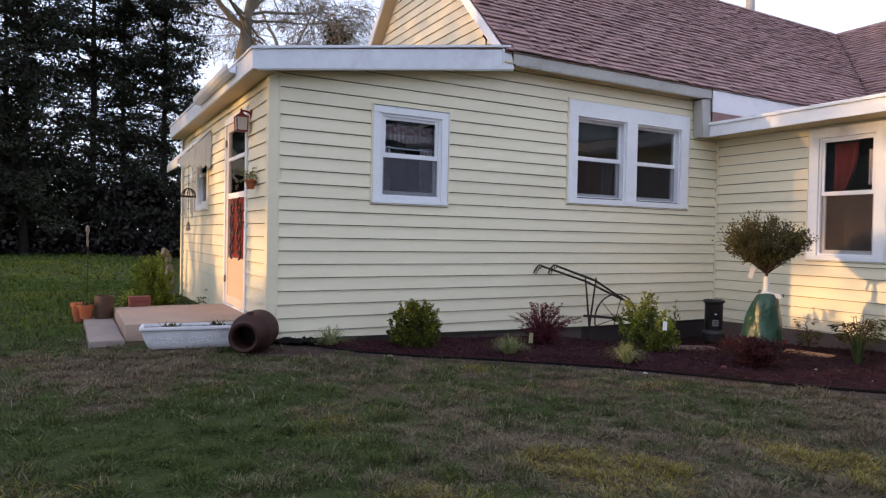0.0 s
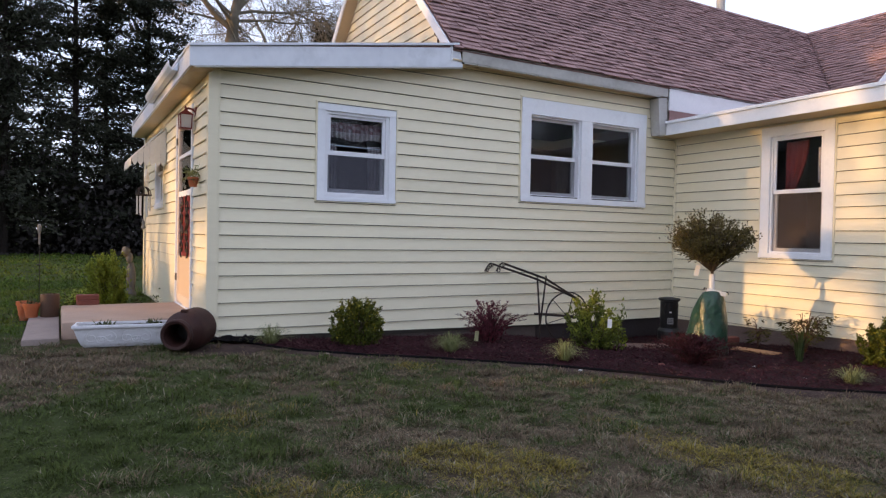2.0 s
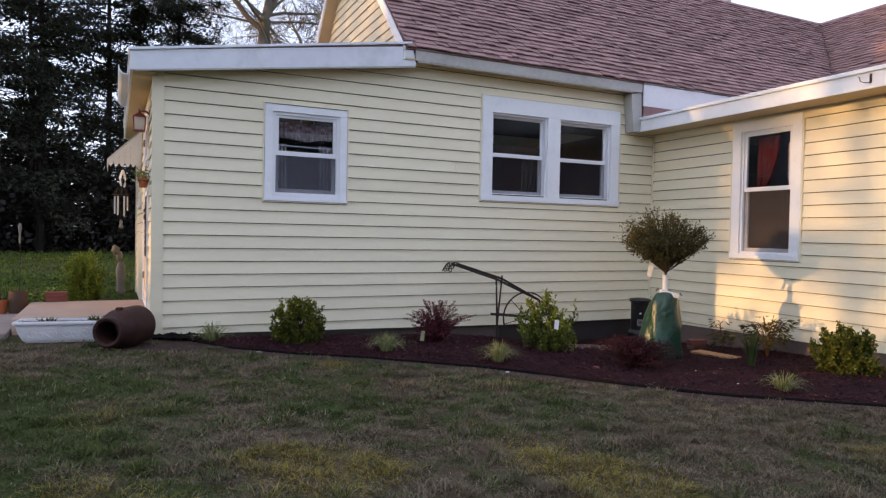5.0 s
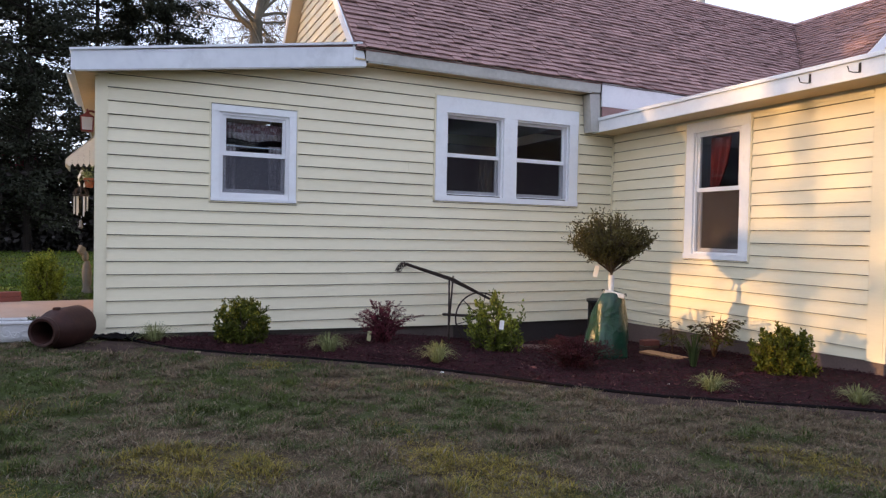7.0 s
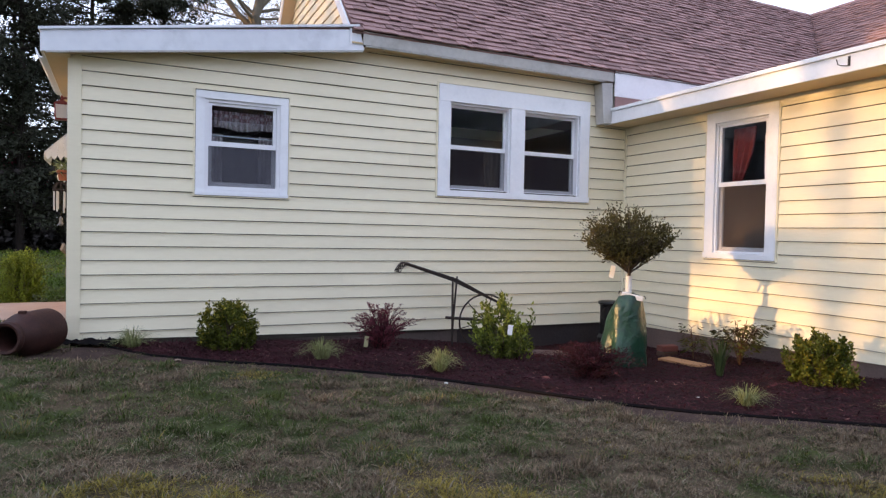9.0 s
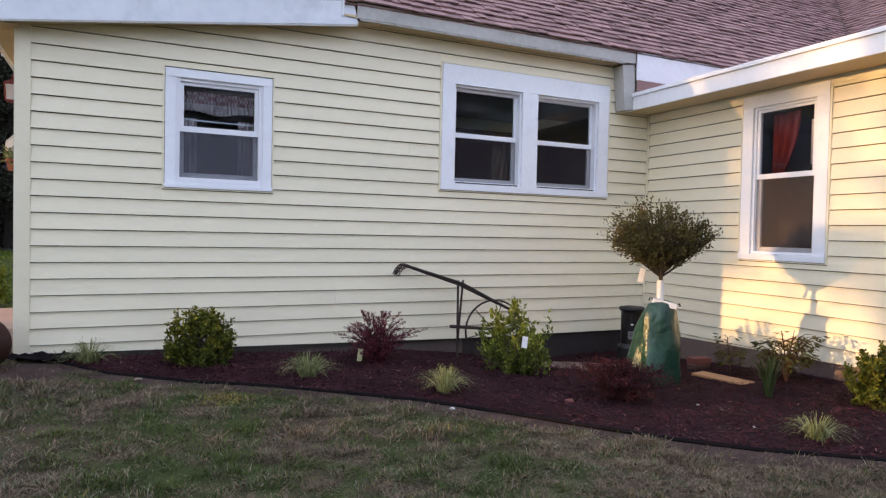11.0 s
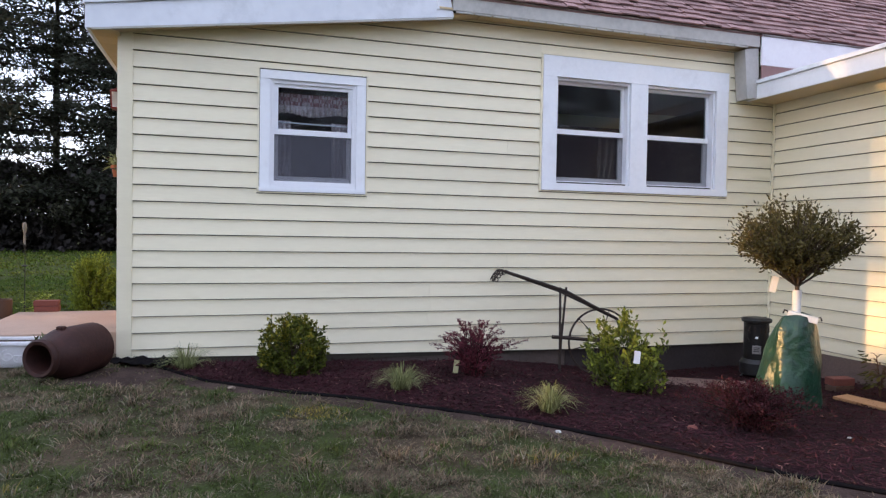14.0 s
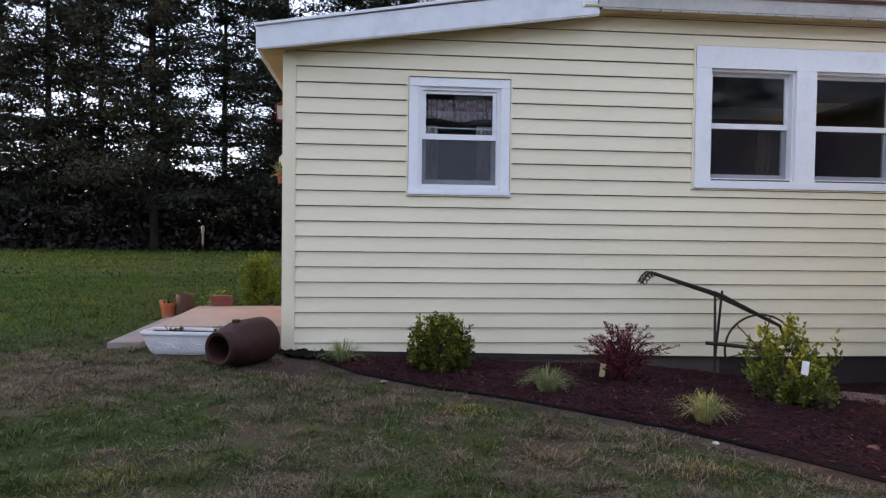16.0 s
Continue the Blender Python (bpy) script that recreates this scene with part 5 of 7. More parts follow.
def outward(rng, d, spread=0.8, lift=0.35):
    al = d + rng.normal(size=d.shape) * spread + [0, 0, lift]
    al /= np.linalg.norm(al, axis=1)[:, None]
    ac = np.cross(al, rng.normal(size=d.shape))
    ac /= np.linalg.norm(ac, axis=1)[:, None]
    return al, ac


def shrub(name, x, y, rad, height, leaf, material, n, label, category="shrub", seed=1, stems=14, sprigs=12, group="", base=None, core=1.0):
    """A rounded shrub: stems from the base, sprigs that break the outline, many leaves."""
    rng = np.random.default_rng(seed)
    z = bed_z(x, y) if base is None else base
    ob = thing(name, x, y, z, rng.uniform(0, 360), label, category, group)
    c = np.array([0, 0, height * 0.54])
    bm = bmesh.new()
    tips = []
    for k in range(stems):
        d = rng.normal(size=3) * [1, 1, 0.4]
        d /= np.linalg.norm(d)
        t = c + d * [rad * 0.8, rad * 0.8, height * 0.38] + [0, 0, 0.04]
        m = t * [0.45, 0.45, 0.5]
        tube(bm, [(d[0] * 0.02, d[1] * 0.02, -0.02), m, t], [0.007, 0.005, 0.002], 5)
        tips.append(t)
    part("stem_frame", bm, BARK, ob)
    d, p = ball(rng, n, (rad * core, rad * core, height * 0.48 * core), 0.5, 0.26, seed)
    p = p + c
    p[:, 2] = np.maximum(p[:, 2], 0.02)
    al, ac = outward(rng, d)
    lv = [p]
    als, acs = [al], [ac]
    for k in range(sprigs):
        dd = rng.normal(size=3)
        dd[2] = abs(dd[2]) * 1.3
        dd /= np.linalg.norm(dd)
        m = 26
        s = np.linspace(0.70, rng.uniform(1.04, 1.28), m)[:, None]
        q = c + dd * s * [rad, rad, height * 0.48] + rng.normal(size=(m, 3)) * 0.010
        a2 = np.tile(dd, (m, 1)) + rng.normal(size=(m, 3)) * 0.7
        a2 /= np.linalg.norm(a2, axis=1)[:, None]
        b2 = np.cross(a2, rng.normal(size=(m, 3)))
        b2 /= np.linalg.norm(b2, axis=1)[:, None]
        lv.append(q)
        als.append(a2)
        acs.append(b2)
    P, A, B = np.concatenate(lv), np.concatenate(als), np.concatenate(acs)
    part("leaves", leaf_mesh("leaves", P, A, B, rng.uniform(0.7, 1.2, len(P)) * leaf, rng.uniform(0.45, 0.6, len(P)) * leaf, material), None, ob)
    return ob


def spray_shrub(name, x, y, rad, height, leaf, mats, n, per, label, seed, group="", length=0.16, wide=0.5, upright=1.0, low=-0.25, loose=0.0, base=None, fresh=0.95, taper=0.0):
    """A shrub of upright leafy sprays on stems that fan out from the base; young leaves at the tips are paler."""
    rng = np.random.default_rng(seed)
    ob = thing(name, x, y, bed_z(x, y) if base is None else base, rng.uniform(0, 360), label, "shrub", group)
    bm = bmesh.new()
    P, A, Bs, young = [], [], [], []
    c = np.array([0, 0, height * 0.44])
    for k in range(n):
        d = rng.normal(size=3)
        d[2] = max(d[2], low * rng.uniform(0.3, 1.0)) if d[2] < 0 else d[2]
        d /= np.sum(np.abs(d) ** 2.25) ** (1 / 2.25)
        out = rng.uniform(0.25, 1.0 + loose) ** 0.55 * (1 + 0.22 * noise.noise(Vector(d) * 2.2 + Vector((seed, 0, 0))))
        tip = c + d * [rad, rad, height * 0.56] * out
        tip[:2] *= 1 - taper * max(0.0, 0.5 - tip[2] / height)
        ax = d * [1, 1, 0.5] * 0.55 + [0, 0, upright] + rng.normal(size=3) * 0.22
        ax /= np.linalg.norm(ax)
        long = length * rng.uniform(0.6, 1.2)
        root = tip - ax * long
        root[2] = max(root[2], 0.015)
        if k % 3 == 0:
            tube(bm, [(d[0] * 0.03, d[1] * 0.03, -0.02), root * [0.55, 0.55, 0.6], root, tip], [0.006, 0.004, 0.003, 0.0012], 4)
        s = rng.uniform(0.0, 1.0, per)
        q = root + np.outer(s, tip - root) + rng.normal(size=(per, 3)) * leaf * 0.28
        around = rng.normal(size=(per, 3))
        al = around * 0.75 + ax
        al /= np.linalg.norm(al, axis=1)[:, None]
        ac = np.cross(al, rng.normal(size=(per, 3)))
        ac /= np.linalg.norm(ac, axis=1)[:, None]
        P.append(q)
        A.append(al)
        Bs.append(ac)
        young.append((s + 0.5 * d[2] + rng.normal(size=per) * 0.25 + 0.6 * noise.noise(Vector(d) * 1.5 + Vector((0, seed, 0)))) > fresh)
    part("stem_frame", bm, BARK, ob)
    P, A, Bs, young = np.concatenate(P), np.concatenate(A), np.concatenate(Bs), np.concatenate(young)
    size = rng.uniform(0.65, 1.2, len(P)) * leaf
    part("leaves", leaf_mesh("leaves", P[~young], A[~young], Bs[~young], size[~young], size[~young] * wide, mats[0]), None, ob)
    part("young_leaves", leaf_mesh("young_leaves", P[young], A[young], Bs[young], size[young], size[young] * wide, mats[1]), None, ob, "paler yellow-green tip leaves")
    return ob


spray_shrub("boxwood_shrub", 2.73, 5.50, 0.245, 0.46, 0.030, (BOX_LEAF, BOX_TIP), 230, 38, "green boxwood shrub with yellowish tips in the mulch bed", 3, "boxwood shrubs", 0.10, 0.55, 0.8, -0.6, 0.06, fresh=1.2)
spray_shrub("boxwood_shrub", 6.90, 2.93, 0.245, 0.44, 0.030, (BOX_LEAF, BOX_TIP), 230, 38, "green boxwood shrub against the wing wall", 4, "boxwood shrubs", 0.10, 0.55, 0.8, -0.6, 0.06, fresh=1.35)
gold = spray_shrub("variegated_shrub", 5.15, 4.90, 0.305, 0.58, 0.044, (ABELIA_LEAF, GOLD_LEAF), 135, 30, "lime green leafy shrub with a white plant tag", 5, "", 0.20, 0.46, 1.0, -0.4, 0.30, fresh=0.74, taper=1.1)
bm = boxed(-0.022, 0.022, -0.002, 0.002, -0.045, 0.045)
tg = part("plant_tag", bm, WHITEPLASTIC, gold, "white paper plant tag")
tg.matrix_basis = gold.matrix_basis.inverted() @ pose(5.06, 4.60, 0.275, -12, 8, -20)
spray_shrub("green_hedge_shrub", 0.72, 8.90, 0.275, 0.76, 0.034, (HEDGE_LEAF, HEDGE_LEAF), 290, 36, "bright green rounded shrub beyond the porch slab", 6, "", 0.2, 0.45, 1.1, -0.9, base=gz(0.8, 9))


def barberry(x, y, rad, height, seed, plumes, filler, per, fat, label, material):
    """Feathery red plumes fanning from a narrow base, thickest inside."""
    rng = np.random.default_rng(seed)
    ob = thing("barberry_shrub", x, y, bed_z(x, y), 0, label, "shrub", "barberry shrubs")
    bm = bmesh.new()
    P, A, B = [], [], []
    for k in range(plumes + filler):
        a = k * 2.39996 + rng.uniform(-0.4, 0.4)
        f = rng.uniform(0.05, 1.0) if k < plumes else rng.uniform(0.0, 0.62)
        reach = rad * f
        top = height * (1.02 - 0.38 * f ** 1.8) * rng.uniform(0.82, 1.08) * (1.0 if k < plumes else rng.uniform(0.35, 0.85))
        d = np.array([math.cos(a), math.sin(a), 0])
        b0 = d * 0.05 * rng.uniform(0, 1)
        curve = lambda s: b0 + np.outer(s, d) * reach * (0.45 + 0.55 * s)[:, None] + np.outer(np.sin(s * 1.45), [0, 0, top])
        tube(bm, list(curve(np.linspace(0, 1, 5))), [0.004, 0.003, 0.0025, 0.0018, 0.001], 4)
        s = rng.uniform(0.10, 1.0, per)
        off = rng.normal(size=(per, 3)) * (fat * (1.15 - 0.85 * s))[:, None]
        al, ac = rand_rot(rng, per)
        al = al + d * 0.6 + [0, 0, 0.6]
        al /= np.linalg.norm(al, axis=1)[:, None]
        P.append(curve(s) + off)
        A.append(al)
        B.append(ac)
    part("twig_frame", bm, BARKDARK, ob)
    P, A, B = np.concatenate(P), np.concatenate(A), np.concatenate(B)
    P[:, 2] = np.maximum(P[:, 2], 0.01)
    part("leaves", leaf_mesh("leaves", P, A, B, rng.uniform(0.012, 0.024, len(P)), rng.uniform(0.007, 0.012, len(P)), material), None, ob)
    return ob


tagged_shrub = barberry(4.06, 5.26, 0.40, 0.42, 21, 40, 60, 95, 0.015, "dark red barberry shrub with spiky feathery plumes", REDLEAF)
part("plant_tag", boxed(-0.020, 0.020, -0.002, 0.002, -0.05, 0.05, 0.001), LEAFTAG, tagged_shrub, "pale yellowish plant tag").matrix_basis = tagged_shrub.matrix_basis.inverted() @ pose(3.935, 5.30, 0.115, -8, 6, -24)
barberry(5.32, 3.78, 0.46, 0.27, 22, 110, 80, 60, 0.024, "low hazy dark red barberry shrub before the watering bag", DIMRED)


def tuft(x, y, rad, height, n, seed, material, label):
    rng = np.random.default_rng(seed)
    ob = thing("ornamental_grass", x, y, bed_z(x, y), 0, label, "grass clump", "grass clumps along the bed")
    a = rng.uniform(0, 2 * math.pi, n)
    reach = rad * np.where(rng.uniform(size=n) < 0.72, rng.uniform(0.6, 1.3, n), rng.uniform(0.15, 0.6, n))
    h = height * rng.uniform(0.55, 1.1, n) * (1.12 - 0.35 * (reach / rad))
    V, F = [], []
    for k in range(n):
        d = np.array([math.cos(a[k]), math.sin(a[k]), 0])
        side = np.array([-d[1], d[0], 0]) * rng.uniform(0.0022, 0.0042)
        b = d * rng.uniform(0, 0.05)
        i0 = len(V)
        for s in (0, 0.3, 0.6, 0.85, 1.0):
            p = b + d * reach[k] * s ** 1.35 + np.array([0, 0, h[k] * math.sin(s * 2.4) / 0.95])
            w = side * (1 - s * 0.9)
            V += [p - w, p + w]
        for j in range(4):
            F.append((i0 + 2 * j, i0 + 2 * j + 1, i0 + 2 * j + 3, i0 + 2 * j + 2))
    me = bpy.data.meshes.new("blades")
    me.from_pydata([tuple(v) for v in V], [], F)
    me.materials.append(material)
    part("blades", me, None, ob)
    return ob


tuft(1.97, 5.72, 0.20, 0.19, 200, 31, GREY_GRASS, "grey-green ornamental grass clump at the bed's end")
tuft(3.42, 4.93, 0.21, 0.18, 215, 32, GREY_GRASS, "pale variegated ornamental grass clump in the mulch")
tuft(4.22, 4.27, 0.19, 0.18, 215, 33, STRIPE_GRASS, "yellowish variegated ornamental grass clump in the mulch")
tuft(5.72, 2.62, 0.17, 0.14, 140, 34, GREY_GRASS, "pale variegated ornamental grass clump near the edging")
tuft(6.47, 1.99, 0.17, 0.14, 140, 35, GREY_GRASS, "pale ornamental grass clump near the wing's corner")

def leafy(name, x, y, stems, height, spread, leaf, n, material, label, category, seed, droop=0.3):
    """A loose perennial: a few stems carrying leaves in whorls near the top."""
    rng = np.random.default_rng(seed)
    ob = thing(name, x, y, bed_z(x, y), 0, label, category)
    bm = bmesh.new()
    P, A, B = [], [], []
    for k in range(stems):
        a = rng.uniform(0, 2 * math.pi)
        t = np.array([math.cos(a) * spread * rng.uniform(0.3, 1), math.sin(a) * spread * rng.uniform(0.3, 1), height * rng.uniform(0.55, 1.0)])
        tube(bm, [(0, 0, -0.01), t * [0.4, 0.4, 0.6], t], [0.005, 0.004, 0.002], 5)
        s = rng.uniform(0.45, 1.05, n)[:, None]
        q = t * s + rng.normal(size=(n, 3)) * 0.035
        al = rng.normal(size=(n, 3)) * [1, 1, 0.4] + [0, 0, -droop * 0.3]
        al /= np.linalg.norm(al, axis=1)[:, None]
        ac = np.cross(al, [0, 0, 1.0])
        ac /= np.linalg.norm(ac, axis=1)[:, None] + 1e-9
        P.append(q)
        A.append(al)
        B.append(ac)
    part("stem_frame", bm, BARK, ob)
    P, A, B = np.concatenate(P), np.concatenate(A), np.concatenate(B)
    part("leaves", leaf_mesh("leaves", P, A, B, rng.uniform(0.6, 1.2, len(P)) * leaf, rng.uniform(0.42, 0.58, len(P)) * leaf, material, 0.15), None, ob)
    return ob


bm = bmesh.new()
bmesh.ops.create_grid(bm, x_segments=14, y_segments=8, size=0.5)
for v in bm.verts:
    x, y = v.co.x, v.co.y
    v.co = Vector((x * 0.46, y * 0.20, 0.03 + 0.075 * abs(noise.noise((x * 5, y * 5, 2))) + 0.02 * noise.noise((x * 13, y * 13, 5))))
fab = part("landscape_fabric", bm, EDGING, soft=True)
fab.matrix_basis = pose(1.66, 5.90, gz(1.66, 5.9), 0, 0, -25)
solid(tagged(fab, "crumpled scrap of black landscape fabric by the corner", "fabric"))
leafy("porch_plant", 1.10, 8.25, 12, 0.20, 0.22, 0.05, 30, LILY_LEAF, "low green plants along the wall by the porch", "plant", 45)
leafy("porch_plant", 0.36, 8.12, 12, 0.30, 0.16, 0.05, 30, HEDGE_LEAF, "low pale green plants behind the bricks", "plant", 46)

# topiary tree with its watering bag
tx, ty = 6.08, 4.22
tz = bed_z(tx, ty)
topi = thing("topiary_tree", tx, ty, tz + 0.045, 0, "small standard tree with an olive-green crown", "tree")
rng = np.random.default_rng(8)
bm = tube(bmesh.new(), [(0, 0, -0.07), (0.005, 0, 0.5), (0, 0, 0.90), (0.01, 0, 1.0)], [0.022, 0.020, 0.018, 0.014], 10)
P, A, B = [], [], []
for k in range(300):
    d = rng.normal(size=3)
    d /= np.linalg.norm(d)
    low = max(-d[2], 0.0)
    out = rng.uniform(0.35, 1.0) ** 0.45 * (1 - 0.14 * low) * (1 + 0.16 * noise.noise(Vector(d) * 2.5))
    wide = (0.44 if d[2] > -0.25 else 0.425) * (1 - 0.10 * max(d[2], 0.0))
    tip = np.array([-0.025, 0.01, 1.165]) + d * [wide, wide, 0.255 if d[2] > 0 else 0.265] * out
    root = np.array([0, 0, 0.82 + rng.uniform(0, 0.20)])
    mid = root * 0.45 + tip * 0.55 + np.array([0, 0, -0.02])
    tube(bm, [root, mid, tip], [0.006, 0.004, 0.0014], 4)
    m = 36
    s = (rng.uniform(0.58, 1.04, 6)[rng.integers(0, 6, m)] + rng.normal(size=m) * 0.025)[:, None]
    q = np.where(s < 0.55, root + (mid - root) * s / 0.55, mid + (tip - mid) * (s - 0.55) / 0.45) + rng.normal(size=(m, 3)) * 0.017
    al, ac = outward(rng, np.tile((tip - root) / np.linalg.norm(tip - root), (m, 1)), 0.9, 0.3)
    P.append(q)
    A.append(al)
    B.append(ac)
stem = part("trunk", bm, BARK, topi)
P, A, B = np.concatenate(P), np.concatenate(A), np.concatenate(B)
part("leaves", leaf_mesh("leaves", P, A, B, rng.uniform(0.020, 0.036, len(P)), rng.uniform(0.012, 0.018, len(P)), OLIVE_LEAF), None, topi)
part("trunk_guard", lathe(bmesh.new(), [(0.028, 0.56), (0.030, 0.80), (0.026, 0.80)], 12), WHITEPLASTIC, stem, "white plastic trunk guard", soft=True)
part("plant_tag", mesh_of("tag", boxed(-0.045, 0.0, -0.004, 0.004, -0.07, 0.05, 0.003), WHITEPLASTIC), None, stem, "white plant tag").matrix_basis = pose(-0.10, 0.07, 0.84, 10, 12, -45)

bag = thing("watering_bag", tx + 0.02, ty, tz, 0, "green zipped tree watering bag round the trunk", "watering bag")
bm = bmesh.new()
rings = []
for j, (z, r) in enumerate(((0.0, 0.195), (0.03, 0.212), (0.08, 0.214), (0.14, 0.212), (0.20, 0.206), (0.26, 0.199), (0.32, 0.188), (0.38, 0.175), (0.43, 0.163), (0.48, 0.150), (0.52, 0.138), (0.55, 0.125), (0.59, 0.105), (0.60, 0.06))):
    ring = []
    for k in range(40):
        a = 2 * math.pi * k / 40
        fold = 1 + 0.09 * math.sin(3 * a + 0.8) * (1 - z) + 0.06 * math.sin(5 * a + 7 * z) + 0.16 * noise.noise((math.cos(a) * 1.6, math.sin(a) * 1.6, z * 4.5)) + 0.05 * noise.noise((math.cos(a) * 4, math.sin(a) * 4, z * 8))
        fold += 0.10 * noise.noise((math.cos(a) * 2.4 + 3, math.sin(a) * 2.4, z * 3.0))
        lean = 0.030 * (1 - z / 0.6)
        ring.append(bm.verts.new((r * 1.10 * fold * math.cos(a) - lean, r * 1.06 * fold * math.sin(a) * 0.74 + lean, z * 1.125 + 0.012 * math.sin(2 * a))))
    rings.append(ring)
for r0, r1 in zip(rings, rings[1:]):
    for k in range(40):
        bm.faces.new((r0[k], r0[(k + 1) % 40], r1[(k + 1) % 40], r1[k]))
bm.faces.new(rings[-1])
bag_body = part("bag_body", bm, BAG, bag, soft=True)
bm = boxed(-0.075, 0.115, -0.02, 0.02, -0.02, 0.025, 0.006)
part("collar", bm, WHITEPLASTIC, bag_body, "white label band at the bag's neck").matrix_basis = pose(-0.045, -0.05, 0.665, 0, 12, -45)
for sx in (-1, 1):
    px, py, pz = (0.030, -0.120, 0.635) if sx > 0 else (-0.092, -0.004, 0.673)
    part("strap", tube(bmesh.new(), [(px, py, pz), (px + sx * 0.006, py - sx * 0.006, pz + 0.028), (px + sx * 0.018, py - sx * 0.018, pz + 0.034), (px + sx * 0.024, py - sx * 0.024, pz + 0.010)], 0.006, 6), IRON, bag_body, "black strap loop", soft=True)


def peony(x, y, stems, height, spread, seed, label):
    """Reddish stems, each with leaf stalks that end in fans of pointed leaflets."""
    rng = np.random.default_rng(seed)
    ob = thing("peony_plant", x, y, bed_z(x, y), 0, label, "plant")
    P, A, B, L = [], [], [], []
    for k in range(stems):
        a = 2 * math.pi * (k + rng.uniform(-0.3, 0.3)) / stems
        reach = spread * rng.uniform(0.15, 0.75)
        top = np.array([math.cos(a) * reach, math.sin(a) * reach, height * rng.uniform(0.62, 0.95)])
        bm = tube(bmesh.new(), [(0, 0, -0.01), top * [0.35, 0.35, 0.55], top], [0.006, 0.005, 0.003], 5)
        for q in range(8):
            s = rng.uniform(0.35, 1.0)
            root = top * [s, s, s]
            b = a + rng.normal() * 1.1
            out = np.array([math.cos(b), math.sin(b), rng.uniform(0.0, 0.7)])
            end = root + out * spread * rng.uniform(0.25, 0.5)
            tube(bm, [root, (root + end) / 2 + np.array([0, 0, 0.012]), end], [0.003, 0.0025, 0.0015], 4)
            for f in range(-2, 3):
                c = b + f * 0.55 + rng.normal() * 0.15
                al = np.array([math.cos(c), math.sin(c), rng.uniform(-0.75, 0.15)])
                al /= np.linalg.norm(al)
                ac = np.cross(al, [0, 0, 1.0]) + rng.normal(size=3) * 0.25
                ac /= np.linalg.norm(ac)
                size = 0.070 * rng.uniform(0.75, 1.15) * (1 - 0.12 * abs(f))
                P.append(end + al * size * 0.45)
                A.append(al)
                B.append(ac)
                L.append(size)
        part("stem", bm, PEONY_STEM, ob)
    L = np.array(L)
    part("leaves", leaf_mesh("leaves", np.array(P), np.array(A), np.array(B), L, L * 0.46, PEONY_LEAF, 0.15), None, ob)


peony(7.05, 4.36, 4, 0.36, 0.10, 41, "small leafy peony plant near the brick")
peony(7.12, 3.86, 12, 0.48, 0.21, 42, "bushy leafy peony plant beside the board")
rng = np.random.default_rng(43)
lily = thing("lily_clump", 6.48, 3.52, bed_z(6.48, 3.52), 0, "clump of broad green lily leaves", "plant")
n = 34
V, F = [], []
for k in range(n):
    a = rng.uniform(0, 2 * math.pi)
    d = np.array([math.cos(a), math.sin(a), 0])
    sd = np.array([-d[1], d[0], 0]) * rng.uniform(0.008, 0.014)
    reach, h = rng.uniform(0.05, 0.26), rng.uniform(0.20, 0.36)
    i0 = len(V)
    for s in (0, 0.35, 0.7, 1.0):
        p = d * (0.02 + reach * s ** 1.8) + np.array([0, 0, h * math.sin(s * 1.8)])
        V += [p - sd * (1 - s * 0.92), p + sd * (1 - s * 0.92)]
    for j in range(3):
        F.append((i0 + 2 * j, i0 + 2 * j + 1, i0 + 2 * j + 3, i0 + 2 * j + 2))
me = bpy.data.meshes.new("leaves")
me.from_pydata([tuple(v) for v in V], [], F)
me.materials.append(LILY_LEAF)
part("leaves", me, None, lily)

# ---- old cultivator leaning by the wall ----
plow = thing("wheel_cultivator", 5.03, 5.6, bed_z(5.0, 5.6), -7, "antique black iron wheel cultivator with long handles", "garden tool")
JOINT = Vector((0.47, 0.04, 0.47))
for grip, knee in ((Vector((-0.50, 0.335, 0.870)), Vector((-0.01, 0.165, 0.700))), (Vector((-0.605, -0.155, 0.895)), Vector((-0.055, -0.095, 0.725)))):
    flat_end = grip + Vector((0.035, 0, -0.013))
    bm = tube(bmesh.new(), [grip, flat_end, knee, JOINT, JOINT + Vector((0.06, 0, -0.16))], [0.013, 0.012, 0.013, 0.013, 0.012], 8)
    handle = part("handle", bm, RUST, plow, soft=True)
    hook_pts = [grip + Vector((-0.015 - 0.022 * k, 0, 0.012 - 0.006 * k * k)) for k in range(5)]
    part("grip_bar", tube(bmesh.new(), hook_pts, 0.006, 6), RUST, handle, soft=True)
    for k in range(4):
        c = grip + Vector((-0.010 - 0.020 * k, 0, -0.012 - 0.002 * k - 0.006 * k * k))
        ring = [c + Vector((0.015 * math.cos(a * math.pi / 5), 0, 0.018 * math.sin(a * math.pi / 5))) for a in range(10)]
        part("grip_ring", tube(bmesh.new(), ring, 0.0045, 5, True), RUST, handle)
    way = (knee - Vector((-0.06, 0.0, 0.20))).normalized()
    part("upright", tube(bmesh.new(), [Vector((-0.06, 0.0, -0.02)), Vector((-0.06, 0.0, 0.20)), knee + way * 0.035], [0.012, 0.012, 0.010], 6), RUST, plow, soft=True)
part("beam", tube(bmesh.new(), [(-0.135, 0.0, 0.325), (0.0, 0.0, 0.315), (0.50, 0.02, 0.265)], [0.016, 0.017, 0.015], 6), RUST, plow)
HUB = Vector((0.31, 0.02, 0.275))
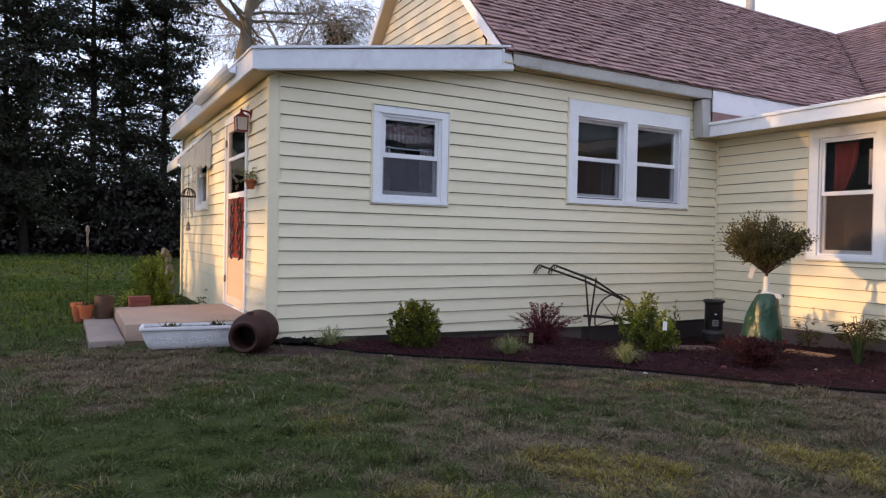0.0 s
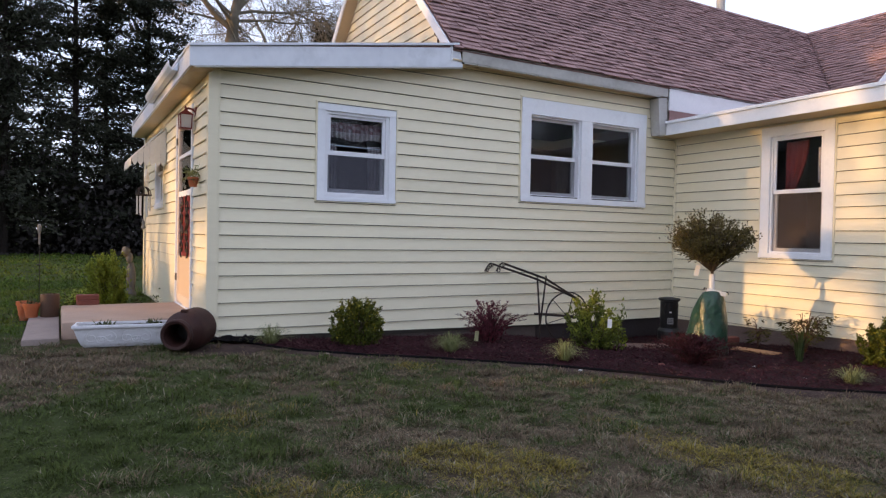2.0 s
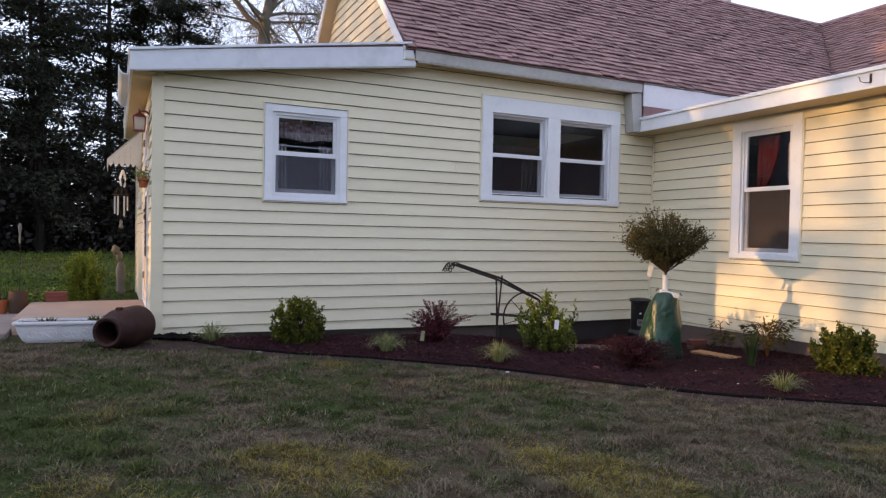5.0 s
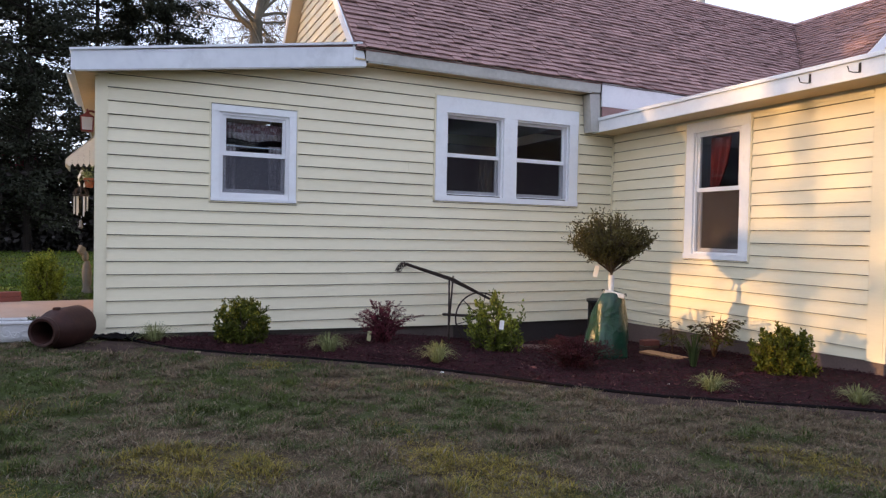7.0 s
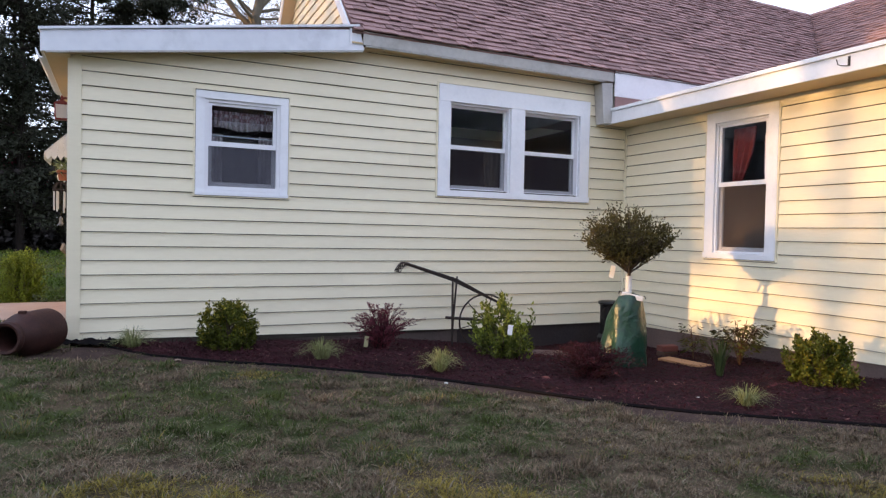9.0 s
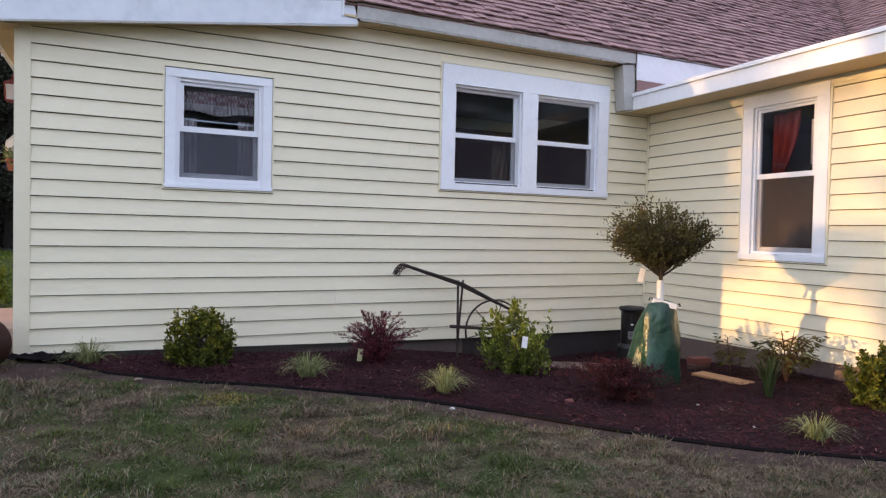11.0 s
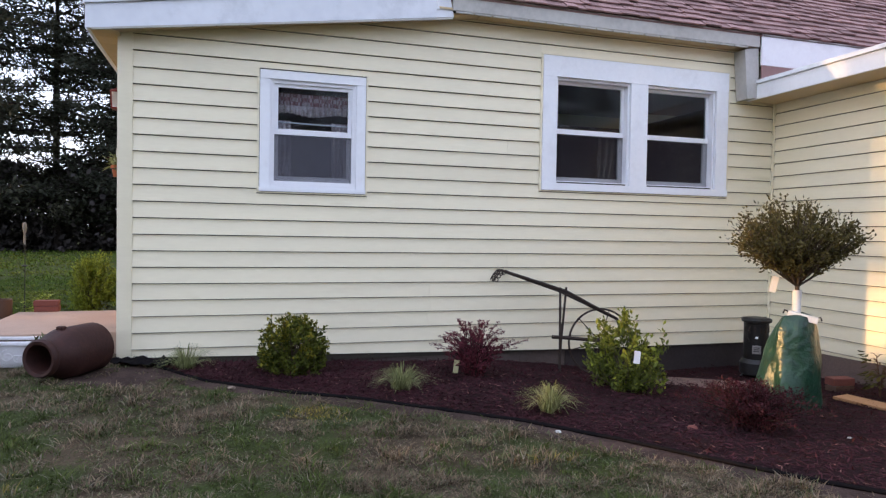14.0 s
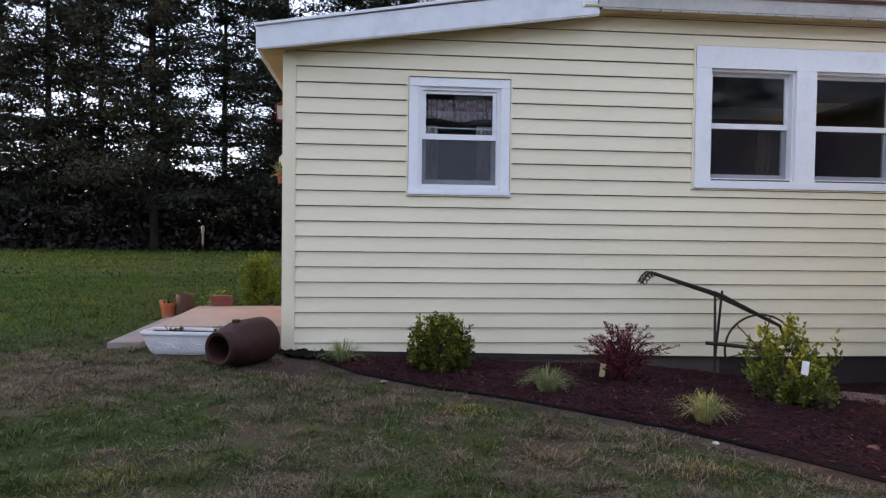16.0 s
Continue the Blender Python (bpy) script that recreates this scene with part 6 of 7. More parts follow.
wheel = part("wheel", tube(bmesh.new(), [HUB + Vector((0.285 * math.cos(a * math.pi / 20), 0, 0.285 * math.sin(a * math.pi / 20))) for a in range(40)], 0.009, 6, True), RUST, plow, soft=True)
for k in range(6):
    a = k * math.pi / 3 + 0.25
    part("spoke", tube(bmesh.new(), [HUB, HUB + Vector((0.282 * math.cos(a), 0, 0.282 * math.sin(a)))], 0.005, 5), RUST, wheel)
part("hub", lathe(bmesh.new(), [(0.03, -0.025), (0.035, 0.0), (0.03, 0.025)], 12), RUST, wheel).matrix_basis = pose(*HUB, 90, 0, 0)

# ---- old heater in the corner ----
hx, hy = 6.98, 5.56
heat = thing("kerosene_heater", hx, hy, bed_z(hx, hy), 20, "old black cylindrical kerosene heater in the corner", "heater")
drum = part("drum", lathe(bmesh.new(), [(0.115, 0.13), (0.118, 0.14), (0.118, 0.375), (0.122, 0.38), (0.122, 0.39), (0.10, 0.39)], 28), BLACKPAINT, heat, soft=True)
part("top_rim", lathe(bmesh.new(), [(0.118, 0.378), (0.140, 0.384), (0.145, 0.398), (0.135, 0.408), (0.08, 0.414), (0.02, 0.410)], 28), BLACKPAINT, heat, soft=True)
part("tank", lathe(bmesh.new(), [(0.135, 0.03), (0.150, 0.04), (0.150, 0.11), (0.128, 0.135), (0.11, 0.14)], 28), BLACKPAINT, heat, soft=True)
for k in range(10):
    a = math.pi * (0.85 + 0.14 * k)
    part("vent_slot", boxed(-0.005, 0.005, -0.003, 0.003, -0.018, 0.018), RUST, drum).matrix_basis = pose(0.1185 * math.cos(a), 0.1185 * math.sin(a), 0.335, 0, 0, math.degrees(a) + 90)
part("name_plate", boxed(-0.040, 0.040, -0.004, 0.004, -0.028, 0.028, 0.003), PLATE, drum, "pale metal maker's plate").matrix_basis = pose(-0.103, -0.062, 0.205, 0, 0, -59)
part("brand_badge", boxed(-0.014, 0.014, -0.003, 0.003, -0.006, 0.006, 0.002), WHITEPLASTIC, drum, "small white badge").matrix_basis = pose(-0.1025, -0.0615, 0.285, 0, 0, -59)
for dz in (-0.010, 0.002, 0.014):
    part("text_bar", boxed(-0.028, 0.026, -0.0015, 0.0015, -0.0025, 0.0025), IRON, drum).matrix_basis = pose(-0.1063, -0.0642, 0.205 + dz, 0, 0, -59)
for sx in (-1, 1):
    part("bail", tube(bmesh.new(), [(sx * 0.12, 0, 0.36), (sx * 0.165, 0, 0.33), (sx * 0.17, 0, 0.28), (sx * 0.13, 0, 0.26)], 0.004, 5), IRON, drum)
for k in range(3):
    a = k * 2.1 + 0.5
    part("foot", tube(bmesh.new(), [(0.12 * math.cos(a), 0.12 * math.sin(a), 0.05), (0.17 * math.cos(a), 0.17 * math.sin(a), 0.0)], 0.010, 6), BLACKPAINT, heat)

heat.scale = (0.92, 0.92, 1.40)

# ---- small things in the bed ----
pv = thing("stone_paver", 6.14, 5.20, bed_z(6.14, 5.2) - 0.012, -28, "rough gravelly paver half sunk in mulch", "paver")
part("slab", boxed(-0.40, 0.40, -0.34, 0.34, -0.03, 0.030, 0.010), PAVER, pv, soft=True)
pl = thing("wooden_board", 6.72, 4.15, bed_z(6.72, 4.15) + 0.020, -80, "short bare pine board lying on the mulch", "board")
part("plank", boxed(-0.235, 0.235, -0.086, 0.086, 0.0, 0.022, 0.003), PLANK, pl)
br2 = thing("brick", 7.08, 4.74, bed_z(7.08, 4.74) - 0.005, 4, "brown dirty brick lying on the mulch", "brick")
part("brick_body", boxed(-0.105, 0.105, -0.052, 0.052, 0.0, 0.058, 0.005), CLAYBROWN, br2)
br = thing("brick", 7.09, 4.75, bed_z(7.08, 4.74) + 0.0545, -8, "dark red brick lying on a brown brick", "brick")
part("brick_body", boxed(-0.10, 0.10, -0.05, 0.05, 0.0, 0.060, 0.005), BRICK, br)


def pebble(name, x, y, r, sq, material, label, category, seed):
    bm = bmesh.new()
    bmesh.ops.create_icosphere(bm, subdivisions=2, radius=r)
    for v in bm.verts:
        v.co += v.co * 0.5 * noise.noise(v.co * (1.2 / r) + Vector((seed, 0, 0)))
        v.co.z *= sq
    ob = part(name, bm, material, soft=True)
    ob.matrix_basis = pose(x, y, bed_z(x, y) + 0.012 + r * sq * 0.5, 0, 0, seed * 40)
    return tagged(ob, label, category)


pebble("paper_scrap", 4.11, 3.93, 0.020, 0.3, PAPER, "crumpled white scrap lying on the grass edge", "litter", 1)
pebble("stone", 4.43, 3.54, 0.036, 0.2, STONE, "flat tan stone beside the edging", "stone", 2)
pebble("stone", 2.30, 5.12, 0.026, 0.4, STONE, "small pale stone beside the edging", "stone", 3)
pebble("stone", 4.90, 3.78, 0.030, 0.6, BRICK, "small red brick chip on the mulch", "stone", 4)
pebble("stone", 5.72, 3.46, 0.013, 0.6, PAPER, "small white pebble on the mulch", "stone", 5)
pebble("stone", 5.60, 2.92, 0.011, 0.6, PAPER, "small white pebble on the mulch", "stone", 6)

pts = []
for (x0, y0), (x1, y1) in zip(EDGE, EDGE[1:]):
    for s in (0, 0.25, 0.5, 0.75):
        x, y = x0 + (x1 - x0) * s, y0 + (y1 - y0) * s
        pts.append((x + 0.02 * noise.noise((x * 2, y * 2, 3)), y - 0.02, gz(x, y) + 0.022 + 0.008 * noise.noise((x * 1.5, y, 5))))
ob = part("bed_edging", tube(bmesh.new(), pts, 0.012, 8), EDGING, soft=True)
tagged(ob, "black plastic garden edging round the mulch bed", "edging", kind="structure")


# ---- trees ----
def conifer(name, height, spread, seed, material, n_limb, per, clear, label, leaf=1.0):
    """A trunk with whorled drooping limbs; each limb carries flat sprays of foliage with gaps between."""
    rng = np.random.default_rng(seed)
    ob = thing(name, 0, 0, 0, 0, label, "tree", "conifers along the lawn")
    bm = tube(bmesh.new(), [(0, 0, -0.2), (0.05, 0.03, height * 0.4), (0, 0.05, height * 0.75), (0, 0, height)], [0.16, 0.12, 0.08, 0.02], 9)
    P, A, B, L = [], [], [], []
    for k in range(n_limb):
        f = rng.uniform(0, 1) ** 1.12
        z = clear + (height - clear) * f
        reach = spread * (1 - 0.55 * f ** 1.3) * rng.uniform(0.55, 1.1)
        a = rng.uniform(0, 2 * math.pi)
        d = np.array([math.cos(a), math.sin(a), 0])
        rise = rng.uniform(-0.15, 0.28)
        tip = d * reach + np.array([0, 0, z + reach * rise])
        mid = d * reach * 0.5 + np.array([0, 0, z + reach * rise * 0.3])
        tube(bm, [(0, 0, z), mid, tip], [0.045, 0.028, 0.008], 5)
        m = int(per * rng.uniform(0.6, 1.3))
        knots = rng.uniform(0.08, 1.02, 5)
        s = knots[rng.integers(0, 5, m)] + rng.normal(size=m) * 0.05
        w = 0.12 + 0.22 * s * (1.15 - s) * reach
        q = np.outer(s, tip) + np.outer(1 - s, [0, 0, z]) + rng.normal(size=(m, 3)) * np.stack([w, w, w * 0.36 + 0.04], axis=1)
        al = d + rng.normal(size=(m, 3)) * 0.8 + [0, 0, -0.1]
        al /= np.linalg.norm(al, axis=1)[:, None]
        ac = np.cross(al, rng.normal(size=(m, 3)) * 0.6 + [0, 0, 1.0])
        ac /= np.linalg.norm(ac, axis=1)[:, None]
        P.append(q)
        A.append(al)
        B.append(ac)
        L.append(rng.uniform(0.09, 0.25, m))
    part("trunk", bm, BARKDARK, ob)
    P, A, B, L = np.concatenate(P), np.concatenate(A), np.concatenate(B), np.concatenate(L)
    L = L * leaf
    part("crown", leaf_mesh("crown", P, A, B, L, L * rng.uniform(0.24, 0.52, len(L)), material), None, ob)
    return ob


kinds = [conifer("conifer_tree", 16, 2.9, 51, NEEDLE, 172, 205, 1.2, "tall dark evergreen tree with ragged limbs"),
         conifer("conifer_tree", 18, 2.6, 52, NEEDLEB, 160, 200, 1.8, "tall brownish green evergreen with open gaps"),
         conifer("conifer_tree", 14, 3.2, 53, NEEDLE, 165, 200, 0.8, "broad dark evergreen tree with low limbs")]
kinds += [conifer("conifer_tree", 17, 3.1, 56, NEEDLE, 135, 205, 1.5, "tall thin evergreen with sky showing through"),
          conifer("conifer_tree", 16, 3.2, 57, NEEDLEB, 130, 205, 1.2, "tall ragged evergreen with open limbs")]
kinds.append(conifer("conifer_tree", 16, 3.3, 60, NEEDLE, 120, 75, 1.4, "dark evergreen tree standing in the second row", 1.7))
spots = []
rng = random.Random(77)
x = -17.5
while x < 1.7:
    spots.append((x, 29.5 + rng.uniform(-1.4, 1.4) + 0.1 * abs(x + 6), rng.uniform(0.9, 1.15)))
    x += rng.uniform(2.2, 3.0)
x = -18.0
while x < 0.5:
    spots.append((x, 35.5 + rng.uniform(-1.8, 1.8), rng.uniform(0.85, 1.1)))
    x += rng.uniform(4.0, 5.4)
spots += [(2.9, 31.2, 0.60), (1.3, 32.0, 0.85), (10.9, 46.0, 0.96), (12.1, 47.0, 0.93), (14.2, 40.0, 0.80), (15.6, 42.0, 0.74), (12.4, 43.0, 0.80)]
used, turn = [], [0, 0, 0]
for i, (x, y, s) in enumerate(spots):
    band = 2 if y > 32.5 else 0 if x > -4.5 else 1
    src = (kinds[:3], kinds[3:5], kinds[5:])[band][turn[band] % (3, 2, 1)[band]]
    turn[band] += 1
    m = pose(x, y, gz(x, y) - 0.05, 0, 0, rng.uniform(0, 360))
    if src not in used:
        used.append(src)
        src.matrix_basis = m
    else:
        c = copy_thing(src, m)
        c.scale = (s, s, s * rng.uniform(0.9, 1.15))


backer = conifer("conifer_tree", 19, 3.8, 55, NEEDLE, 95, 80, 0.6, "dark evergreen tree on the far side of the lawn", 1.5)
backer.children[1].data.name = "crown_back"
backer.matrix_basis = pose(-16.0, -30.0, 0)
x = -12.0
while x < 48:
    copy_thing(backer, pose(x, -30.0 + rng.uniform(-2, 2), 0, 0, 0, rng.uniform(0, 360)))
    x += rng.uniform(2.6, 3.6)


def field_tree(height, spread, clear, seed, label):
    """An unseen broadleaf tree added to dapple the sun: a forked trunk, spreading limbs and an open crown of leaves in
    loose clumps with gaps between.
    """
    rng = np.random.default_rng(seed)
    ob = thing("field_tree", 0, 0, 0, 0, label, "tree", "trees along the western field")
    bm = tube(bmesh.new(), [(0, 0, -0.2), (0.06, 0.03, clear * 0.6), (0, 0.05, height * 0.6), (0.1, 0, height * 0.9)], [0.20, 0.15, 0.10, 0.03], 9)
    P = []
    for k in range(58):
        f = rng.uniform(0, 1) ** 1.35
        z = clear + (height - clear) * f
        reach = spread * math.sin(math.pi * (0.22 + 0.72 * f)) * rng.uniform(0.25, 1.0) ** 0.5
        a = rng.uniform(0, 2 * math.pi)
        c = np.array([math.cos(a) * reach, math.sin(a) * reach, z])
        if k % 2 == 0:
            tube(bm, [(0, 0, max(clear * 0.8, z - reach * 0.7)), c * [0.5, 0.5, 1] - [0, 0, reach * 0.2], c], [0.05, 0.03, 0.01], 5)
        P.append(c + rng.normal(size=(46, 3)) * [0.34, 0.34, 0.22] * rng.uniform(0.6, 1.3))
    part("trunk", bm, BARK, ob)
    P = np.concatenate(P)
    al, ac = rand_rot(rng, len(P))
    part("crown", leaf_mesh("crown", P, al, ac, rng.uniform(0.14, 0.28, len(P)), rng.uniform(0.09, 0.16, len(P)), NEEDLEB), None, ob)
    return ob


# out of view, placed to break the low sun into patches on the walls
stand = [field_tree(10.0, 2.1, 3.8, 54, "unseen open-crowned broadleaf tree added in the west to dapple the sunlight"), field_tree(9.0, 2.3, 3.35, 62, "unseen spreading broadleaf tree added in the west to dapple the sunlight")]
# one more unseen tree, set to shade the side wall
copy_thing(stand[0], pose(-22.0, 13.6, gz(-22, 13) - 0.05, 0, 0, 200))
sow = random.Random(42)
for k in range(11):
    m = pose(-27.0 + sow.uniform(-1.6, 1.6), -3.0 + 2.6 * k + sow.uniform(-0.9, 0.9), gz(-27, 6) - 0.05, 0, 0, sow.uniform(0, 360))
    if k < 2:
        stand[k].matrix_basis = m
    else:
        copy_thing(stand[k % 2], m)


def understory():
    """The dark tangle of low growth under and behind the evergreens."""
    rng = np.random.default_rng(61)
    n = 76000
    x = rng.uniform(-36, 5, n)
    z = rng.uniform(0, 1, n) ** 1.25
    y = 31.0 + rng.normal(size=n) * 1.6 + 4.0 * rng.uniform(0, 1, n)
    top = np.array([3.5 + 2.4 * noise.noise((v * 0.38, 0, 2.0)) for v in x])
    p = np.stack([x, y, z * top], axis=1)
    al, ac = rand_rot(rng, n)
    L = rng.uniform(0.17, 0.42, n)
    ob = part("understory_brush", leaf_mesh("brush", p, al, ac, L * 0.80, L * 0.50, SCRUB))
    tagged(ob, "dark tangle of brush under the evergreens", "undergrowth", kind="stuff")
    # unseen hedge, its height set to keep the low sun off the lawn
    n = 26000
    y = rng.uniform(-22, 19, n)
    top = np.array([2.80 + 0.7 * noise.noise((v * 0.6, 7.0, 0)) for v in y])
    p = np.stack([-27.5 + rng.normal(size=n) * 0.8, y, rng.uniform(0, 1, n) * top], axis=1)
    al, ac = rand_rot(rng, n)
    L = rng.uniform(0.25, 0.5, n)
    ob = part("field_hedge", leaf_mesh("hedge", p, al, ac, L, L * 0.55, SCRUB))
    tagged(ob, "unseen dark hedge added in the west to shade the lawn", "hedge", kind="stuff")
    n = 9000
    y = rng.uniform(-30, 95, n)
    top = np.array([4.2 + 2.2 * noise.noise((v * 0.16, 3.0, 0)) for v in y])
    p = np.stack([-88.0 + rng.normal(size=n) * 1.4, y, rng.uniform(0, 1, n) * top], axis=1)
    al, ac = rand_rot(rng, n)
    L = rng.uniform(0.8, 1.6, n)
    ob = part("far_woods", leaf_mesh("woods", p, al, ac, L, L * 0.55, SCRUB))
    tagged(ob, "dark far woods beyond the western field", "woods", kind="stuff")


understory()


shrub("red_leaf_tree", -3.2, 33.5, 1.6, 4.4, 0.20, REDLEAF, 2000, "dark red leafy small tree before the evergreens", "tree", 58, base=gz(-3.2, 33.5))


def bare_tree(x, y, fork, thick, seed, name, label, shoots=(12, 10, 7)):
    """A big leafless tree: a stout trunk, a few heavy forked limbs, and a haze of fine drooping twigs."""
    rng = random.Random(seed)
    ob = thing(name, x, y, gz(x, y) - 0.1, 0, label, "tree")
    wood, twigs = bmesh.new(), bmesh.new()
    tube(wood, [(0, 0, 0), (0.1, 0, fork * 0.5), (0.0, 0, fork * 0.9), (0, 0, fork + 0.6)], [thick * 1.25, thick * 1.05, thick * 0.95, thick * 0.7], 12)

    def limb(p, d, length, r, depth, sag):
        n = 6 if depth < 2 else 4
        pts, radii = [p.copy()], [r]
        q = p.copy()
        for k in range(n):
            d = (d + Vector((rng.uniform(-1, 1), rng.uniform(-1, 1), rng.uniform(-1, 1))) * 0.20 - Vector((0, 0, sag))).normalized()
            q = q + d * length / n
            pts.append(q.copy())
            radii.append(max(r * (1 - 0.72 * (k + 1) / n), 0.018))
        tube(wood if depth < 2 else twigs, pts, radii if depth < 2 else [v * 0.62 for v in radii], 8 if depth == 0 else 5 if depth == 1 else 3)
        if depth == 3:
            return
        for j in range(shoots[depth]):
            f = rng.uniform(0.25, 1.0) * n
            i = min(int(f), n - 1)
            start = pts[i].lerp(pts[i + 1], f - i)
            along = (pts[i + 1] - pts[i]).normalized()
            side = Vector((rng.uniform(-1, 1), rng.uniform(-1, 1), rng.uniform(-0.7, 0.7))).normalized()
            limb(start, (along * 0.6 + side * 0.8).normalized(), length * rng.uniform(0.36, 0.58), max(radii[i] * rng.uniform(0.35, 0.5), 0.022), depth + 1, (0.05, 0.10, 0.16)[depth])

    s = thick / 0.62
    for dx, dy, dz, r, ln, up in ((-0.80, 0.1, 0.55, 0.24, 7.5, -0.1), (0.45, -0.1, 0.95, 0.24, 8.0, 0.5), (0.02, 0.2, 1.0, 0.32, 8.0, 0.5),
                                  (0.9, 0.35, 0.30, 0.13, 8.0, 0.9), (-0.55, -0.7, 0.35, 0.14, 7.0, 0.4), (-0.9, 0.5, 0.20, 0.10, 6.5, 0.2),
                                  (0.85, -0.5, 0.20, 0.10, 6.5, 0.5), (0.3, 0.9, 0.35, 0.12, 7.0, 0.3), (-0.7, -0.2, 0.75, 0.12, 8.0, 0.8), (0.75, 0.1, 0.65, 0.12, 9.0, 0.8)):
        limb(Vector((0, 0, fork + up * s)), Vector((dx, dy, dz)).normalized(), ln * s, r * 0.85 * s, 0, 0.02)
    part("trunk", wood, PALEBARK, ob)
    part("crown", twigs, PALEBARK, ob)
    return ob


bare_tree(8.2, 40.0, 13.4, 0.60, 5, "bare_tree", "tall bare tree with heavy forks behind the house")
bare_tree(14.5, 55.0, 15.0, 0.45, 9, "bare_tree", "bare twiggy tree far behind the roof", (4, 5, 4))

# ---- mulch shreds ----
def mulch_shreds():
    rng = np.random.default_rng(71)
    n = 58000
    x = rng.uniform(1.5, 7.55, n)
    y = np.empty(n)
    for i in range(n):
        a = edge_y(x[i]) + 0.02
        y[i] = a + (6.02 - a) * rng.uniform(0, 1) ** 1.15
    z = np.array([bed_z(a, b) for a, b in zip(x, y)]) + 0.014 + rng.uniform(0, 0.016, n)
    al = rng.normal(size=(n, 3)) * [1, 1, 0.22]
    al /= np.linalg.norm(al, axis=1)[:, None]
    ac = np.cross(al, rng.normal(size=(n, 3)) * 0.35 + [0, 0, 1.0])
    ac /= np.linalg.norm(ac, axis=1)[:, None]
    L = rng.uniform(0.020, 0.072, n)
    W = rng.uniform(0.004, 0.011, n)
    p = np.stack([x, y, z], axis=1)
    pale = rng.uniform(size=n) < 0.022
    chips = leaf_mesh("chips", p[pale] + [0, 0, 0.004], al[pale], ac[pale], L[pale] * 0.7, W[pale], CHIP, 0.3)
    tagged(part("pale_mulch_chips", chips), "paler dry bark chips among the mulch", "mulch", kind="stuff")
    me = leaf_mesh("mulch", p[~pale], al[~pale], ac[~pale], L[~pale], W[~pale], MULCH, 0.3)
    tagged(part("mulch_shreds", me), "loose red-brown bark shreds", "mulch", kind="stuff")


mulch_shreds()

# ---- grass ----
def turf_mat(name, a, b):
    return mat(name, a, 0.8, b, 1.2, 9, 1.0, island=0.45, lucent=0.2, spec=0.1)


# the last tone paints sunlit streaks on the far lawn
TURF = [turf_mat("green_grass_blades", (0.050, 0.070, 0.018), (0.070, 0.088, 0.025)), turf_mat("straw_grass_blades", (0.205, 0.155, 0.102), (0.125, 0.092, 0.062)),
        turf_mat("yellow_grass_blades", (0.235, 0.182, 0.042), (0.150, 0.128, 0.034)), turf_mat("bleached_grass_blades", (0.215, 0.188, 0.14), (0.145, 0.125, 0.092)),
        turf_mat("grey_green_grass_blades_short", (0.116, 0.126, 0.064), (0.078, 0.092, 0.042)),
        turf_mat("lush_grass_blades", (0.058, 0.098, 0.014), (0.078, 0.112, 0.018)), turf_mat("yellow_green_grass_blades", (0.125, 0.135, 0.020), (0.090, 0.118, 0.018))]


GOLD_SPOTS = ((1.80, 2.52, 0.26), (1.92, 2.22, 0.22), (2.15, 2.32, 0.24), (2.40, 2.16, 0.18), (3.10, 2.04, 0.35), (3.30, 1.67, 0.30), (2.80, 4.50, 0.20))


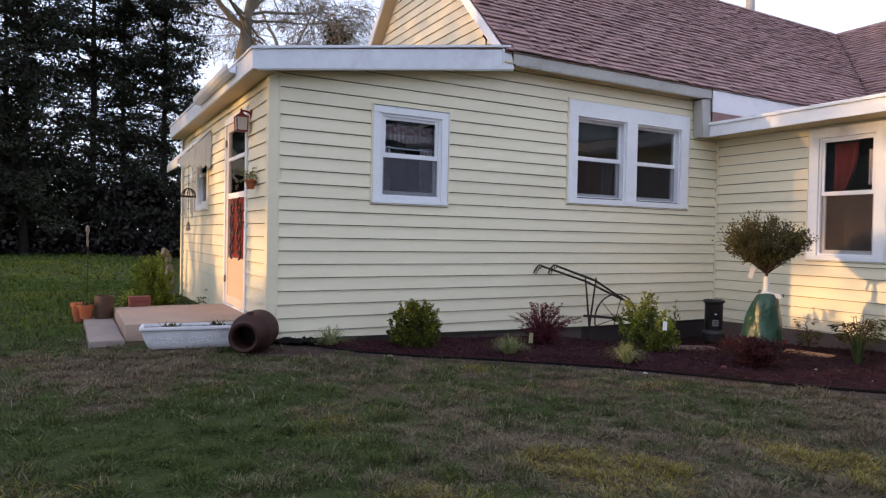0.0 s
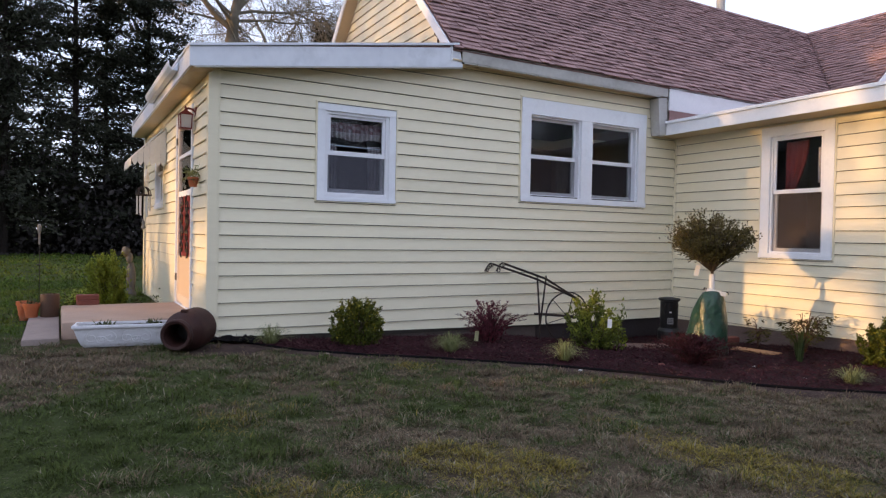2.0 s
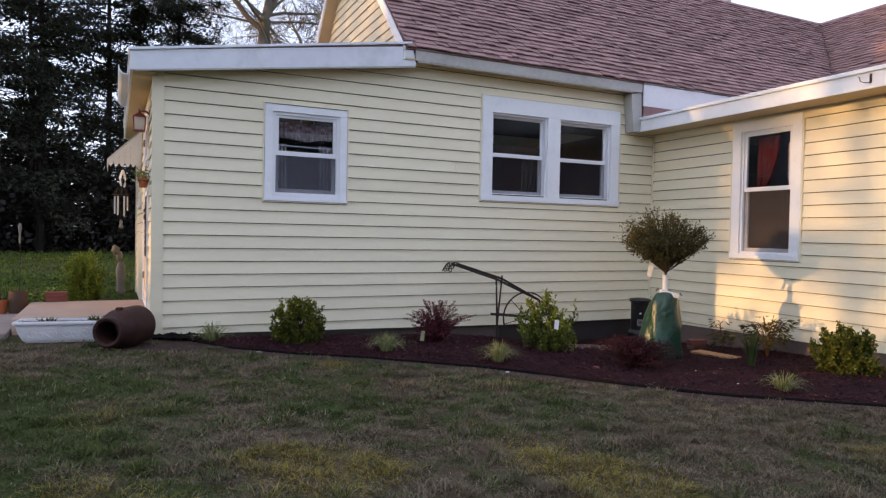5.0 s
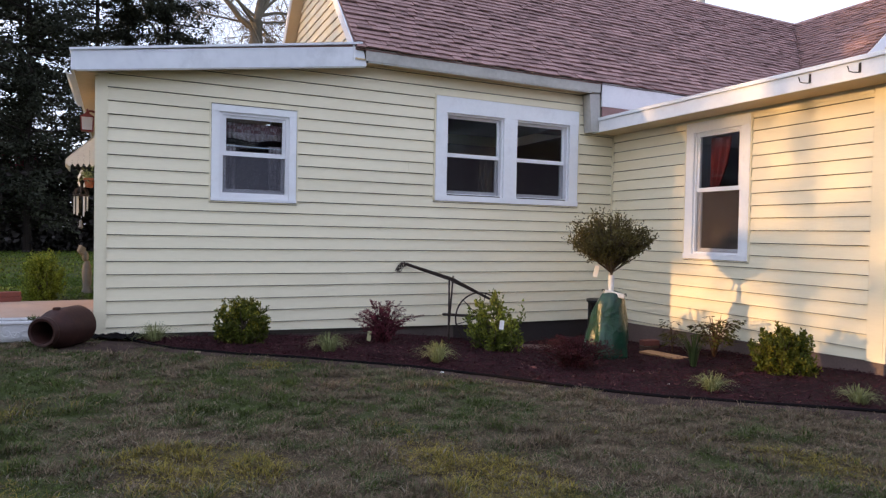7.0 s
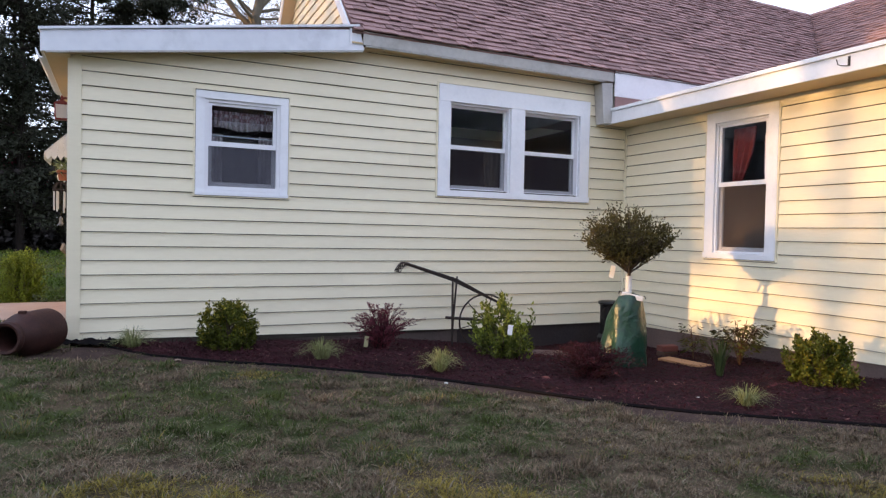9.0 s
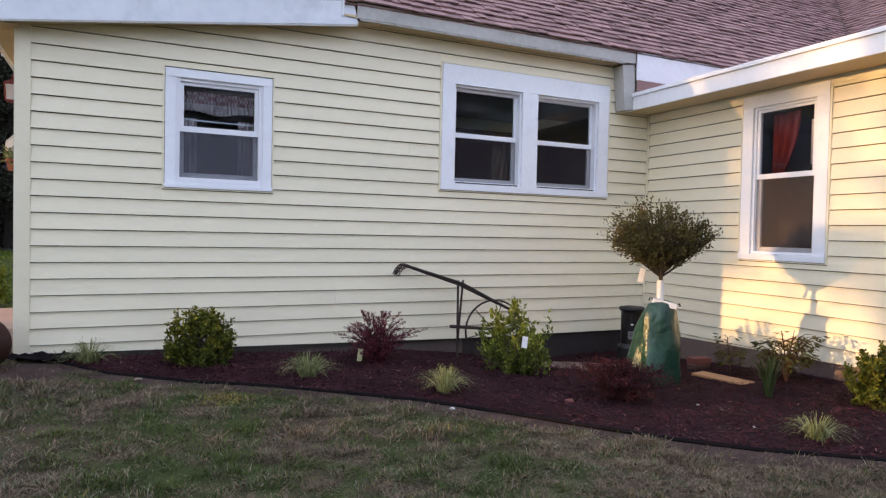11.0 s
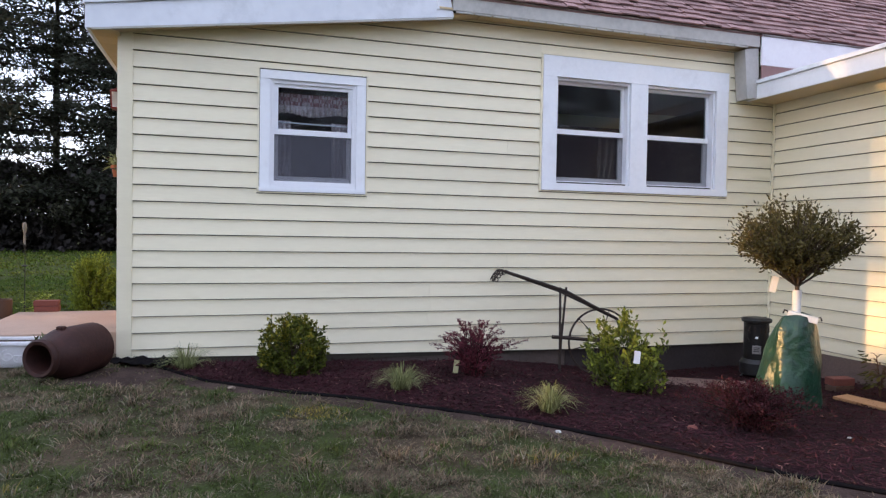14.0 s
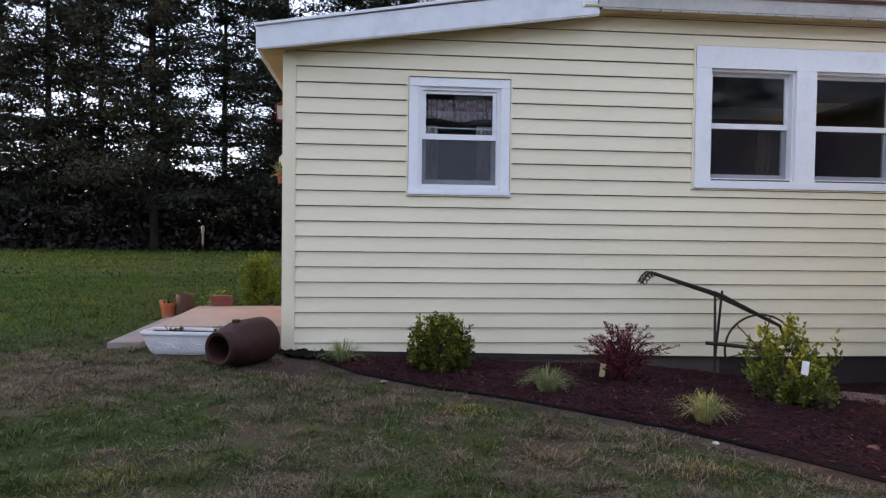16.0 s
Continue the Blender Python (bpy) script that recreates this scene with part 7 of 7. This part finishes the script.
def lawn(name, xr, yr, tufts, per, h, w, spread, seed, keep, bleach=1.0):
    """Turf in small tufts, each of one tone and height."""
    rng = np.random.default_rng(seed)
    x = rng.uniform(*xr, tufts)
    y = rng.uniform(*yr, tufts)
    ok = np.array([keep(a, b) for a, b in zip(x, y)])
    x, y = x[ok], y[ok]
    t = len(x)
    z = np.array([turf_z(a, b) for a, b in zip(x, y)]) - 0.001
    tall = np.array([0.95 + 0.55 * noise.noise((a * 2.2, b * 2.2, 4.0)) for a, b in zip(x, y)]) * rng.uniform(0.45, 1.5, t)
    tall *= np.array([0.85 + 1.7 * noise.noise((a * 7, b * 7, 6.0)) for a, b in zip(x, y)]).clip(0.15, 2.0)
    kind = np.array([sward(a, b) for a, b in zip(x, y)]) + rng.normal(size=t) * 0.26
    gold = np.array([0.82 * noise.noise((a * 1.3 + 9, b * 1.3, 1.0)) for a, b in zip(x, y)]) + rng.normal(size=t) * 0.12
    idx = np.where(kind > 0.62, 1, np.where(kind > 0.38, 4, 0))
    for gx, gy, gr in GOLD_SPOTS:
        gold = gold + 0.70 * np.exp(-((x - gx) ** 2 + (y - gy) ** 2) / (gr * gr))
    idx = np.where((gold > 0.47) & (x < 6), 2, idx)
    out = y + np.array([0.7 * noise.noise((a * 0.9, b * 0.9, 3.0)) for a, b in zip(x, y)])
    # bands of yellow-green blades stand in for sun streaks across the far lawn
    lit_streak = np.array([noise.noise((a * 0.45, b * 1.1, 7.0)) for a, b in zip(x, y)]) + rng.normal(size=t) * 0.15
    idx = np.where((out > 6.5) & (x < 1.4) & (idx != 1), np.where(lit_streak > 0.16, 6, 5), idx)
    n = t * per
    off = rng.normal(size=(n, 2)) * spread
    base = np.stack([np.repeat(x, per) + off[:, 0], np.repeat(y, per) + off[:, 1], np.repeat(z, per)], axis=1)
    tall = np.repeat(tall, per)
    lean = off * (0.5 * h / spread) + rng.normal(size=(n, 2)) * h * 1.0
    lean = lean * np.clip(tall, 0.5, 1.4)[:, None]
    me = blade_mesh(name, base, lean, rng.uniform(0.5, 1.25, n) * h * tall, rng.uniform(0.7, 1.3, n) * w, TURF[0])
    for m in TURF[1:]:
        me.materials.append(m)
    idx = np.repeat(idx, per)
    flip = rng.uniform(size=n)
    pale = np.where(np.repeat(kind, per) > 0.25, 0.09, 0.03) * bleach
    idx = np.where(flip < pale, 3, np.where(flip > 0.93, rng.integers(0, 2, n) * 4, np.where((flip > 0.85) & (pale > 0.05), 1, idx))).astype(np.int32)
    me.polygons.foreach_set("material_index", np.tile(idx, 2))
    tagged(part("lawn_grass", me), "short mown lawn blades, green and straw brown", "grass", kind="stuff")


def free(x, y):
    """Lawn outside the bed, the house, the porch slab and the step."""
    if ((x - 1.52) / 1.1) ** 2 + (y - 5.52) ** 2 < (0.30 + 0.16 * noise.noise((x * 3, y * 3, 9.0))) ** 2 and hash((round(x * 4000), round(y * 4000))) % 100 > 14:
        return False
    if 1.5 <= x <= 8.4:
        gap = edge_y(x) - y
        worn = 0.07 + 0.26 * (0.5 + noise.noise((x * 2.2, y * 2.2, 6.0)))
        if gap < 0.05 or gap < worn and hash((round(x * 4000), round(y * 4000))) % 100 > 26:
            return False
    if x > 1.3 and y > 5.95 or x > 7.5 and y > 1.2:
        return False
    if 0.0 < x < 1.5 and 6.1 < y < 7.9:
        return False
    if 0.4 < x < 1.2 and 5.85 < y < 6.1:
        return False
    return True


lawn("lawn_near", (-0.6, 6.6), (0.7, 3.4), 39000, 8, 0.022, 0.0020, 0.016, 81, free)
def around(x, y):
    """The lawn behind and beside the walk, sparser towards its far side."""
    inside = -0.6 < x < 6.6 and y > 0.7
    return not inside and free(x, y) and noise.noise((x * 0.9, y * 0.9, 3.0)) * 0.6 + 0.75 > math.hypot(x - 2.5, y - 1.0) / 8.0


lawn("lawn_around", (-5.0, 9.0), (-4.5, 3.4), 15000, 6, 0.030, 0.0045, 0.035, 85, around, 0.6)
lawn("lawn_mid", (-1.6, 7.0), (3.4, 6.6), 27000, 7, 0.026, 0.0025, 0.018, 82, free)
lawn("lawn_far", (-6.5, 1.4), (6.6, 14.0), 19000, 6, 0.034, 0.0045, 0.045, 83, free, 0.0)
lawn("lawn_back", (-17.0, 3.0), (14.0, 30.0), 8500, 6, 0.05, 0.014, 0.10, 84, lambda x, y: not (x > 1.2 and y < 12), 0.0)


# ---- shingles ----
def shingle_mesh(w):
    """One shingle tab, lying in its own plane: u across, v up the slope."""
    bm = bmesh.new()
    t = 0.007
    prism(bm, [(0.0015, 0.0), (w - 0.0015, 0.0), (w - 0.0015, 0.110), (0.0015, 0.110)], lambda u, v, d: (u, v, 0.012 * (1 - v / 0.110) + 0.002 + d * (2.0 - v / 0.110)), t)
    return mesh_of("shingle", bm, SHINGLE)


WIDTHS = (0.08, 0.11, 0.14, 0.18, 0.22)
TABS = {w: shingle_mesh(w) for w in WIDTHS}
EXPO = 0.100


def lay(frame_of, length, left, right, near, parent, seed):
    """Courses of tabs up a slope. frame_of(u, v): matrix; left, right: the slope's edges at height v."""
    rng = random.Random(seed)
    count, rest = 0, bmesh.new()
    V, F = [], []
    k = 0
    while k * EXPO < length - 0.03:
        v = k * EXPO
        u = left(v) - rng.uniform(0, 0.1)
        end = right(v)
        while u < end:
            w = rng.choice(WIDTHS)
            a, b = max(u, left(v)), min(u + w, end)
            if b - a > 0.02:
                thick = rng.choice((0.0, 0.0, 0.005, 0.011))
                m = frame_of(a, v, thick)
                if b - a > w - 1e-6 and count < 300 and near(a, v):
                    ob = new("shingle", TABS[w])
                    ob.parent = parent
                    ob.matrix_basis = m
                    count += 1
                else:
                    i0 = len(V)
                    for uu, vv, nn in ((0.0015, 0, 0.012), (b - a - 0.0015, 0, 0.012), (b - a - 0.0015, 0.110, 0.002), (0.0015, 0.110, 0.002),
                                       (0.0015, 0, 0.028), (b - a - 0.0015, 0, 0.028), (b - a - 0.0015, 0.110, 0.009), (0.0015, 0.110, 0.009)):
                        V.append(tuple(m @ Vector((uu, vv, nn))))
                    F.extend(tuple(i0 + q for q in f) for f in ((4, 5, 6, 7), (0, 1, 5, 4), (1, 2, 6, 5), (3, 0, 4, 7)))
            u += w
        k += 1
    me = bpy.data.meshes.new("shingle_field")
    me.from_pydata(V, [], F)
    me.materials.append(SHINGLE)
    ob = part("shingle_field", me, None, parent)
    tagged(ob, kind="stuff")


south = math.atan(PITCH)
wst = math.atan(WPITCH)


def south_frame(u, v, lift):
    y = EAVE_Y - 0.045 + v * math.cos(south)
    return Matrix.Translation((u, y, roof_z(y) + lift)) @ Matrix.Rotation(south, 4, "X")


def south_right(v):
    y = EAVE_Y - 0.045 + v * math.cos(south)
    return WEST_X + (roof_z(y) - WEST_Z) / WPITCH


def west_frame(u, v, lift):
    x = WEST_X - 0.02 + v * math.cos(wst)
    return Matrix.Translation((x, -u, west_z(x) + lift)) @ Matrix.Rotation(-math.pi / 2, 4, "Z") @ Matrix.Rotation(wst, 4, "X")


def west_left(v):
    x = WEST_X - 0.02 + v * math.cos(wst)
    y = EAVE_Y + (west_z(x) - EAVE_Z) / PITCH
    return -min(y, RIDGE_Y)


lay(south_frame, (RIDGE_Y - EAVE_Y + 0.045) / math.cos(south), lambda v: RAKE_X + 0.005, south_right, lambda u, v: u < 6.6 and v < 1.9, roof_main, 91)
lay(west_frame, (CROSS_X - WEST_X) / math.cos(wst), west_left, lambda v: -CROSS_Y, lambda u, v: True, roof_wing, 92)
